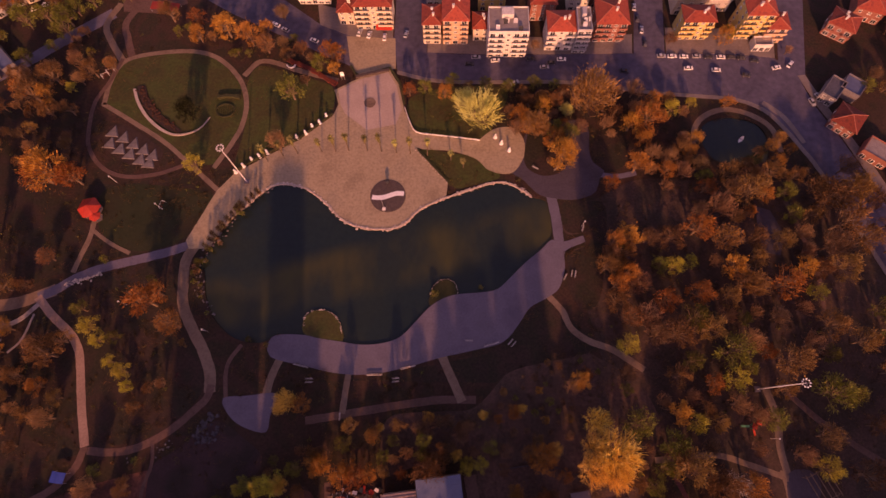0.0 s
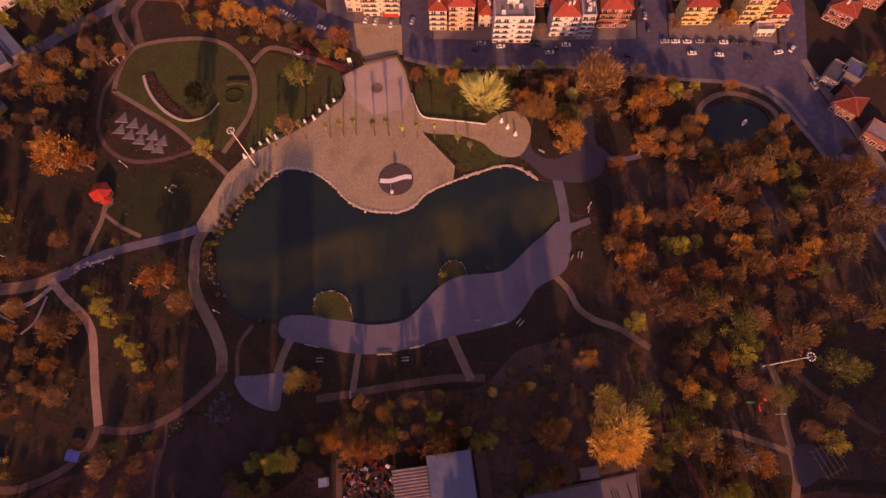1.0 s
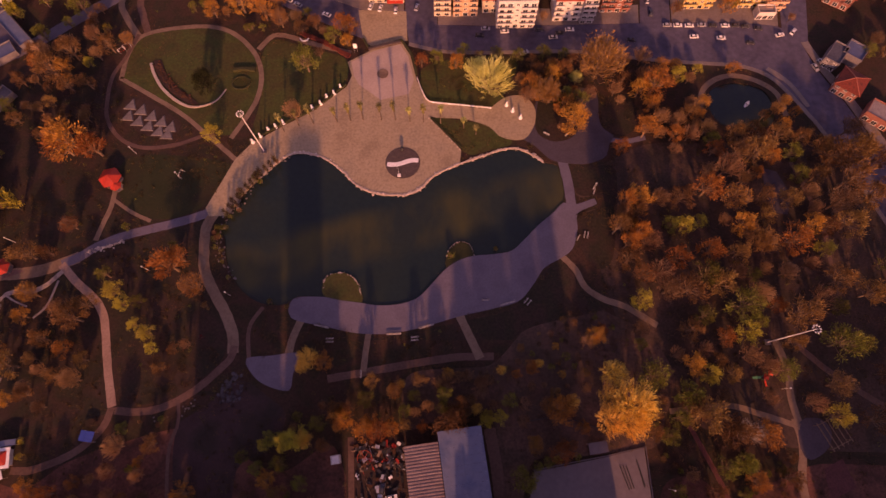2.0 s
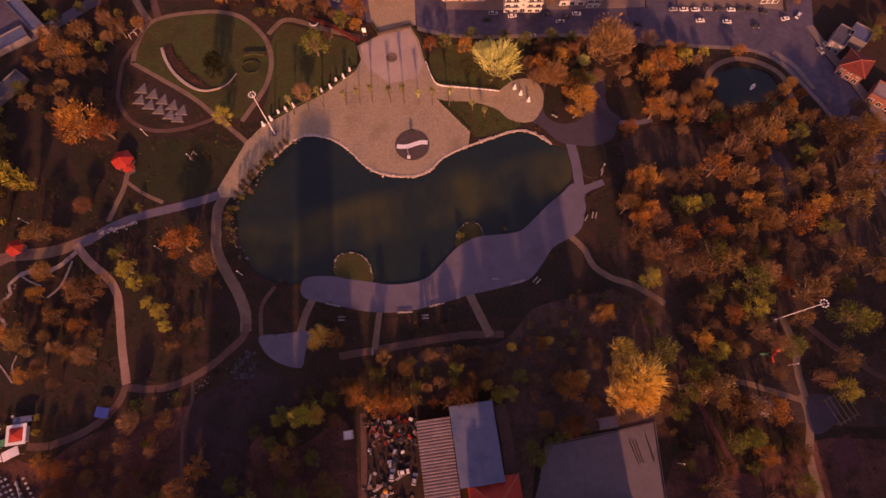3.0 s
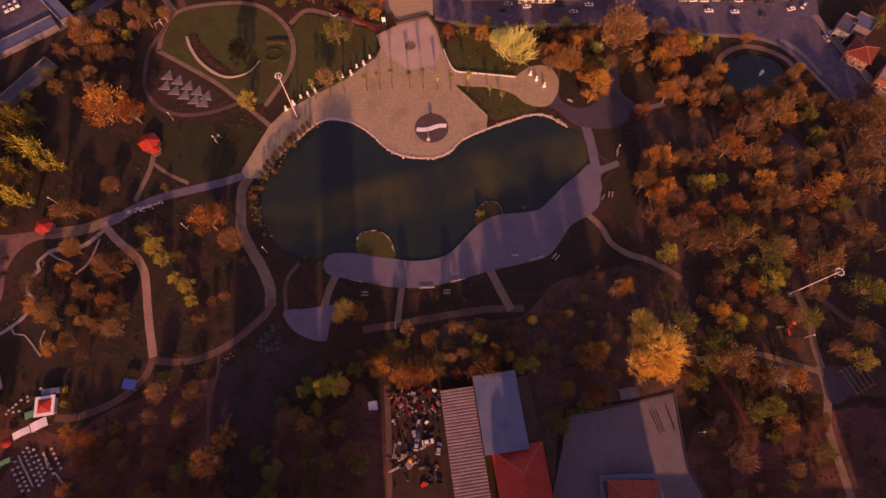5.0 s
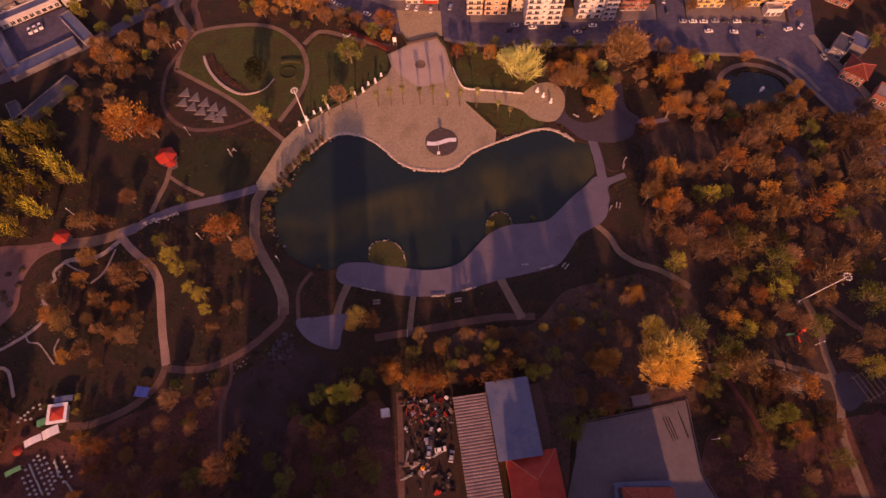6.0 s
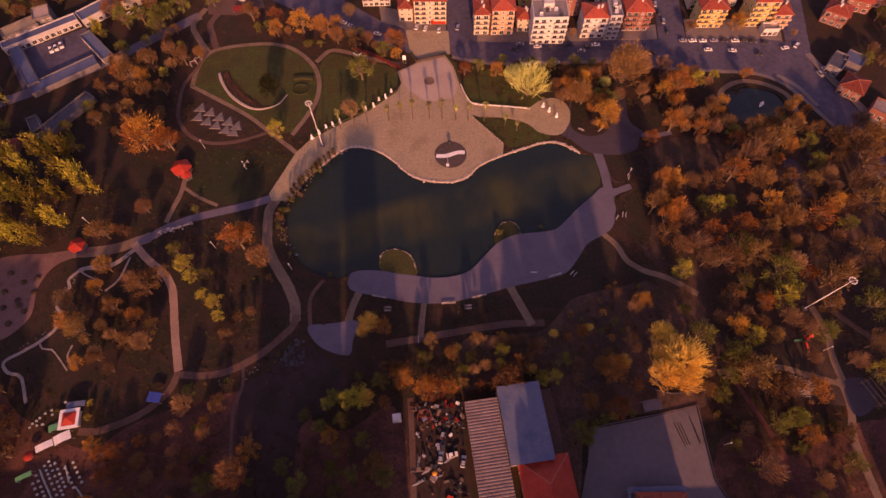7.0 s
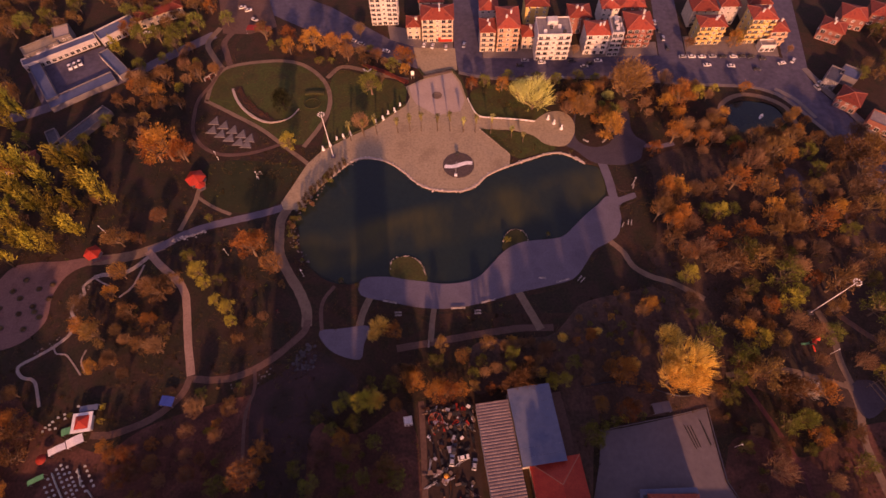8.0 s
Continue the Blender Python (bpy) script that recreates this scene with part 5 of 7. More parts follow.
def house(x, y, w, d, h, label, wall="wall_cream", roof="hip", bays=4, balconies=True, turn=0.0, roof_mat="roof", name="apartment_house", rise=None, sides=True, category="house", storey=3.1, glazed=True):
    """A house whose front middle stands at x, y and looks south (turned by turn degrees)."""
    b = thing(name, pose(x, y, 0, 0, 0, turn), label, category)
    bm = bmesh.new()
    box(bm, -w / 2, w / 2, 0, d, -0.3, h, 0.04)
    if roof == "flat":
        t = 0.3
        for q in ((-w / 2, w / 2, 0, t), (-w / 2, w / 2, d - t, d), (-w / 2, -w / 2 + t, t, d - t), (w / 2 - t, w / 2, t, d - t)):
            box(bm, *q, h, h + 0.8)
    part("wall", bm, M[wall], b)
    if roof == "hip":
        rf = part("roof", hip_roof(w, d, 0.6, rise or min(w, d) * 0.24, h), M[roof_mat], b, "red tiled hipped roof" if roof_mat == "roof" else "")
        rz, x0, y0, y1 = h + (rise or min(w, d) * 0.24), w / 2 + 0.6, -0.6, d + 0.6
        k0 = min(x0, (y1 - y0) / 2)
        ra, rb = ((-x0 + k0, (y0 + y1) / 2), (x0 - k0, (y0 + y1) / 2)) if w >= d else ((0, y0 + k0), (0, y1 - k0))
        near = ((ra, (-x0, y0)), (ra, (-x0, y1)), (rb, (x0, y0)), (rb, (x0, y1))) if w >= d else ((ra, (-x0, y0)), (ra, (x0, y0)), (rb, (-x0, y1)), (rb, (x0, y1)))
        for p, q in near:
            bm = bmesh.new()
            tube(bm, (*p, rz + 0.03), (*q, h + 0.25), 0.16, 0.16, 6)
            part("ridge_cap", bm, M["ridge"], rf)
        if h > 7 and name != "hall":
            for k in range(2):
                bm = bmesh.new()
                cx, cy = house_rnd.uniform(-0.25, 0.25) * w, house_rnd.uniform(0.3, 0.7) * d
                box(bm, cx - 0.45, cx + 0.45, cy - 0.4, cy + 0.4, h + 0.4, h + (rise or min(w, d) * 0.24) + 1.1, 0.05)
                box(bm, cx - 0.6, cx + 0.6, cy - 0.55, cy + 0.55, h + (rise or min(w, d) * 0.24) + 1.1, h + (rise or min(w, d) * 0.24) + 1.25)
                part("chimney", bm, M["wall_white"], rf)
    else:
        bm = bmesh.new()
        box(bm, -w / 2 + 0.3, w / 2 - 0.3, 0.3, d - 0.3, h - 0.1, h + 0.12)
        rf = part("roof", bm, M[roof_mat if roof_mat != "roof" else "flat_roof"], b, "flat grey roof behind a parapet")
        if h > 9 and w > 5:
            bm = bmesh.new()
            box(bm, -w * 0.18, w * 0.12, d * 0.55, d * 0.85, h + 0.1, h + 2.7, 0.06)
            part("stair_head", bm, M[wall], rf)
            for k in range(5):
                bm = bmesh.new()
                cx, cy = house_rnd.uniform(-0.38, 0.38) * w, house_rnd.uniform(0.08, 0.45) * d
                q = Matrix.Translation((cx, cy, h + 0.55)) @ Matrix.Rotation(radians(38), 4, "X")
                box(bm, -0.95, 0.95, -0.9, 0.9, -0.04, 0.06, 0.0, q)
                tube(bm, (cx - 0.8, cy + 0.85, h + 1.25), (cx + 0.8, cy + 0.85, h + 1.25), 0.28, 0.28, 8)
                tube(bm, (cx, cy + 0.85, h + 0.1), (cx, cy + 0.85, h + 1.0), 0.08, 0.08, 4)
                part("water_heater", bm, M["dark"] if k % 2 else M["metal"], rf)
    floors = max(1, int(round(h / storey)))
    fh = h / floors
    bal = balcony_mesh(w / bays * 0.99, wall) if balconies else None
    for f in range(floors if glazed else 0):
        for i in range(bays):
            cx = -w / 2 + w * (i + 0.5) / bays
            out = balconies and f > 0 and (i != bays // 2 or bays < 3)
            if out:
                o = part("balcony", bal, None, b)
                o.location = (cx, 0, f * fh + 0.25)
            me = DOOR if (out or f == 0) else WINDOW
            o = part("window", me[0], None, b)
            o.location = (cx, 0, f * fh + (0.3 if me is DOOR else 1.0))
            part("pane", me[1], None, o)
        if sides:
            for s in (-1, 1):
                for k in range(max(1, int(d / 5))):
                    o = part("window", WINDOW[0], None, b)
                    o.matrix_basis = pose(s * w / 2, d * (k + 0.5) / max(1, int(d / 5)), f * fh + 1.0, 0, 0, 90 * s)
                    part("pane", WINDOW[1], None, o)
    return b


# the street front
house(-63.1, 199.9, 15.3, 12, 23.8, "tall white apartment block with a flat roof", "wall_white", "flat", 5)
house(-46.2, 187.4, 7.5, 9, 8.5, "small cream house with a red hipped roof", "wall_cream", bays=2, balconies=False)
shop = house(-32.6, 184.7, 17.5, 12, 15.2, "cream apartment house above a shop with a red awning", "wall_cream", bays=5)
bm = bmesh.new()
vs = [bm.verts.new(p) for p in ((0.5, -0.05, 3.3), (8.4, -0.05, 3.3), (8.4, -2.6, 2.5), (0.5, -2.6, 2.5), (0.5, -0.05, 3.15), (8.4, -0.05, 3.15), (8.4, -2.6, 2.35), (0.5, -2.6, 2.35))]
for f in ((0, 1, 2, 3), (4, 7, 6, 5), (0, 4, 5, 1), (1, 5, 6, 2), (2, 6, 7, 3), (3, 7, 4, 0)):
    bm.faces.new([vs[i] for i in f])
part("awning", bm, M["red"], shop, "bright red shop awning")
house(-4.9, 176.2, 8.2, 11, 13.2, "narrow cream apartment house with stacked balconies", "wall_cream", bays=2)
house(6.2, 175.9, 11.8, 17, 16.0, "peach apartment house under a long red roof", "wall_peach", bays=3)
house(18.3, 178.0, 7.4, 9, 8.5, "low cream house squeezed between taller ones", "wall_cream", bays=2, balconies=False)
house(30.2, 168.6, 18.2, 14, 16.7, "white five-storey block with solar heaters on its flat roof", "wall_white", "flat", 5)
house(55.0, 172.5, 12.6, 11, 13.4, "white apartment house with balconies and a red roof", "wall_white", bays=3)
house(64.9, 171.0, 6.4, 13, 15.2, "slim grey apartment house with a flat roof", "wall_grey", "flat", 2)
# shade on this front is put into the dark red render
house(79.0, 177.5, 14.4, 14, 12.5, "red-walled house, its red darkened for shade", "wall_red", bays=4)
house(119.5, 179.0, 14.4, 9, 12.2, "pale yellow house with wide balconies and a red roof", "wall_yellow", bays=4)
house(146.2, 179.3, 12.8, 11, 16.2, "tall bright yellow house with a red roof", "wall_yellow", bays=4)
house(156.9, 177.2, 9.5, 9, 9.7, "low peach house with a red roof at the corner", "wall_peach", bays=2)
# red render dims these walls in place of weaker light
house(188.0, 179.8, 12.0, 10, 7.7, "house turned towards the bend, pale walls dimmed to red", "wall_red", bays=3, turn=-32)
house(152.0, 172.2, 8.5, 5, 4.0, "single-storey shop hut on the pavement", "wall_white", "flat", 3, False, sides=False)
# second row
for x, y, w, d, h, wall, turn in ((-36, 204, 14, 12, 12, "wall_cream", 0), (-3, 199, 10, 11, 10, "wall_grey", 0), (24, 196, 13, 12, 14, "wall_yellow", 0), (48, 190, 12, 11, 11, "wall_red", 0), (66, 196, 10, 11, 12, "wall_white", 0), (79, 198, 14, 11, 11, "wall_red", 0),
                                  (119.5, 194, 14.4, 12, 11, "wall_cream", 0), (134, 196, 11, 11, 12, "wall_grey", 0), (152, 199, 13, 12, 11, "wall_peach", 0), (205, 190, 13, 12, 7, "wall_red", -20), (222, 192, 12, 12, 7, "wall_red", -20)):
    house(x, y, w, d, h, "apartment house with a red roof in the row behind" if h > 9 else "low red-roofed house on the hillside", wall, bays=3, balconies=False, turn=turn, sides=False)
# east of the bend
house(178.5, 128.0, 11, 11, 5.5, "brick-red house with a bright tiled roof", "wall_red", bays=3, turn=-38, balconies=False)
# shade here is put into the dark walls and dull roof colours
house(175.5, 143.5, 7, 12, 5.0, "low grey workshop with a dull flat roof", "wall_dark", "flat", 2, False, turn=-38, roof_mat="grey_sheet", sides=False)
house(185.5, 146.0, 9, 9, 5.0, "low shed with a bluish sheet roof", "wall_dark", "flat", 2, False, turn=-38, roof_mat="school_roof", sides=False, glazed=False)
house(189.5, 113.0, 12, 9, 4.5, "dull pinkish house near the bend", "wall_red", "flat", 3, False, turn=-38, sides=False)
house(201.0, 96.0, 12, 11, 6.0, "dark red-roofed house beside the road", "wall_red", bays=3, turn=-30, balconies=False, sides=False)


# ---- the school in the north-west ----
def wing(cx, cy, l, w, a, h, label, wall="wall_grey", roof="flat", roof_mat="blue_sheet", bays=8, name="school_wing", glazed=True):
    q = Matrix.Translation((cx, cy, 0)) @ Matrix.Rotation(radians(a), 4, "Z") @ Vector((0, -w / 2, 0))
    return house(q.x, q.y, l, w, h, label, wall, roof, bays, False, a, roof_mat, name, 1.6, False, "school", 3.4, glazed)


wing(-245.5, 178.6, 40, 6, 33, 4.2, "long pale school wing with a row of windows", "wall_grey", bays=12, roof_mat="school_roof")
wing(-218.5, 196, 22, 9, 42, 4.6, "school wing with a pale blue sheet roof", "wall_grey", bays=6)
wing(-247, 155, 33, 6, -54, 3.2, "narrow school wing with a sheet roof", "wall_dark", roof_mat="school_roof", bays=8, glazed=False)
wing(-224.5, 148.6, 35, 8, 36, 2.4, "low school canopy, shade put into its blue-grey sheet roof", "wall_dark", roof_mat="school_roof", bays=9, glazed=False)
wing(-212.0, 168.2, 25, 6.0, -46, 3.6, "short school wing with a bright blue roof", "wall_dark", bays=5)
wing(-256.0, 180.0, 18.5, 8, 36, 6, "block with a tan roof behind the school", "slab", roof_mat="plaza", bays=4)
wing(-246.5, 190, 9, 10, 24, 7, "square block with a pale yellow roof", "slab", roof_mat="plaza_light", bays=3)
wing(-215.6, 121.5, 32, 7, 55, 2.6, "low shed with a weathered grey sheet roof", "wall_dark", roof_mat="grey_sheet", bays=5, name="shed", glazed=False)
wing(-228.4, 115, 13, 5, -57, 2.6, "small annexe with a grey sheet roof", "wall_dark", roof_mat="grey_sheet", bays=2, name="shed", glazed=False)
wing(-196.5, 209, 26, 8, 28, 6, "long house with a bright red roof", "wall_cream", "hip", "roof", 6, "house")
wing(-241, 100, 17, 9, 10, 4, "low house with a dark red roof among poplars", "wall_red", "hip", "roof", 4, "house")
# brown earth colour paints the warm sunlight on this asphalt
area("car_park", [(-166, 226), (-136, 228), (-127, 200), (-142, 194), (-158, 195)], M["earth"], 0.05, "asphalt car park beside the street, sunlit brown put into its colour", "yard", smooth=False)
area("school_yard", [(-261, 165), (-225, 186), (-208, 160), (-243, 138)], M["asphalt"], 0.05, "dark asphalt school yard", "yard", smooth=False)
footpath([(-262, 131), (-246.3, 136), (-209.2, 157.7), (-183.5, 177.8), (-162.6, 194)], 6.5, "grey lane past the school", "deck")

# ---- sheds in the south ----
A = 7.5


def placed(cx, cy, lx, ly):
    q = Matrix.Translation((cx, cy, 0)) @ Matrix.Rotation(radians(A), 4, "Z") @ Vector((lx, ly, 0))
    return q.x, q.y


def hall(name, cx, cy, w, d, h, label, roof_label, roof_mat, pitch, sheets, wall="wall_grey"):
    t = thing(name, pose(cx, cy, 0, 0, 0, A), label, "shed")
    bm = bmesh.new()
    for q in ((-w / 2, w / 2, -d / 2, -d / 2 + 0.3), (-w / 2, w / 2, d / 2 - 0.3, d / 2), (-w / 2, -w / 2 + 0.3, -d / 2 + 0.3, d / 2 - 0.3), (w / 2 - 0.3, w / 2, -d / 2 + 0.3, d / 2 - 0.3)):
        box(bm, *q, -0.3, h)
    part("wall", bm, M[wall], t)
    step = (d + 0.8) / sheets
    for k in range(sheets):
        y0 = -d / 2 - 0.4 + k * step
        bm = bmesh.new()
        x = w / 2 + 0.4
        # each sheet overlaps the next with a raised lip
        prof = [(y0, h + 0.05), (y0 + step * 0.42, h + 0.05), (y0 + step * 0.52, h + 0.24), (y0 + step * 0.94, h + 0.24), (y0 + step, h + 0.05)] if pitch == 0 else [(y0 + 0.015, h + 0.05), (y0 + step - 0.015, h + 0.05)]
        xs = (-x, x) if pitch == 0 else (-x, 0, x)
        rows = [[bm.verts.new((xx, yy, zz + (pitch * (1 - abs(xx) / x)))) for yy, zz in prof] for xx in xs]
        for r0, r1 in zip(rows, rows[1:]):
            for i in range(len(prof) - 1):
                bm.faces.new((r0[i], r1[i], r1[i + 1], r0[i + 1]))
        ext = bmesh.ops.extrude_face_region(bm, geom=bm.faces[:])
        bmesh.ops.translate(bm, verts=[v for v in ext["geom"] if isinstance(v, bmesh.types.BMVert)], vec=(0, 0, -0.08))
        part("roof_sheet", bm, M[roof_mat], t, roof_label if k == 0 else "")
    return t


hall("shed", 1.4, -30.2, 15.2, 27.0, 9.8, "large shed with a smooth blue-grey metal roof", "blue-grey metal roof sheet", "blue_sheet", 0.9, 9)
hall("long_shed", -11.3, -44.6, 11.6, 45.5, 8.4, "long shed with a ribbed pinkish-grey roof", "ribbed roof sheet", "rib", 0, 42)
x, y = placed(8.6, -54.2, 0, -12)
house(x, y, 17.4, 24, 7.4, "hall with a bright red hipped sheet roof", "wall_cream", bays=4, balconies=False, turn=A, roof_mat="red", name="hall", rise=4.6, category="building")
house(47.6, -70.0, 17.0, 15.6, 4.6, "low building in the yard with a dark red hipped roof", "wall_dark", bays=4, balconies=False, turn=-1, name="yard_building", rise=2.4, category="building", sides=False)
lean = thing("lean_to", pose(0, 0, 0), "bluish sheet canopy along the yard building", "canopy")
bm = bmesh.new()
strip(bm, [Vector((37.0, -60, 0)), Vector((37.2, -53.0, 0)), Vector((57.0, -52.6, 0)), Vector((58.0, -60, 0))], 1.9, 3.2, 3.34)
part("roof", bm, M["blue_sheet"], lean)
for px, py in ((37.0, -59.5), (37.2, -52.8), (47.0, -52.2), (57.4, -52.4), (58.0, -59.5)):
    bm = bmesh.new()
    tube(bm, (px, py, 0), (px, py, 3.22), 0.07, 0.07, 6)
    part("post", bm, M["metal"], lean)
house(-45.7, -28.4, 3.2, 3.0, 2.8, "small white hut at the scrap yard", "wall_white", "flat", 1, False, turn=8, name="hut", roof_mat="white", sides=False, category="hut")

# unseen apartment blocks added south of the park to shade it; the tall ones stand shoulder to shoulder and part only
# high up
for x0, x1, h, d in ((2.4, 8.5, 29, 14), (8.5, 53.5, 41, 16), (53.5, 60.0, 27, 16), (-59.5, -45.5, 66, 16), (-45.4, -39.0, 40, 14), (-118, -100, 20, 14), (-100, -95.6, 14, 15), (-95.5, -62.5, 44, 14), (60.1, 73.4, 8.9, 14), (73.5, 94, 17, 16), (94, 112, 11, 16), (112, 133.9, 7, 16), (134, 150, 27, 16), (-275, -222, 58, 14), (150, 215, 38, 16), (-150, -118, 20, 12), (-222, -205.1, 42, 14), (-62.4, -59.6, 22, 14), (-205, -194, 42, 14), (-194, -150, 12, 12)):
    house((x0 + x1) / 2, -80 - d, x1 - x0, d, h, "plain unseen block added south of the park to shade it", "wall_cream", "flat", max(2, int((x1 - x0) / 4)), False, sides=False, storey=6.2)
# added unseen towers; the gaps between them let streaks of sun through
for x0, x1, h in ((9.0, 14.9, 46), (16.9, 31.0, 50), (33.0, 44.0, 53), (45.7, 53.4, 54)):
    o = house((x0 + x1) / 2, -98, x1 - x0, 14, h, "unseen tower added south of the park to shape its shade", "wall_white", "flat", max(2, int((x1 - x0) / 4)), False, sides=False, storey=6.2)


# ---- plaza things ----
def palm_template(seed):
    rnd = random.Random(seed)
    tr, vs, fs = bmesh.new(), [], []
    for k in range(6):
        tube(tr, (0.05 * k, 0, 1.8 * k - 0.1), (0.05 * (k + 1), 0, 1.8 * (k + 1)), 0.24 - 0.012 * k, 0.228 - 0.012 * k, 8, k in (0, 5))
    top = Vector((0.3, 0, 10.7))
    for i in range(46):
        a, up = i * 2.4, rnd.uniform(-1.0, 1.5)
        top = Vector((0.3, 0, 10.7))
        if i > 34:                      # dead fronds hang down the trunk
            top, up = Vector((0.25, 0, rnd.uniform(9.0, 10.5))), rnd.uniform(-2.4, -1.4)
        d = Vector((math.cos(a), math.sin(a), 0))
        side = Vector((-d.y, d.x, 0))
        pts = [top + d * ((rnd.uniform(1.25, 1.75) if i < 35 else 0.8) * s) + Vector((0, 0, up * s * 1.1 - 0.9 * s * s)) for s in (0, 0.3, 0.6, 0.85, 1.0)]
        ws = (0.04, 0.13, 0.16, 0.11, 0.02)
        for s in (-1, 1):
            base = len(vs)
            for p, w in zip(pts, ws):
                vs += [p, p + side * s * w + Vector((0, 0, -w * 0.4))]
            for k in range(4):
                fs.append((base + 2 * k, base + 2 * k + 1, base + 2 * k + 3, base + 2 * k + 2))
    return mesh_of("trunk", tr, M["palm_bark"]), from_lists("crown", vs, fs, M["palm"])


first = None
PALM_AT = [(-77.4, 112.4), (-70.9, 115.2), (-64.3, 116.2), (-53.6, 117.2), (-47.5, 117.6), (-41.7, 118.0), (-33.3, 117.9), (-26.9, 117.7), (-20.2, 116.9), (-14.1, 116.7), (-6.3, 115.8), (4.2, 113.4), (9.7, 109.9)]
for i, (x, y) in enumerate(PALM_AT):
    m = pose(x, y, 0.1, 0, 0, i * 77) @ Matrix.Diagonal((1, 1, (0.62 if i > 10 else (1.2, 1.06, 1.24, 0.96, 1.14)[i % 5]), 1))
    if first is None:
        first = thing("palm_tree", Matrix(), "slim palm with a small tuft of fronds on the plaza", "palm", "palms on the plaza")
        for nm, me in zip(("trunk", "crown"), palm_template(4)):
            part(nm, me, None, first)
        keep = m
    else:
        copy_thing(first, m)
first.matrix_basis = keep


def row_of(build, name, label, category, group, poses):
    """Builds one thing at the first pose and copies it to the others."""
    src = thing(name, Matrix(), label, category, group)
    build(src)
    for m in poses[1:]:
        copy_thing(src, m)
    src.matrix_basis = poses[0]
    return src


def urn(t):
    bm = bmesh.new()
    lathe(bm, [(1.0, -0.1), (1.0, 0.25), (0.72, 0.5)], 12)
    part("plinth", bm, M["white"], t)
    bm = bmesh.new()
    lathe(bm, [(0.66, 0.5), (0.46, 1.3), (0.36, 2.0), (0.52, 2.3), (0.46, 2.7), (0.12, 2.95)], 12)
    part("body", bm, M["white"], t)


row_of(urn, "stone_urn", "white bell-shaped stone ornament along the plaza's edge", "urn", "white urns", [pose(x, y, 0.0) for x, y in ((-91.0, 106.9), (-87.9, 109.9), (-84.5, 113.0), (-81.4, 114.7), (-78.1, 116.7), (-65.4, 124.3), (-61.7, 126.6), (-59.0, 130.0), (-55.8, 132.1), (-52.9, 135.4), (24.2, 125.0), (26.9, 121.8), (30.3, 118.2))])

bm = bmesh.new()
strip(bm, spline([(-92.5, 106.8), (-79.5, 115.6), (-64.8, 124.2), (-50.4, 137.0)], 1.0), 0.9, 0.0, 0.8, wobble=0.12)
tagged(part("hedge", bm, M["hedge"]), "low dark hedge along the plaza's edge", "hedge")
bm = bmesh.new()
strip(bm, spline([(-43.4, 163.0), (-38.8, 157.6), (-25.0, 161.8)], 1.0) + spline([(-24.6, 161.6), (-19.8, 153.0), (-17.4, 142.0)], 1.0), 1.0, 0.0, 0.9, wobble=0.12)
tagged(part("hedge", bm, M["hedge"]), "dark hedge round the head of the plaza", "hedge")
bm = bmesh.new()
strip(bm, spline([(-10.6, 118.6), (-5.0, 112.0), (3.0, 102.8)], 1.0), 0.8, 0.0, 0.6, wobble=0.12)
tagged(part("hedge", bm, M["hedge"]), "low hedge between plaza and lawn", "hedge")


bm = bmesh.new()
strip(bm, [Vector((-40.6, 156.6, 0)), Vector((-33.0, 158.8, 0)), Vector((-25.2, 160.6, 0))], 1.3, -0.1, 1.3)
tagged(part("entrance_wall", bm, M["brown_disc"]), "low dark wall at the head of the plaza", "wall")
board = thing("signboard", pose(-46.5, 155.6, 0), "tall pale signboard beside the entrance", "sign")
for sx in (-0.7, 0.7):
    bm = bmesh.new()
    tube(bm, (sx, 0, -0.1), (sx, 0, 5.4), 0.09, 0.09, 6)
    part("post", bm, M["metal"], board)
bm = bmesh.new()
box(bm, -0.9, 0.9, -0.08, 0.08, 2.6, 5.6, 0.02)
part("panel", bm, M["white"], board)


def bollard(t):
    bm = bmesh.new()
    lathe(bm, [(0.34, -0.1), (0.34, 0.2), (0.26, 0.5), (0.3, 0.75), (0.1, 0.9)], 8)
    part("post", bm, M["stone"], t)


line = spline([(-11.6, 118.2), (-5.8, 111.5), (2.3, 102.2)], 1.55)
row_of(bollard, "bollard", "short pale stone bollard at the plaza's edge", "bollard", "stone bollards", [pose(p.x, p.y, 0.15) @ Matrix.Diagonal((0.75, 0.75, 0.85, 1)) for p in line])

fence = thing("balustrade", pose(0, 0, 0), "white balustrade between plaza and lawn", "fence")
line = spline([(-17.0, 139.6), (-14.6, 132.5), (-11.6, 127.3), (-4.0, 125.9), (4.6, 124.9), (17.3, 123.2)], 2.0)
for a, b in zip(line, line[1:]):
    d = b - a
    bm = bmesh.new()
    l = d.length
    box(bm, 0.15, l - 0.15, -0.09, 0.09, 0.85, 1.0, 0.02), box(bm, 0.15, l - 0.15, -0.07, 0.07, 0.15, 0.28)
    for k in range(5):
        xx = 0.15 + (l - 0.3) * (k + 0.5) / 5
        box(bm, xx - 0.09, xx + 0.09, -0.06, 0.06, 0.28, 0.85)
    o = part("panel", bm, M["white"], fence)
    o.matrix_basis = pose(a.x, a.y, 0.1, 0, 0, math.degrees(math.atan2(d.y, d.x)))
    bm = bmesh.new()
    box(bm, -0.16, 0.16, -0.16, 0.16, 0, 1.2, 0.03)
    o = part("post", bm, M["white"], fence)
    o.location = (a.x, a.y, 0.1)

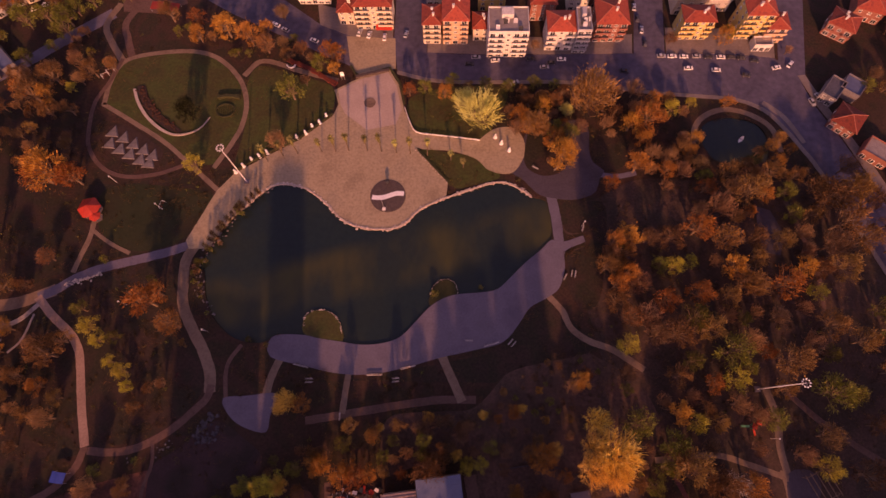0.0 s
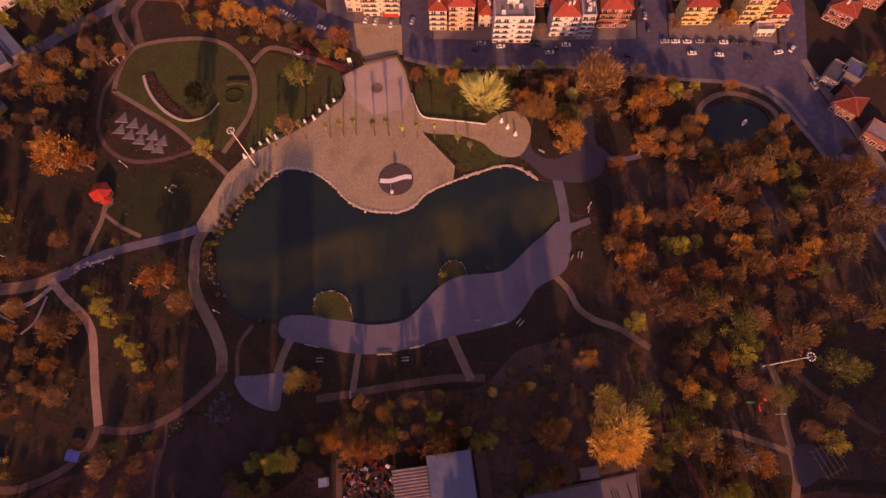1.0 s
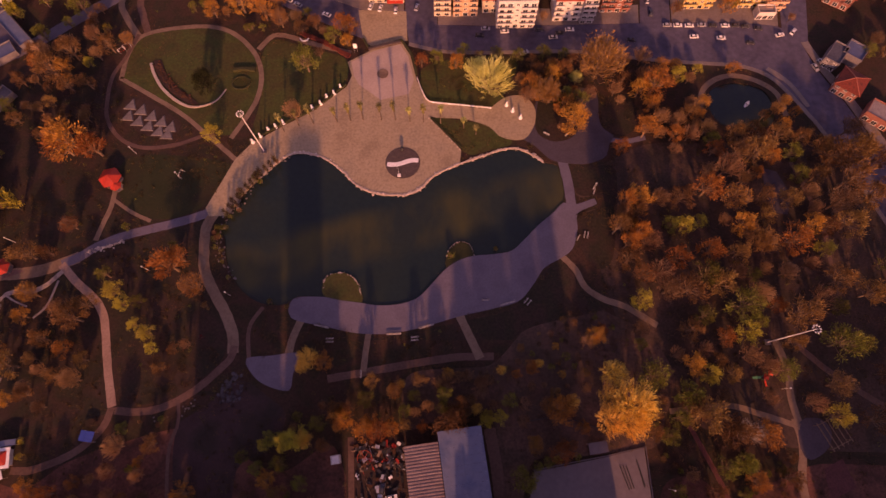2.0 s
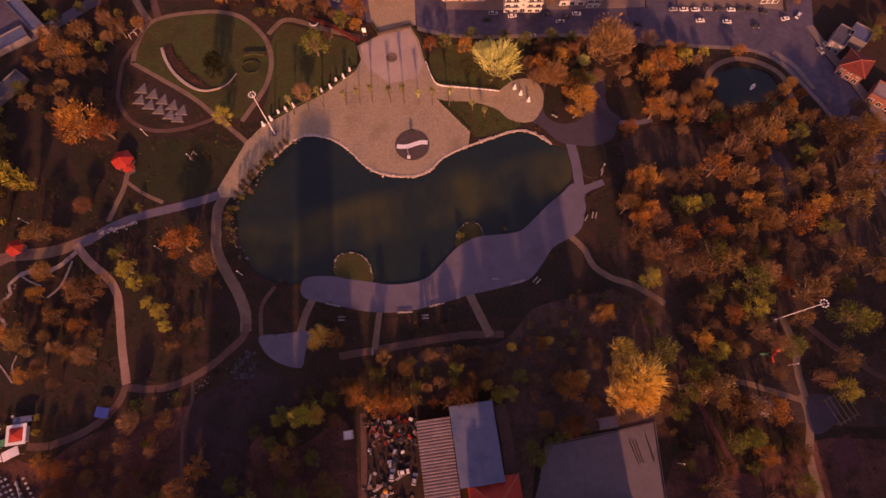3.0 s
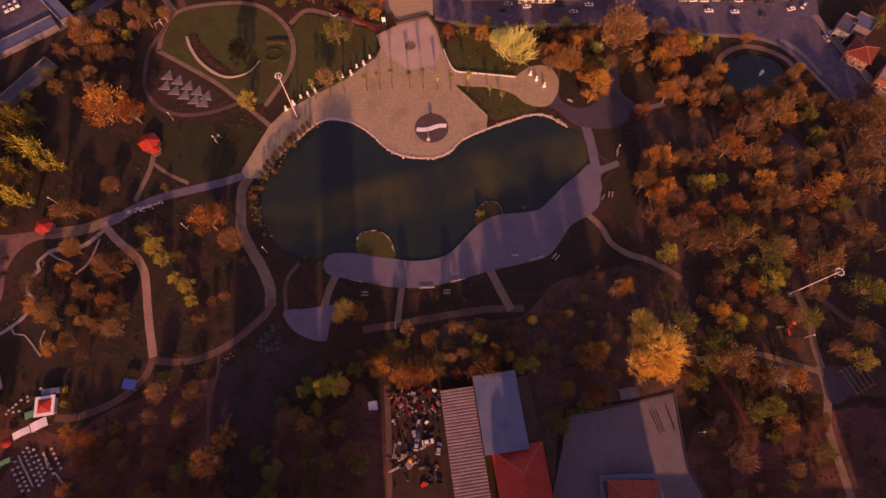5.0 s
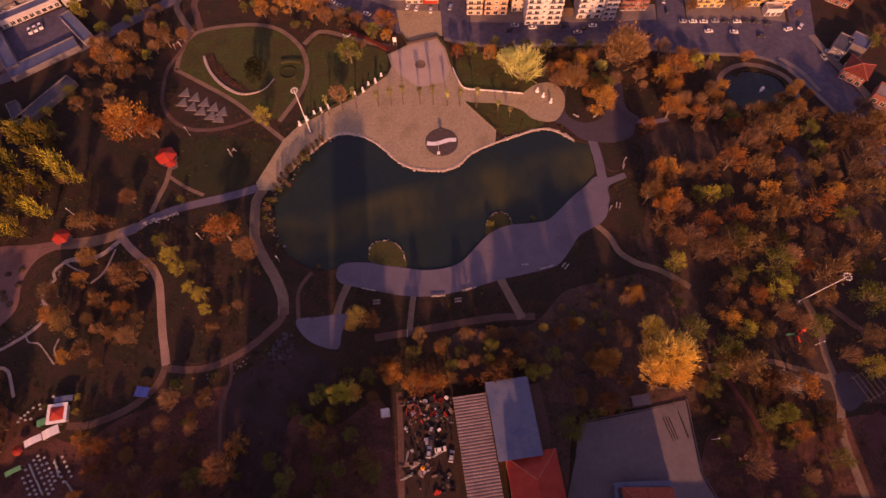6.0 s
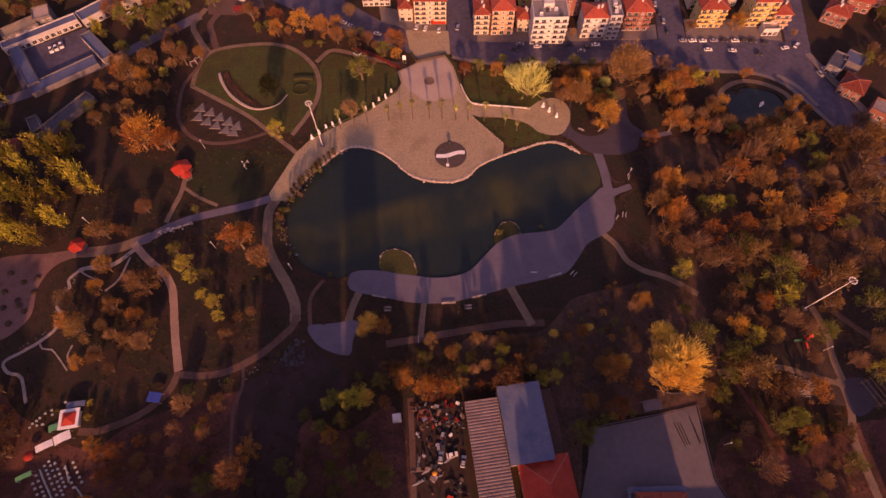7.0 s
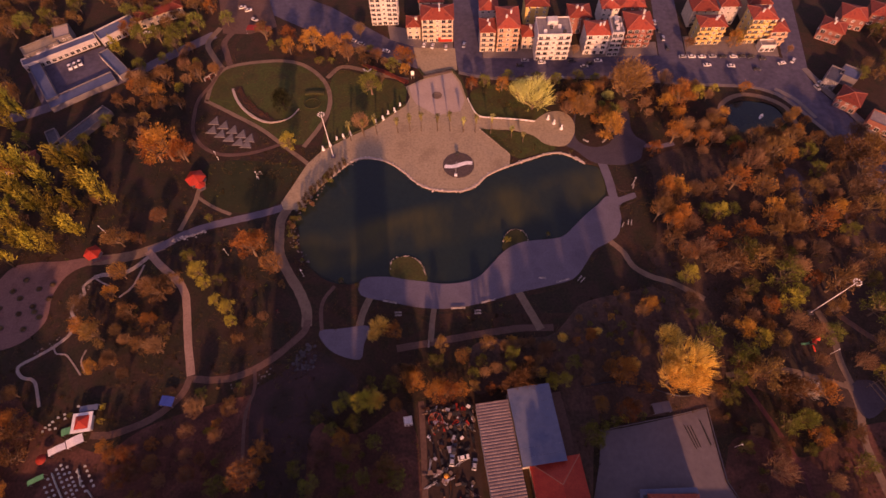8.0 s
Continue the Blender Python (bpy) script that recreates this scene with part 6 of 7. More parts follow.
# the round mosaic and its flagpole
disc = thing("mosaic", pose(-23.2, 95.9, 0.15), "round dark mosaic with a wavy white band on the plaza", "mosaic", kind="structure")
bm = bmesh.new()
lathe(bm, [(7.75, -0.05), (7.75, 0.12), (7.45, 0.14)], 48)
part("rim", bm, M["brown_disc"], disc)
bm = bmesh.new()
lathe(bm, [(7.4, 0.10), (7.4, 0.16)], 48)
part("field", bm, M["brown_disc"], disc)
bm = bmesh.new()
strip(bm, spline([(-6.9, -0.7), (-4.5, -1.0), (-1.5, -0.7), (1.5, 0.4), (4.2, 1.1), (6.9, 1.0)], 0.5), 2.1, 0.15, 0.21)
part("band", bm, M["white"], disc, "wavy white band")
bm = bmesh.new()
lathe(bm, [(2.7, 0.12), (2.7, 0.19)], 32, (-10.2, 47.0))
part("roundel", bm, M["path"], disc, "faint darker roundel in the paving")
pole = thing("flagpole", pose(-24.7, 89.6, 0.3), "slim flagpole on a white base", "flagpole")
bm = bmesh.new()
box(bm, -0.7, 0.7, -0.7, 0.7, -0.25, 0.5, 0.08)
part("base", bm, M["white"], pole)
bm = bmesh.new()
tube(bm, (0, 0, 0.4), (0, 0, 9.5), 0.12, 0.07, 8)
part("pole", bm, M["metal"], pole)
bm = bmesh.new()
lathe(bm, [(0.1, 9.5), (0.17, 9.62), (0.05, 9.8)], 8)
part("finial", bm, M["white"], pole)
# dark rounded form at the mosaic's northern rim
sculpture = thing("sculpture", pose(-23.6, 102.0, 0.3), "small dark rounded form on the edge of the mosaic", "sculpture")
bm = bmesh.new()
box(bm, -0.5, 0.5, -0.4, 0.4, -0.25, 0.9, 0.05)
part("pedestal", bm, M["dark"], sculpture)
bm = bmesh.new()
lathe(bm, [(0.5, 0.9), (0.9, 1.3), (0.95, 1.8), (0.6, 2.4), (0.1, 2.6)], 12)
part("figure", bm, M["dark"], sculpture)


# ---- shore stones ----
def stones(name, line, count, spread, size, label, seed, material="stone", z=0.1):
    rnd = random.Random(seed)
    vs, fs = [], []
    for _ in range(count):
        p = line[rnd.randrange(len(line))] + Vector((rnd.gauss(0, spread), rnd.gauss(0, spread), z + rnd.uniform(-0.2, 0.15)))
        r, b = size * rnd.uniform(0.5, 1.5), len(vs)
        for ring, (k, h) in enumerate(((0.7, -0.5), (1.0, 0.0), (0.6, 0.45))):
            for i in range(6):
                a = i * math.pi / 3 + ring * 0.4
                q = r * k * rnd.uniform(0.8, 1.2)
                vs.append(p + Vector((q * math.cos(a), q * math.sin(a), r * h * rnd.uniform(0.8, 1.2))))
        for ring in (0, 1):
            for i in range(6):
                fs.append((b + ring * 6 + i, b + ring * 6 + (i + 1) % 6, b + ring * 6 + 6 + (i + 1) % 6, b + ring * 6 + 6 + i))
        fs.append(tuple(b + 12 + i for i in range(6)))
    ob = new(name, from_lists(name, vs, fs, M[material]))
    return tagged(ob, label, "stones", kind="stuff")


north_shore = spline([(-85.9, 89.4), (-79.4, 96.7)] + POND_N, 0.8)
bm = bmesh.new()
strip(bm, north_shore, 0.62, -1.0, 0.30, wobble=0.16)
setting("coping", bm, M["stone"], "pale stone edging along the plaza shore", "edging")
stones("shore_stones", north_shore, 420, 0.35, 0.42, "pale rough stones edging the pond", 1)
west_shore = spline(POND_W[3:] + [(-74, 100)], 0.8)
stones("bank_stones", west_shore, 110, 1.1, 0.4, "scattered dull stones on the planted bank", 2, "slab")
stones("spit_stones", spline([(-55.0, 38.0), (-54.8, 42.6), (-51.6, 44.9), (-45.8, 44.9), (-40.9, 40.8), (-39.5, 36.0)], 0.5), 70, 0.12, 0.2, "thin line of stones round the grassy spit", 3)
stones("spit_stones", spline([(-4.3, 52.0), (-2.6, 56.0), (1.7, 58.6), (6.1, 56.6), (7.2, 52.5)], 0.5), 46, 0.12, 0.17, "thin line of stones round the reedy spit", 9)
stones("cascade_rocks", spline([(-86.0, 4.0), (-89.5, 1.5), (-91.5, -2.0), (-90.0, -5.0), (-86.0, -4.5), (-85.0, -1.0)], 0.4), 120, 0.9, 0.5, "grey rocks of a dry cascade beside the terrace", 10, "rock")
stones("stream_stones", spline([(-155, 55.5), (-148, 57.5), (-141, 60.2)], 0.5), 55, 0.5, 0.45, "pale boulders beside the path", 4)
stones("stream_stones", spline([(-164.8, 46.1), (-172.2, 40.5), (-182.7, 37.9), (-187.9, 30.6), (-189.1, 22.7), (-187.4, 13.7), (-192.5, 7.6), (-199.9, 2.2), (-204.5, -3.0)], 0.6), 90, 0.6, 0.3, "stones lining a winding dry stream", 5, "slab")
stones("yard_stones", spline([(-118, -14), (-108, -10), (-100, -6)], 0.5), 18, 1.5, 0.32, "dull stones beside the curving path", 6, "slab")

# ---- oval garden ----
seat = thing("seat_wall", pose(0, 0, 0), "curved white seat wall round a flower bed", "wall")
arc = spline([(-144.0, 149.9), (-141.6, 143.8), (-136.7, 136.2), (-129.8, 129.7), (-122.7, 125.9), (-116.3, 126.0), (-110.3, 128.9), (-106.5, 134.9)], 1.2)
n = len(arc)
for i in range(n - 1):
    bm = bmesh.new()
    w = max(0.4, 1.35 - 1.0 * max(0, i / n - 0.45) / 0.4)
    strip(bm, [arc[i].lerp(arc[i + 1], 0.02), arc[i].lerp(arc[i + 1], 0.98)], w, 0.0, 0.55)
    part("wall_block", bm, M["stone"], seat)
area("flower_bed", [(-143.0, 151.5), (-140.6, 144.8), (-135.7, 137.2), (-129.0, 131.2), (-122.7, 127.4), (-118.3, 127.2), (-122.0, 130.6), (-129.6, 136.6), (-136.0, 144.2), (-139.6, 152)], M["soil"], 0.3, "brown bed of withered flowers", "flower bed")
stones("bed_plants", spline([(-140.5, 150.0), (-136, 142), (-130, 135.0), (-122.1, 129.2)], 0.6), 160, 1.0, 0.4, "withered reddish plants in the bed", 8, "litter", 0.4)
area("triangle_bed", [(-152.5, 129.5), (-149.4, 131.0), (-141.3, 128.8), (-131.1, 122.4), (-125.0, 116.2), (-128.1, 110.9), (-135.7, 109.9), (-145.1, 113.6), (-152.5, 120.7)], M["soil"], 0.1, "dark bed set with pale triangles", "flower bed")


bm = bmesh.new()
strip(bm, [Vector((-99.9 + 4.2 * math.cos(k * 0.3142), 138.4 + 3.5 * math.sin(k * 0.3142), 0)) for k in range(20)], 0.5, 0.0, 0.6, True, 0.06)
for k in range(-3, 4):
    half = 3.2 * math.sqrt(1 - (k / 4) ** 2)
    strip(bm, [Vector((-99.9 + k, 138.4 - half, 0)), Vector((-99.9 + k, 138.4 + half, 0))], 0.3, 0.0, 0.4)
tagged(part("hedge", bm, M["hedge"]), "oval bed of clipped low hedges on the lawn", "hedge")
bm = bmesh.new()
strip(bm, spline([(-104.2, 145.4), (-99.0, 146.0), (-93.9, 145.5)], 0.8), 1.6, 0.0, 1.3, wobble=0.25)
tagged(part("hedge", bm, M["hedge"]), "short thick dark hedge on the oval lawn", "hedge")


def pyramid(t):
    bm = bmesh.new()
    vs = [bm.verts.new(p) for p in ((-2.3, -1.9, 0), (2.1, -1.9, 0), (0.3, 2.4, 0), (-2.0, -1.7, 0.35), (1.8, -1.7, 0.35), (0.25, 2.0, 0.35))]
    for f in ((2, 1, 0), (3, 4, 5), (0, 1, 4, 3), (1, 2, 5, 4), (2, 0, 3, 5)):
        bm.faces.new([vs[i] for i in f])
    part("slab", bm, M["slab"], t)


row_of(pyramid, "triangle_paving", "pale triangular stone slab lying in a dark bed", "paving slab", "triangular slabs", [pose(x, y, 0.1, 0, 0, -4) @ Matrix.Diagonal((1.42, 1.42, 1, 1)) for x, y in ((-149.6, 127.3), (-144.2, 124.4), (-139.0, 121.2), (-134.0, 118.2), (-129.4, 115.4), (-149.8, 121.4), (-144.8, 118.6), (-139.8, 116.0), (-134.6, 113.2), (-130.4, 111.6))])


# ---- pavilions ----
def pavilion(x, y, r, h, turn, label):
    t = thing("pavilion", pose(x, y, 0, 0, 0, turn), label, "pavilion")
    bm = bmesh.new()
    lathe(bm, [(r * 0.86, -0.1), (r * 0.86, 0.25)], 6)
    part("floor", bm, M["concrete"], t)
    for i in range(6):
        a = i * math.pi / 3
        bm = bmesh.new()
        tube(bm, (0.85 * r * math.cos(a), 0.85 * r * math.sin(a), 0.2), (0.85 * r * math.cos(a), 0.85 * r * math.sin(a), h + 0.1), 0.12, 0.1, 6)
        part("post", bm, M["wood"], t)
        b = a + math.pi / 3
        bm = bmesh.new()
        p = [(r * math.cos(a + 0.01), r * math.sin(a + 0.01), h), (r * math.cos(b - 0.01), r * math.sin(b - 0.01), h), (0.05 * math.cos(a + 0.5), 0.05 * math.sin(a + 0.5), h + r * 0.5)]
        lo = [bm.verts.new((q[0], q[1], q[2] - 0.12)) for q in p]
        hi = [bm.verts.new(q) for q in p]
        bm.faces.new(lo[::-1]), bm.faces.new(hi)
        for k in range(3):
            bm.faces.new((lo[k], lo[(k + 1) % 3], hi[(k + 1) % 3], hi[k]))
        part("roof_panel", bm, M["red"], t)
    return t


pavilion(-150.6, 88.6, 5.0, 3.0, 12, "six-sided pavilion with a bright red pointed roof")
pavilion(-147.8, 85.0, 2.6, 2.4, 40, "small red-roofed porch beside the pavilion")
pavilion(-188.3, 48.2, 3.9, 2.8, 25, "red-roofed pavilion at the edge of the court")
kiosk = thing("kiosk", pose(-169.8, -25.6, 0, 0, 0, 8) @ Matrix.Diagonal((0.88, 0.88, 1, 1)), "square tea-garden kiosk with white eaves and a red pyramid roof", "kiosk")
bm = bmesh.new()
box(bm, -3.2, 3.2, -3.2, 3.2, -0.1, 2.8, 0.05)
part("wall", bm, M["wall_white"], kiosk)
bm = bmesh.new()
rings = [[bm.verts.new((k * sx, k * sy, z)) for sx, sy in ((-1, -1), (1, -1), (1, 1), (-1, 1))] for k, z in ((4.2, 2.8), (4.2, 3.1), (2.9, 3.1), (2.9, 2.8))]
for j in range(4):
    for i in range(4):
        bm.faces.new((rings[j][i], rings[j][(i + 1) % 4], rings[(j + 1) % 4][(i + 1) % 4], rings[(j + 1) % 4][i]))
part("eave", bm, M["white"], kiosk, "broad white eave")
for i in range(4):
    bm = bmesh.new()
    a, b = i * math.pi / 2 + math.pi / 4, i * math.pi / 2 + 3 * math.pi / 4
    p = [bm.verts.new((4.05 * math.cos(a), 4.05 * math.sin(a), 3.0)), bm.verts.new((4.05 * math.cos(b), 4.05 * math.sin(b), 3.0)), bm.verts.new((0, 0, 5.2)), bm.verts.new((0, 0, 2.9))]
    for f in ((0, 1, 2), (1, 0, 3), (0, 2, 3), (2, 1, 3)):
        bm.faces.new([p[k] for k in f])
    part("roof_panel", bm, M["red"], kiosk)
for cx, cy, l, w, turn, mt, lab in ((-170.6, -32.3, 6.0, 3.4, 27, "white", "white canopy over a serving counter"), (-176.4, -35.2, 6.2, 2.6, 27, "white", "long white canopy in the tea garden"), (-180.6, -45.6, 5.6, 1.8, 27, "green", "pale green awning in the tea garden"), (-175.0, -28.8, 3.4, 2.6, 20, "green", "dark green canopy beside the kiosk"), (-139.5, -18.0, 5.2, 3.8, -8, "blue", "blue tarpaulin shelter beside the path"), (51.2, -23.6, 7.0, 4.0, 8, "concrete", "small shelter with a dull grey sheet roof beside the yard"), (-136.5, 196.0, 14.0, 4.6, -6, "red", "dull red shelter beside the street"), (-169.0, -20.2, 7.0, 2.2, 8, "blue_sheet", "blue-grey canopy behind the kiosk")):
    t = thing("canopy", pose(cx, cy, 0, 0, 0, turn), lab, "canopy")
    bm = bmesh.new()
    for x0, x1 in ((-l / 2, 0), (0, l / 2)):
        za, zb = (2.6, 2.95) if x0 < 0 else (2.95, 2.6)
        v = [bm.verts.new(p) for p in ((x0, -w / 2, za), (x1, -w / 2, zb), (x1, w / 2, zb), (x0, w / 2, za), (x0, -w / 2, za - 0.07), (x1, -w / 2, zb - 0.07), (x1, w / 2, zb - 0.07), (x0, w / 2, za - 0.07))]
        for f in ((0, 1, 2, 3), (7, 6, 5, 4), (0, 4, 5, 1), (1, 5, 6, 2), (2, 6, 7, 3), (3, 7, 4, 0)):
            bm.faces.new([v[k] for k in f])
    part("roof", bm, M[mt], t)
    for sx in (-1, 1):
        for sy in (-1, 1):
            bm = bmesh.new()
            tube(bm, (sx * (l / 2 - 0.15), sy * (w / 2 - 0.15), -0.05), (sx * (l / 2 - 0.15), sy * (w / 2 - 0.15), 2.58), 0.05, 0.05, 6)
            part("post", bm, M["metal"], t)
par = thing("parasol", pose(-181.3, -38.6, 0), "bright red parasol in the tea garden", "parasol")
bm = bmesh.new()
lathe(bm, [(1.9, 2.3), (1.85, 2.4), (1.1, 2.9), (0.1, 3.2)], 12)
part("canopy", bm, M["red"], par)
bm = bmesh.new()
tube(bm, (0, 0, -0.05), (0, 0, 2.6), 0.05, 0.05, 6)
part("pole", bm, M["metal"], par)
bm = bmesh.new()
lathe(bm, [(0.45, -0.02), (0.4, 0.12)], 12)
part("base", bm, M["concrete"], par)


def tea_table(t):
    bm = bmesh.new()
    lathe(bm, [(0.62, 0.70), (0.65, 0.73), (0.62, 0.76)], 14)
    part("tabletop", bm, M["table_top"], t)
    bm = bmesh.new()
    lathe(bm, [(0.3, -0.03), (0.28, 0.04), (0.06, 0.1), (0.06, 0.70)], 8)
    part("pedestal", bm, M["metal"], t)


spots = [(-184.7, -26.9), (-183.5, -25.9), (-182.6, -24.8), (-180.8, -27.2), (-178.2, -23.6), (-185.3, -28.3), (-181.0, -23.2), (-178.9, -22.0), (-182.8, -27.6), (-174.5, -19.0)]
d = Vector((8.0, -10.5)).normalized()
s = Vector((-d.y, d.x))
for off, k0, k1 in ((-3.9, 2, 7), (-2.0, 1, 8), (1.6, 0, 8), (3.4, 0, 8), (5.0, 1, 7)):
    spots += [tuple(Vector((-176.9, -42.6)) + d * (2.05 * k + 0.4 * math.sin(off + k)) + s * off) for k in range(k0, k1)]
spots += [tuple(Vector((-166.6, -42.0)) + d * 2.1 * k + s * off) for off in (-1.2, 1.8) for k in range(5)]
row_of(tea_table, "tea_table", "small round white table in the tea garden", "table", "tea tables", [pose(x, y, 0.02) @ Matrix.Diagonal((0.78, 0.78, 1, 1)) for x, y in spots])
for a, b in (((-176.9, -43.1), (-173.2, -48.2)), ((-172.9, -48.4), (-168.9, -53.6)), ((-167.7, -41.8), (-164.8, -47.6)), ((-162, -49), (-158, -53))):
    bm = bmesh.new()
    strip(bm, [Vector((*a, 0)), Vector((*b, 0))], 0.3, -0.02, 0.9)
    tagged(part("partition", bm, M["table_top"]), "low white partition between the tables", "partition")


def planter(t):
    bm = bmesh.new()
    lathe(bm, [(1.35, -0.05), (1.35, 0.35), (1.15, 0.36), (1.12, 0.2)], 14)
    part("ring", bm, M["brown_disc"], t)
    bm = bmesh.new()
    lathe(bm, [(1.08, 0.1), (0.9, 0.5), (0.4, 0.75)], 10)
    part("shrub", bm, M["scrub"], t)


row_of(planter, "round_planter", "round dark planter on the pink court", "planter", "round planters", [pose(x, y, 0.07) for x, y in ((-215.1, 36.4), (-208.0, 32.0), (-202.7, 34.1), (-214.7, 27.6), (-202.1, 27.3), (-207.8, 23.7), (-212.7, 20.4), (-203.4, 18.8), (-206.3, 21.2), (-208.2, 13.4), (-219, 31), (-218, 14), (-222, 23))])


# ---- floodlight masts and lamps ----
def mast(t):
    bm = bmesh.new()
    tube(bm, (0, 0, -0.1), (0, 0, 30), 0.23, 0.11, 12)
    part("pole", bm, M["white"], t)
    bm = bmesh.new()
    box(bm, -1.1, 1.1, -1.1, 1.1, -0.2, 0.5, 0.06)
    part("footing", bm, M["concrete"], t)
    bm = bmesh.new()
    n = 24
    for i in range(n):
        a, b = 2 * math.pi * i / n, 2 * math.pi * (i + 1) / n
        tube(bm, (1.15 * math.cos(a), 1.15 * math.sin(a), 30), (1.15 * math.cos(b), 1.15 * math.sin(b), 30), 0.05, 0.05, 5, False)
    for i in range(4):
        a = i * math.pi / 2
        tube(bm, (0, 0, 29.8), (1.15 * math.cos(a), 1.15 * math.sin(a), 30), 0.05, 0.06, 5, False)
    head = part("head_ring", bm, M["metal"], t)
    for i in range(9):
        bm = bmesh.new()
        box(bm, -0.24, 0.24, -0.1, 0.22, -0.2, 0.2, 0.04)
        o = part("floodlight", bm, M["white"], head)
        a = 40 * i
        o.matrix_basis = pose(1.35 * math.cos(radians(a)), 1.35 * math.sin(radians(a)), 30, -35, 0, a - 90)


row_of(mast, "floodlight_mast", "tall pale mast with a ring of floodlights", "lamp mast", "floodlight masts", [pose(-85.6, 102.4, 0.1), pose(122.7, 15.0, 0.0)])


def park_lamp(t):
    bm = bmesh.new()
    tube(bm, (0, 0, -0.1), (0, 0, 6), 0.09, 0.06, 6)
    part("pole", bm, M["white"], t)
    bm = bmesh.new()
    lathe(bm, [(0.1, 5.9), (0.32, 6.1), (0.3, 6.3), (0.08, 6.45)], 8)
    part("lantern", bm, M["white"], t)


row_of(park_lamp, "park_lamp", "slim white park lamp", "lamp", "park lamps", [pose(x, y, 0) for x, y in ((-142.9, 101.8), (-120.8, 89.2), (-187, 60), (-93, 36), (60, 82), (-128, 47), (76, -38), (124.5, -3))])


# ---- benches ----
def bench(t):
    for nm, y0, y1, z0, z1 in (("seat", -0.14, 0.14, 0.42, 0.5), ("backrest", 0.30, 0.36, 0.55, 0.95)):
        bm = bmesh.new()
        box(bm, -1.5, 1.5, y0, y1, z0, z1, 0.02)
        part(nm, bm, M["bench_paint"], t)
    for sx in (-1.2, 1.2):
        bm = bmesh.new()
        box(bm, sx - 0.06, sx + 0.06, -0.28, 0.4, -0.05, 0.42), box(bm, sx - 0.05, sx + 0.05, 0.34, 0.41, 0.42, 0.95)
        part("leg", bm, M["dark"], t)


B = [(-56.3, 23.2, -12), (-53.2, 22.5, -12), (-51.0, 17.9, 2), (-51.0, 16.6, 2), (-27.0, 19.4, 4), (-24.0, 19.5, 4), (-17.3, 18.2, 5), (-17.3, 17.0, 5), (-14.0, 22.0, 14), (-11.0, 22.8, 14), (19.0, 31.2, 18), (22.0, 32.0, 18), (28.0, 32.6, 48), (29.2, 31.8, 48), (54.4, 61.0, 75), (55.8, 60.7, 75), (51.6, 59.6, 60), (60.5, 81, 70), (41.5, 109.5, -30), (51.0, 109.2, 40), (-38.0, 4.0, 90), (11.5, 33.0, 0)]
row_of(bench, "park_bench", "pale slatted park bench beside the terrace", "bench", "park benches", [pose(x, y, 0.03, 0, 0, a) for x, y, a in B])

# ---- play equipment ----
play = thing("play_tower", pose(117.8, 1.4, 0, 0, 0, 20), "red and green climbing tower with slides", "play tower")
for px, py, hh in ((0, 0, 3.4), (2.6, 0.6, 2.8)):
    for sx in (-0.7, 0.7):
        for sy in (-0.7, 0.7):
            bm = bmesh.new()
            tube(bm, (px + sx, py + sy, -0.05), (px + sx, py + sy, hh), 0.07, 0.07, 6)
            part("post", bm, M["green"], play)
    bm = bmesh.new()
    box(bm, px - 0.8, px + 0.8, py - 0.8, py + 0.8, 1.2, 1.32)
    part("platform", bm, M["dark"], play)
    bm = bmesh.new()
    lathe(bm, [(1.35, hh), (1.3, hh + 0.08), (0.08, hh + 1.2)], 4, (px, py))
    part("roof", bm, M["red"], play, "red pointed roof")
bm = bmesh.new()
strip(bm, [Vector((0, -0.8, 0)), Vector((0, -3.6, 0))], 0.7, -0.02, 0.05)
for v in bm.verts:
    v.co.z += 1.25 * max(0, (v.co.y + 3.6) / 2.8)
part("slide", bm, M["red"], play, "red slide")
bm = bmesh.new()
strip(bm, [Vector((-0.8, 0.2, 0)), Vector((-3.4, 1.2, 0))], 0.8, -0.02, 0.05)
for v in bm.verts:
    v.co.z += 1.2 * max(0, (v.co.x + 3.4) / 2.6)
part("slide", bm, M["green"], play, "green slide")


def swing(t):
    for sx in (-1.6, 1.6):
        for sy in (-0.8, 0.8):
            bm = bmesh.new()
            tube(bm, (sx, sy, -0.05), (sx, 0, 2.4), 0.06, 0.06, 6)
            part("leg", bm, M["white"], t)
    bm = bmesh.new()
    tube(bm, (-1.7, 0, 2.4), (1.7, 0, 2.4), 0.06, 0.06, 6)
    part("crossbar", bm, M["white"], t)
    for sx in (-0.7, 0.7):
        bm = bmesh.new()
        box(bm, sx - 0.25, sx + 0.25, -0.12, 0.12, 0.5, 0.56), tube(bm, (sx - 0.2, 0, 0.5), (sx - 0.2, 0, 2.4), 0.02, 0.02, 4), tube(bm, (sx + 0.2, 0, 0.5), (sx + 0.2, 0, 2.4), 0.02, 0.02, 4)
        part("seat", bm, M["red"], t)


row_of(swing, "swing_set", "white metal swing set", "swing", "swings", [pose(-158.9, 157.0, 0, 0, 0, 30), pose(-157.0, 159.5, 0, 0, 0, 30), pose(-120.8, 91.0, 0, 0, 0, 70)])
bm = bmesh.new()
strip(bm, spline([(-74.0, 163.6), (-73.2, 162.4), (-71.8, 162.0), (-70.4, 162.6), (-69.8, 164.0)], 0.4), 0.5, -0.02, 0.5)
tagged(part("curved_bench", bm, M["white"]), "small curved white bench by the path", "bench")

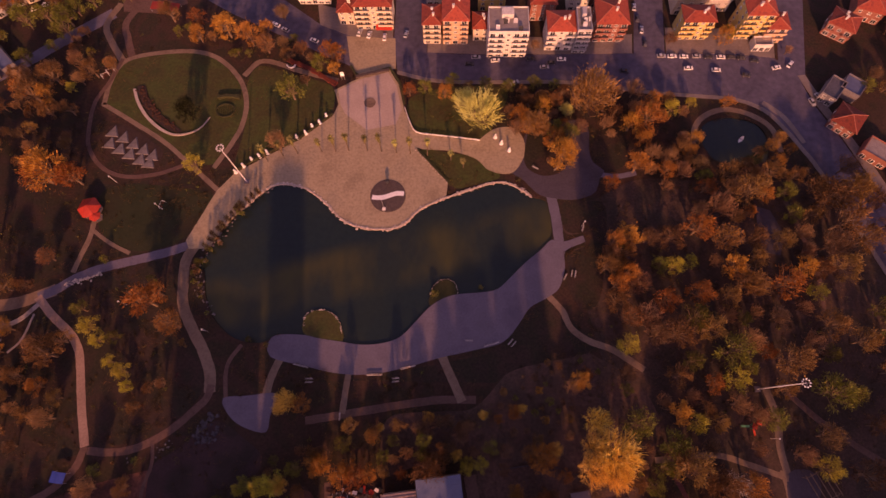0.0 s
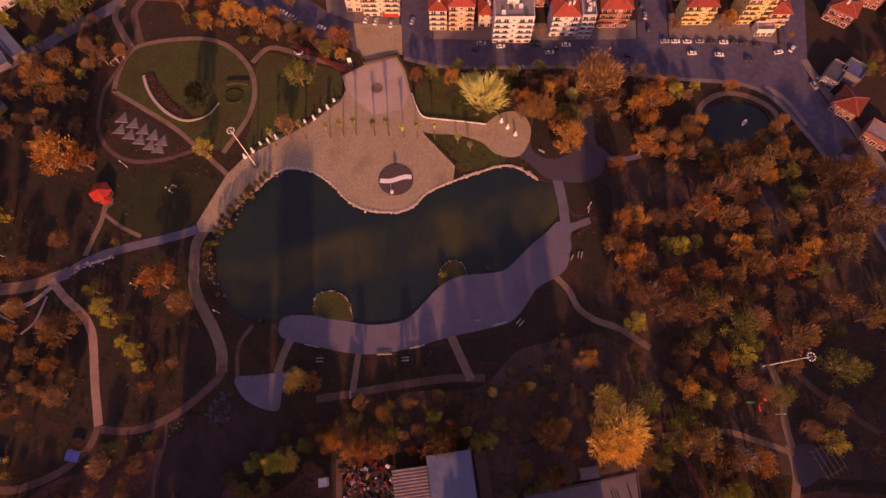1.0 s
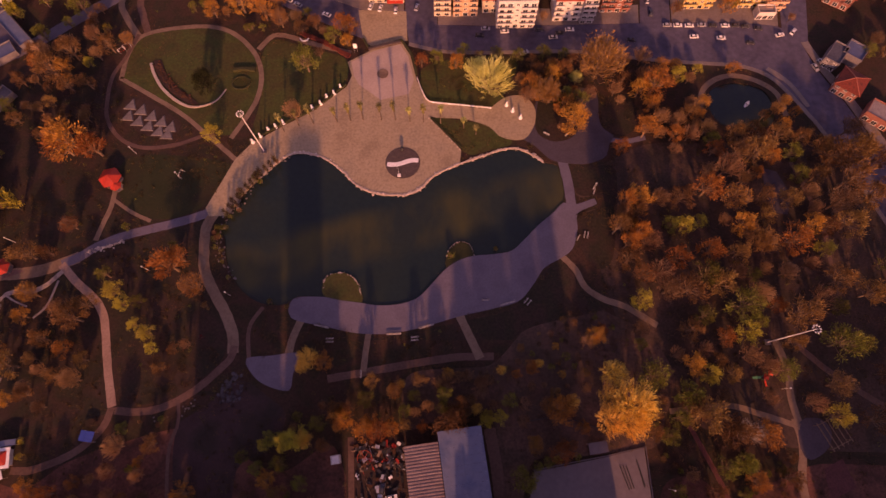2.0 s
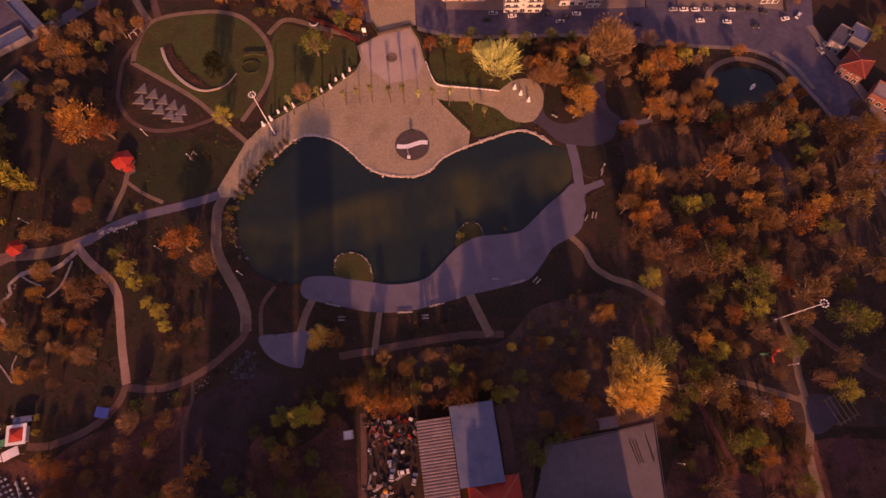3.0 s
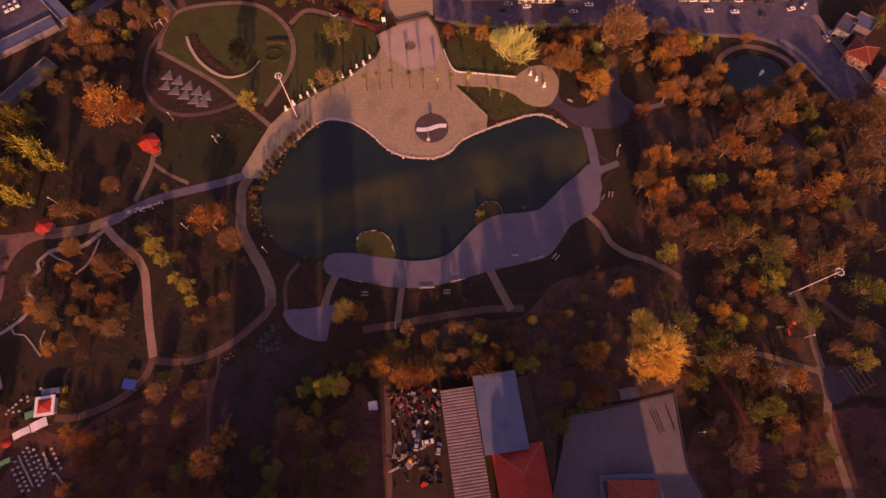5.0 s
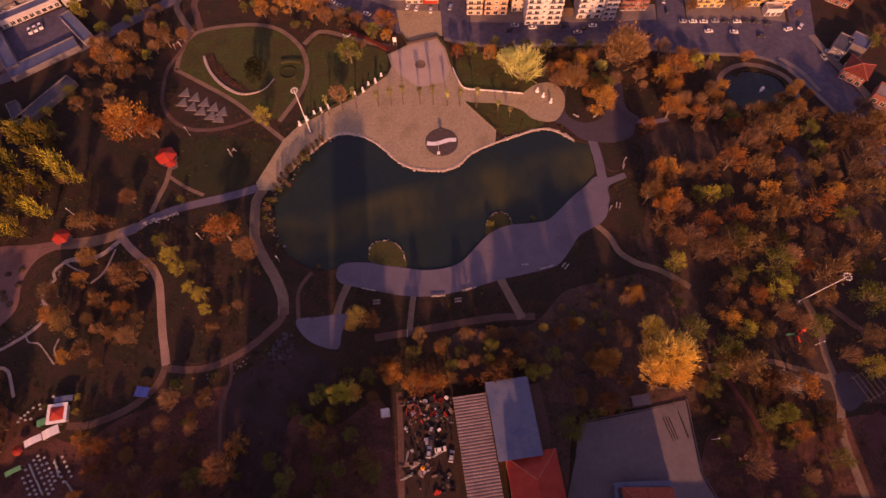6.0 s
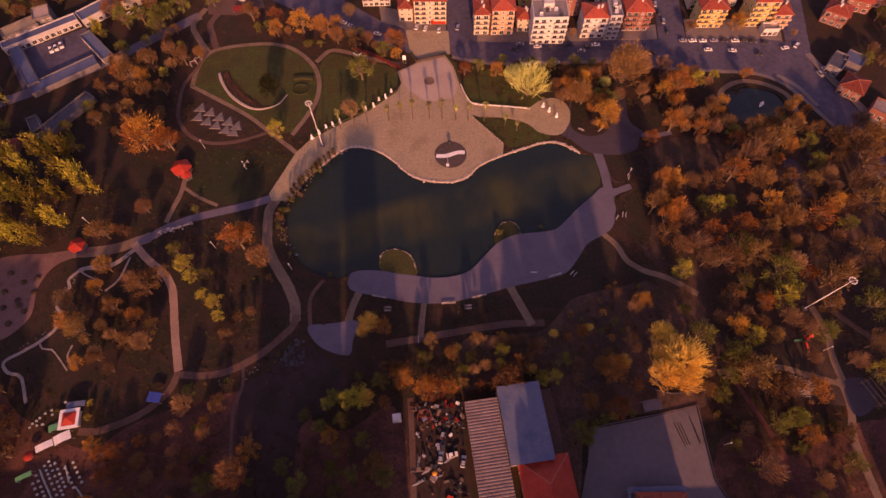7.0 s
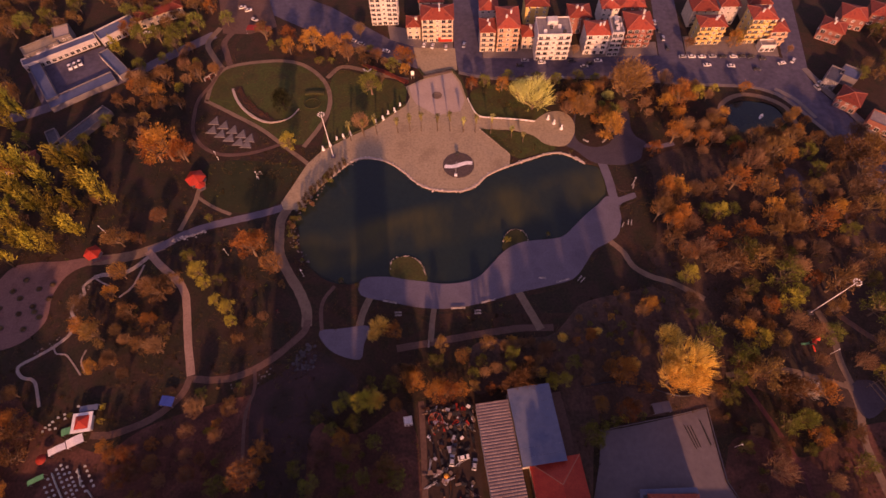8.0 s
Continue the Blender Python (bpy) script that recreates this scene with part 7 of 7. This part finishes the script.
boat = thing("boat", pose(135.3, 124.6, -0.5, 0, 0, 48), "small white rowing boat on the little pond", "boat")
bm = bmesh.new()
secs = []
for k, w in ((-2.0, 0.35), (-1.0, 0.7), (0, 0.8), (1.0, 0.65), (2.1, 0.04)):
    secs.append([bm.verts.new((k, y, z)) for y, z in ((-w, 0.6), (-w * 0.6, 0.0), (w * 0.6, 0.0), (w, 0.6), (w * 0.85, 0.6), (w * 0.5, 0.12), (-w * 0.5, 0.12), (-w * 0.85, 0.6))])
for a, b in zip(secs, secs[1:]):
    for i in range(8):
        bm.faces.new((a[i], b[i], b[(i + 1) % 8], a[(i + 1) % 8]))
bm.faces.new(secs[0]), bm.faces.new(secs[-1][::-1])
part("hull", bm, M["white"], boat)
bm = bmesh.new()
box(bm, -0.2, 0.2, -0.6, 0.6, 0.35, 0.4)
part("thwart", bm, M["wood"], boat)
footpath([(113, 122), (116, 132), (123, 138), (132, 140), (142, 137), (150, 130), (152, 118)], 2.6, "tan path round the little pond")


# ---- cars ----
def car_template(paint):
    prof = [(-2.15, 0.35), (-2.15, 0.75), (-2.0, 0.92), (-1.25, 0.98), (1.0, 0.96), (2.0, 0.78), (2.15, 0.6), (2.15, 0.35)]
    cab = [(-1.75, 0.95), (-1.35, 1.42), (0.25, 1.46), (1.05, 0.95)]

    def sweep(pr, w, wt):
        bm = bmesh.new()
        zmax, zmin = max(p[1] for p in pr), min(p[1] for p in pr)
        rows = []
        for s in (-1, 1):
            rows.append([bm.verts.new((x, s * (w + (wt - w) * (z - zmin) / (zmax - zmin)), z)) for x, z in pr])
        n = len(pr)
        for i in range(n):
            bm.faces.new((rows[0][i], rows[0][(i + 1) % n], rows[1][(i + 1) % n], rows[1][i]))
        bm.faces.new(rows[0][::-1]), bm.faces.new(rows[1])
        return bm
    body = sweep(prof, 0.88, 0.84)
    roof = bmesh.new()
    box(roof, -1.3, 0.22, -0.62, 0.62, 1.42, 1.49, 0.03)
    wheel = bmesh.new()
    tube(wheel, (0, -0.1, 0), (0, 0.1, 0), 0.33, 0.33, 12)
    hub = bmesh.new()
    tube(hub, (0, -0.11, 0), (0, 0.11, 0), 0.19, 0.19, 8)
    return mesh_of("body", body, paint), mesh_of("cabin", sweep(cab, 0.8, 0.64), M["glass"]), mesh_of("roof", roof, paint), mesh_of("wheel", wheel, M["rubber"]), mesh_of("rim", hub, M["metal"])


paints = {"white": M["white"], "silver": mat("silver_paint", [(0.42, 0.42, 0.43), (0.48, 0.48, 0.49)], 0.5, 0.35, metal=0.4), "dark": mat("dark_car_paint", [(0.04, 0.042, 0.05), (0.06, 0.06, 0.07)], 0.5, 0.3), "red": mat("red_car_paint", [(0.35, 0.03, 0.025), (0.40, 0.04, 0.03)], 0.5, 0.35)}
car_first = {}


def car(x, y, a, color="white", size=1.0):
    m = pose(x, y, 0.06, 0, 0, a) @ Matrix.Diagonal((size, size, size, 1))
    if color in car_first:
        return copy_thing(car_first[color], m)
    t = thing("car", Matrix(), color + " car parked on the street", "car", "cars")
    body, cabin, roof, wheel, rim = car_template(paints[color])
    part("body", body, None, t), part("cabin", cabin, None, t), part("roof", roof, None, t)
    for wx in (-1.35, 1.35):
        for wy in (-0.8, 0.8):
            o = part("wheel", wheel, None, t)
            o.location = (wx, wy, 0.33)
            part("rim", rim, None, o)
    car_first[color] = t
    first_at[color] = m
    return t


first_at = {}
for x, y, a, c in ((16.1, 168.0, 0, "silver"), (25.3, 166.2, 4, "white"), (56.8, 167.0, 0, "white"), (-17.6, 181.4, 78, "silver"), (-40.3, 182.2, 75, "white"), (-35.5, 181.0, 78, "white"), (-28.0, 179.6, 86, "white"), (104.5, 169.1, 0, "silver"), (109.6, 168.9, 2, "white"), (115.2, 168.7, 0, "white"), (121.2, 168.9, 0, "silver"), (132.7, 168.4, 0, "white"), (116.5, 162.1, 2, "white"), (129.4, 161.2, -3, "white"), (143.1, 158.4, -8, "dark"), (158.0, 162.6, 14, "white"), (164.9, 164.5, 50, "white"), (170.8, 143.7, -68, "silver"), (94.6, 197.9, 84, "silver"), (95.5, 191.0, 84, "dark"), (96.7, 184.3, 84, "silver"), (137.6, 168.5, 0, "dark"), (142.5, 168.1, -2, "dark"), (-81.5, 186.8, 150, "white"), (-76.6, 183.8, 150, "silver"), (-62, 177.5, 155, "white"), (13.0, 164.2, 0, "dark"), (42, 167.2, 0, "dark"), (48.5, 162.5, 4, "silver"), (52, 165, 4, "dark"), (86, 160.5, -4, "dark"), (126.8, 168.7, 0, "dark"), (148.5, 166.6, -6, "dark"), (174.5, 146.5, -60, "white"), (97.5, 176.5, 84, "dark"), (34.0, 153.8, 24, "silver")):
    car(x, y, a, c)
for x, y in ((-238.3, 168.5), (-236.0, 170.0), (-233.8, 171.8)):
    car(x, y, -60, "white", 1.15)
for x, y, a in ((-202, 196, 30), (-197, 199, 30), (-150.0, 217.3, 20), (-146.0, 214.6, 20), (-141.0, 206.0, -30)):
    car(x, y, a, "white")
for c, m in first_at.items():
    car_first[c].matrix_basis = m

# ---- scrap yard ----
scrap_rnd = random.Random(12)
SCRAP = ("dark", "dark", "metal", "red", "wood", "rubber", "dark", "litter", "rib", "dark", "soil", "white", "litter", "bark", "rubber", "metal")


def heap_of(k):
    x, y = scrap_rnd.uniform(-38.5, -20.8), -21.5 - 34 * scrap_rnd.random() ** 1.6
    if k % 3 == 0:
        y = scrap_rnd.uniform(-30, -22.5)
    mt = M[SCRAP[scrap_rnd.randrange(len(SCRAP))]]
    a = scrap_rnd.uniform(0, 180)
    bm = bmesh.new()
    kind = k % 5
    if kind == 0:
        l, w, h = scrap_rnd.uniform(0.9, 2.2), scrap_rnd.uniform(0.6, 1.2), scrap_rnd.uniform(0.5, 1.3)
        box(bm, -l / 2, l / 2, -w / 2, w / 2, 0, h, 0.05), box(bm, -l / 2 - 0.05, l / 2 + 0.05, -w / 2 - 0.05, w / 2 + 0.05, h, h + 0.08)
        nm, lab, cat = "crate", "battered crate in the scrap yard", "crate"
    elif kind == 1:
        bm.free()
        o = thing("pipe_bundle", pose(x, y, 0.04, 0, 0, a), "tangled bundle of old pipes", "pipes", "scrap pieces")
        for j in range(5):
            bm = bmesh.new()
            l = scrap_rnd.uniform(1.2, 3.2)
            tube(bm, (-l, 0.16 * j, 0.1 + 0.12 * (j % 2)), (l, 0.16 * j + scrap_rnd.uniform(-0.6, 0.6), 0.14 + 0.15 * (j % 3)), 0.07, 0.07, 5)
            part("pipe", bm, mt, o)
        return
    elif kind == 2:
        lathe(bm, [(0.35, 0), (0.5, 0.06), (0.5, 0.24), (0.35, 0.3), (0.28, 0.15)], 12)
        mt = M["rubber"]
        nm, lab, cat = "tyre", "worn tyre lying on the ground", "tyre"
    elif kind == 3:
        lathe(bm, [(0.3, 0), (0.32, 0.3), (0.3, 0.32), (0.32, 0.6), (0.3, 0.9)], 12)
        nm, lab, cat = "drum", "old metal drum in the scrap yard", "drum"
    else:
        l, w = scrap_rnd.uniform(1.0, 2.6), scrap_rnd.uniform(0.8, 1.6)
        box(bm, -l / 2, l / 2, -w / 2, w / 2, 0.25, 0.31, 0.0, pose(0, 0, 0.2, scrap_rnd.uniform(-8, 8), scrap_rnd.uniform(-8, 8), 0)), box(bm, -l / 3, l / 3, -w / 3, w / 3, 0, 0.42)
        nm, lab, cat = "scrap_sheet", "bent metal sheet on a pallet", "scrap"
    o = tagged(part(nm, bm, mt), lab, cat, "scrap pieces")
    o.matrix_basis = pose(x, y, 0.04, 0, 0, a)


for k in range(260):
    heap_of(k)
reel = thing("spoked_wheel", pose(-35.5, -26.5, 0.9, 14, 6, 0), "large rusty spoked wheel lying on the scrap", "wheel")
bm = bmesh.new()
for k in range(20):
    a, b = k * 0.31416, (k + 1) * 0.31416
    tube(bm, (2.7 * math.cos(a), 2.7 * math.sin(a), 0), (2.7 * math.cos(b), 2.7 * math.sin(b), 0), 0.14, 0.14, 5, False)
part("rim", bm, M["roof"], reel)
for k in range(6):
    bm = bmesh.new()
    tube(bm, (0, 0, 0), (2.65 * math.cos(k * 1.0472), 2.65 * math.sin(k * 1.0472), 0), 0.09, 0.09, 5)
    part("spoke", bm, M["roof"], reel)
van = [(-25.2, -40.1, 10, "white"), (-21.2, -42.5, 80, "silver"), (-28.6, -37.0, 82, "dark"), (-29.5, -41.0, 85, "silver")]
for x, y, a, c in van:
    car(x, y, a, c)
mx = thing("mixer", pose(-31.8, -46.4, 0.05, 0, 0, 0), "orange drum of a cement mixer", "mixer")
bm = bmesh.new()
lathe(bm, [(0.5, 0.6), (0.95, 1.0), (0.9, 1.5), (0.4, 2.0)], 12)
part("drum", bm, mat("orange_paint", [(0.6, 0.25, 0.03), (0.7, 0.3, 0.05)], 0.6, 0.5), mx)
bm = bmesh.new()
for sx in (-0.6, 0.6):
    tube(bm, (sx, -0.6, -0.03), (sx, 0, 1.1), 0.06, 0.06, 5), tube(bm, (sx, 0.6, -0.03), (sx, 0, 1.1), 0.06, 0.06, 5)
part("stand", bm, M["dark"], mx)


# long dark bars along the dark lines on the yard
for (xa, ya), (xb, yb) in (((59.1, -29.9), (61.7, -38.3)), ((60.3, -30.0), (62.5, -37.9)), ((61.4, -29.9), (63.5, -37.8)), ((65.4, -27.9), (67.3, -37.4)), ((66.0, -30.0), (67.6, -37.0))):
    bm = bmesh.new()
    tube(bm, (xa, ya, 0.24), (xb, yb, 0.24), 0.2, 0.16, 8)
    tagged(part("timber_beam", bm, M["dark"]), "long dark bar on the concrete yard", "beam", "yard beams")
bm = bmesh.new()
strip(bm, [Vector((27.0, -31.3, 0)), Vector((55.2, -26.4, 0)), Vector((69.4, -23.4, 0)), Vector((70.1, -49.7, 0)), Vector((74.6, -59.3, 0)), Vector((75.6, -75, 0))], 0.3, -0.2, 0.55)
setting("yard_wall", bm, M["concrete"], "low concrete wall round the yard", "wall")
bm = bmesh.new()
strip(bm, spline([(22, -14.5), (40, -13), (62, -19), (75, -12)], 2), 0.3, -0.2, 1.2)
setting("park_wall", bm, M["rock"], "low wall between park and yards", "wall")

pergola = thing("pergola", pose(139.5, -19.0, 0, 0, 0, -66), "dark wooden pergola with open slats", "pergola")
for i in range(5):
    bm = bmesh.new()
    box(bm, -5.5, 5.5, -4.2 + 2.1 * i - 0.13, -4.2 + 2.1 * i + 0.13, 2.62, 2.85, 0.03)
    part("slat", bm, M["bark"], pergola)
for sx in (-4.6, 4.6):
    bm = bmesh.new()
    box(bm, sx - 0.12, sx + 0.12, -4.6, 4.6, 2.4, 2.62, 0.02)
    part("beam", bm, M["bark"], pergola)
    for sy in (-4.2, 4.2):
        bm = bmesh.new()
        box(bm, sx - 0.12, sx + 0.12, sy - 0.12, sy + 0.12, -0.1, 2.4, 0.02)
        part("post", bm, M["bark"], pergola)

# ---- shrubs ----
shrub_rnd = random.Random(21)
for line, count, sp, kinds in ((west_shore, 26, 1.2, ("olive", "olive", "bare")), (spline([(-108, -12), (-118, -14), (-128, -16)], 1), 6, 2.0, ("olive", "bare")), (spline([(-120, -30), (-90, -52), (-66, -50), (-50, -38)], 2), 16, 6.0, ("olive", "olive", "rust")), (spline([(75, -18), (82, -40), (92, -58)], 2), 12, 3.0, ("olive", "rust")), (spline([(110, -25), (118, -45), (116, -60)], 2), 10, 4.0, ("olive", "bare"))):
    for _ in range(count):
        p = line[shrub_rnd.randrange(len(line))]
        tree(kinds[shrub_rnd.randrange(len(kinds))], p.x + shrub_rnd.gauss(0, sp), p.y + shrub_rnd.gauss(0, sp), shrub_rnd.uniform(0.8, 1.8), -0.3)
for x, y, r in ((-164.2, -19.5, 1.5), (-163.6, -25.0, 1.5), (-176.0, -22.5, 1.3), (16.3, 54.6, 1.3), (-2.5, 51.5, 2.0), (-76, 33, 1.4), (-69, 31, 1.2), (-118.5, 57.5, 2.0), (-139.5, 65.8, 2.0)):
    tree("yellow" if r == 1.5 else "olive", x, y, r, -0.3)
for k in range(12):
    p = spline([(-99.5, 71.5), (-92.5, 82.5), (-85.0, 91.5), (-79.5, 97.8)], 0.5)
    q = p[int((k + 0.5) / 12 * len(p))]
    tree("cypress", q.x + 0.9, q.y - 0.6, 1.05 + 0.12 * (k % 3), -0.2)
for x, y, r in ((-99.3, 168.0, 2.0), (-97.4, 169.2, 1.8), (-91.9, 168.6, 1.9)):
    tree("olive", x, y, r)
bm = bmesh.new()
strip(bm, spline([(-74, 166.5), (-62, 160.8), (-49.5, 152.5)], 1.0), 2.0, -0.1, 0.9, wobble=0.35)
tagged(part("hedge", bm, M["red_hedge"]), "low reddish hedge beside the plaza's head", "hedge")


# ---- undergrowth: scrub and drifts of fallen leaves between the paths ----
def keep_off(pts, outlines):
    """Which of the points lie outside all outlines."""
    ok = np.ones(len(pts), dtype=bool)
    for outline in outlines:
        hit = np.zeros(len(pts), dtype=bool)
        q = [(p[0], p[1]) for p in outline]
        for (x0, y0), (x1, y1) in zip(q, q[1:] + q[:1]):
            if y0 != y1:
                hit ^= ((y0 > pts[:, 1]) != (y1 > pts[:, 1])) & (pts[:, 0] < (x1 - x0) * (pts[:, 1] - y0) / (y1 - y0) + x0)
        ok &= ~hit
    return ok


ROADS = [line_s + line_n[::-1], [(-23, 172.6), (-23, 161.2), (-44, 163.4), (-50.2, 166.4), (-76.2, 179.6), (-103.4, 193.5), (-132.3, 211.6), (-190, 250), (-180, 262), (-95.7, 216.5), (-77.5, 201.3), (-60.3, 187.8), (-45.6, 181.3), (-22.6, 180)]]
SHEDS = [[(-19.5, -68), (-19.5, -21), (-5, -21), (-7, -16), (11, -14), (20, -68)], [(-262, 165), (-225, 190), (-205, 160), (-243, 136)]]
LAWNS = [[(-156.9, 141.5), (-153.4, 163.5), (-131.6, 171.0), (-106.5, 166.9), (-90.9, 143.4), (-101.3, 111.1), (-126.0, 123.4)], [(-92, 150), (-87, 163), (-70, 158), (-50, 141), (-80, 116), (-92, 108)]]
PARK = [(-235, -65), (-235, 60), (-205, 110), (-200, 150), (-165, 195), (-100, 180), (-50, 160), (150, 142), (170, 100), (190, 40), (175, -65)]
path_xy = np.array([(p.x, p.y) for p, w in path_points])
path_w = np.array([w for p, w in path_points])


def scatter(count, seed, margin, bare):
    """Points of the open park, patchy, clear of water, paving and paths."""
    r = np.random.default_rng(seed)
    pts = np.column_stack((r.uniform(-235, 190, count * 4), r.uniform(-65, 195, count * 4)))
    lump = np.sin(pts[:, 0] * 0.11 + 2 * np.sin(pts[:, 1] * 0.07)) + np.sin(pts[:, 1] * 0.13 + 2 * np.sin(pts[:, 0] * 0.05 + 1.0))
    pts = pts[lump + r.normal(0, 0.8, len(pts)) > 0.0]
    pts = pts[~keep_off(pts, [PARK])]
    pts = pts[keep_off(pts, paved + ROADS + SHEDS + (LAWNS if bare else []) + [shore, shore2, plaza_line])]
    near = np.array([(((path_xy - p) ** 2).sum(1) < (path_w / 2 + margin) ** 2).any() for p in pts])
    return pts[~near][:count]


def undergrowth(name, label, category, material, count, seed, margin, leaves, r0, r1, tall, size):
    rnd, vs, fs, tone = random.Random(seed), [], [], []
    for x, y in scatter(count, seed, margin, tall > 0.1):
        r, k = rnd.uniform(r0, r1), rnd.random()
        for _ in range(leaves):
            a, q = rnd.uniform(0, 6.28), r * math.sqrt(rnd.random())
            up = Vector((0.3 * math.cos(a), 0.3 * math.sin(a), 1.0)) if tall < 0.2 else Vector((math.cos(a), math.sin(a), 0.8))
            leaf_quad(vs, fs, Vector((x + q * math.cos(a), y + q * math.sin(a), 0.06 + tall * r * rnd.random() * (1.15 - (q / r) ** 2))), size, rnd, up * 2.0)
        tone += [k] * (len(vs) - len(tone))
    me = from_lists(name, vs, fs, M[material])
    me.attributes.new("tone", "FLOAT", "POINT").data.foreach_set("value", np.array(tone, dtype=np.float32))
    tagged(new(name, me), label, category, kind="stuff")


undergrowth("scrub", "low dark scrub and tufts between the trees", "scrub", "scrub", 4200, 51, 0.9, 26, 0.5, 1.9, 0.8, 0.28)
undergrowth("fallen_leaves", "drifts of fallen rust-brown leaves on the grass", "leaves", "fallen", 2400, 52, -0.6, 16, 0.8, 2.6, 0.02, 0.24)
undergrowth("seedlings", "small olive-leaved seedlings in the grass", "scrub", "olive", 240, 53, 1.2, 40, 0.6, 1.5, 1.0, 0.2)
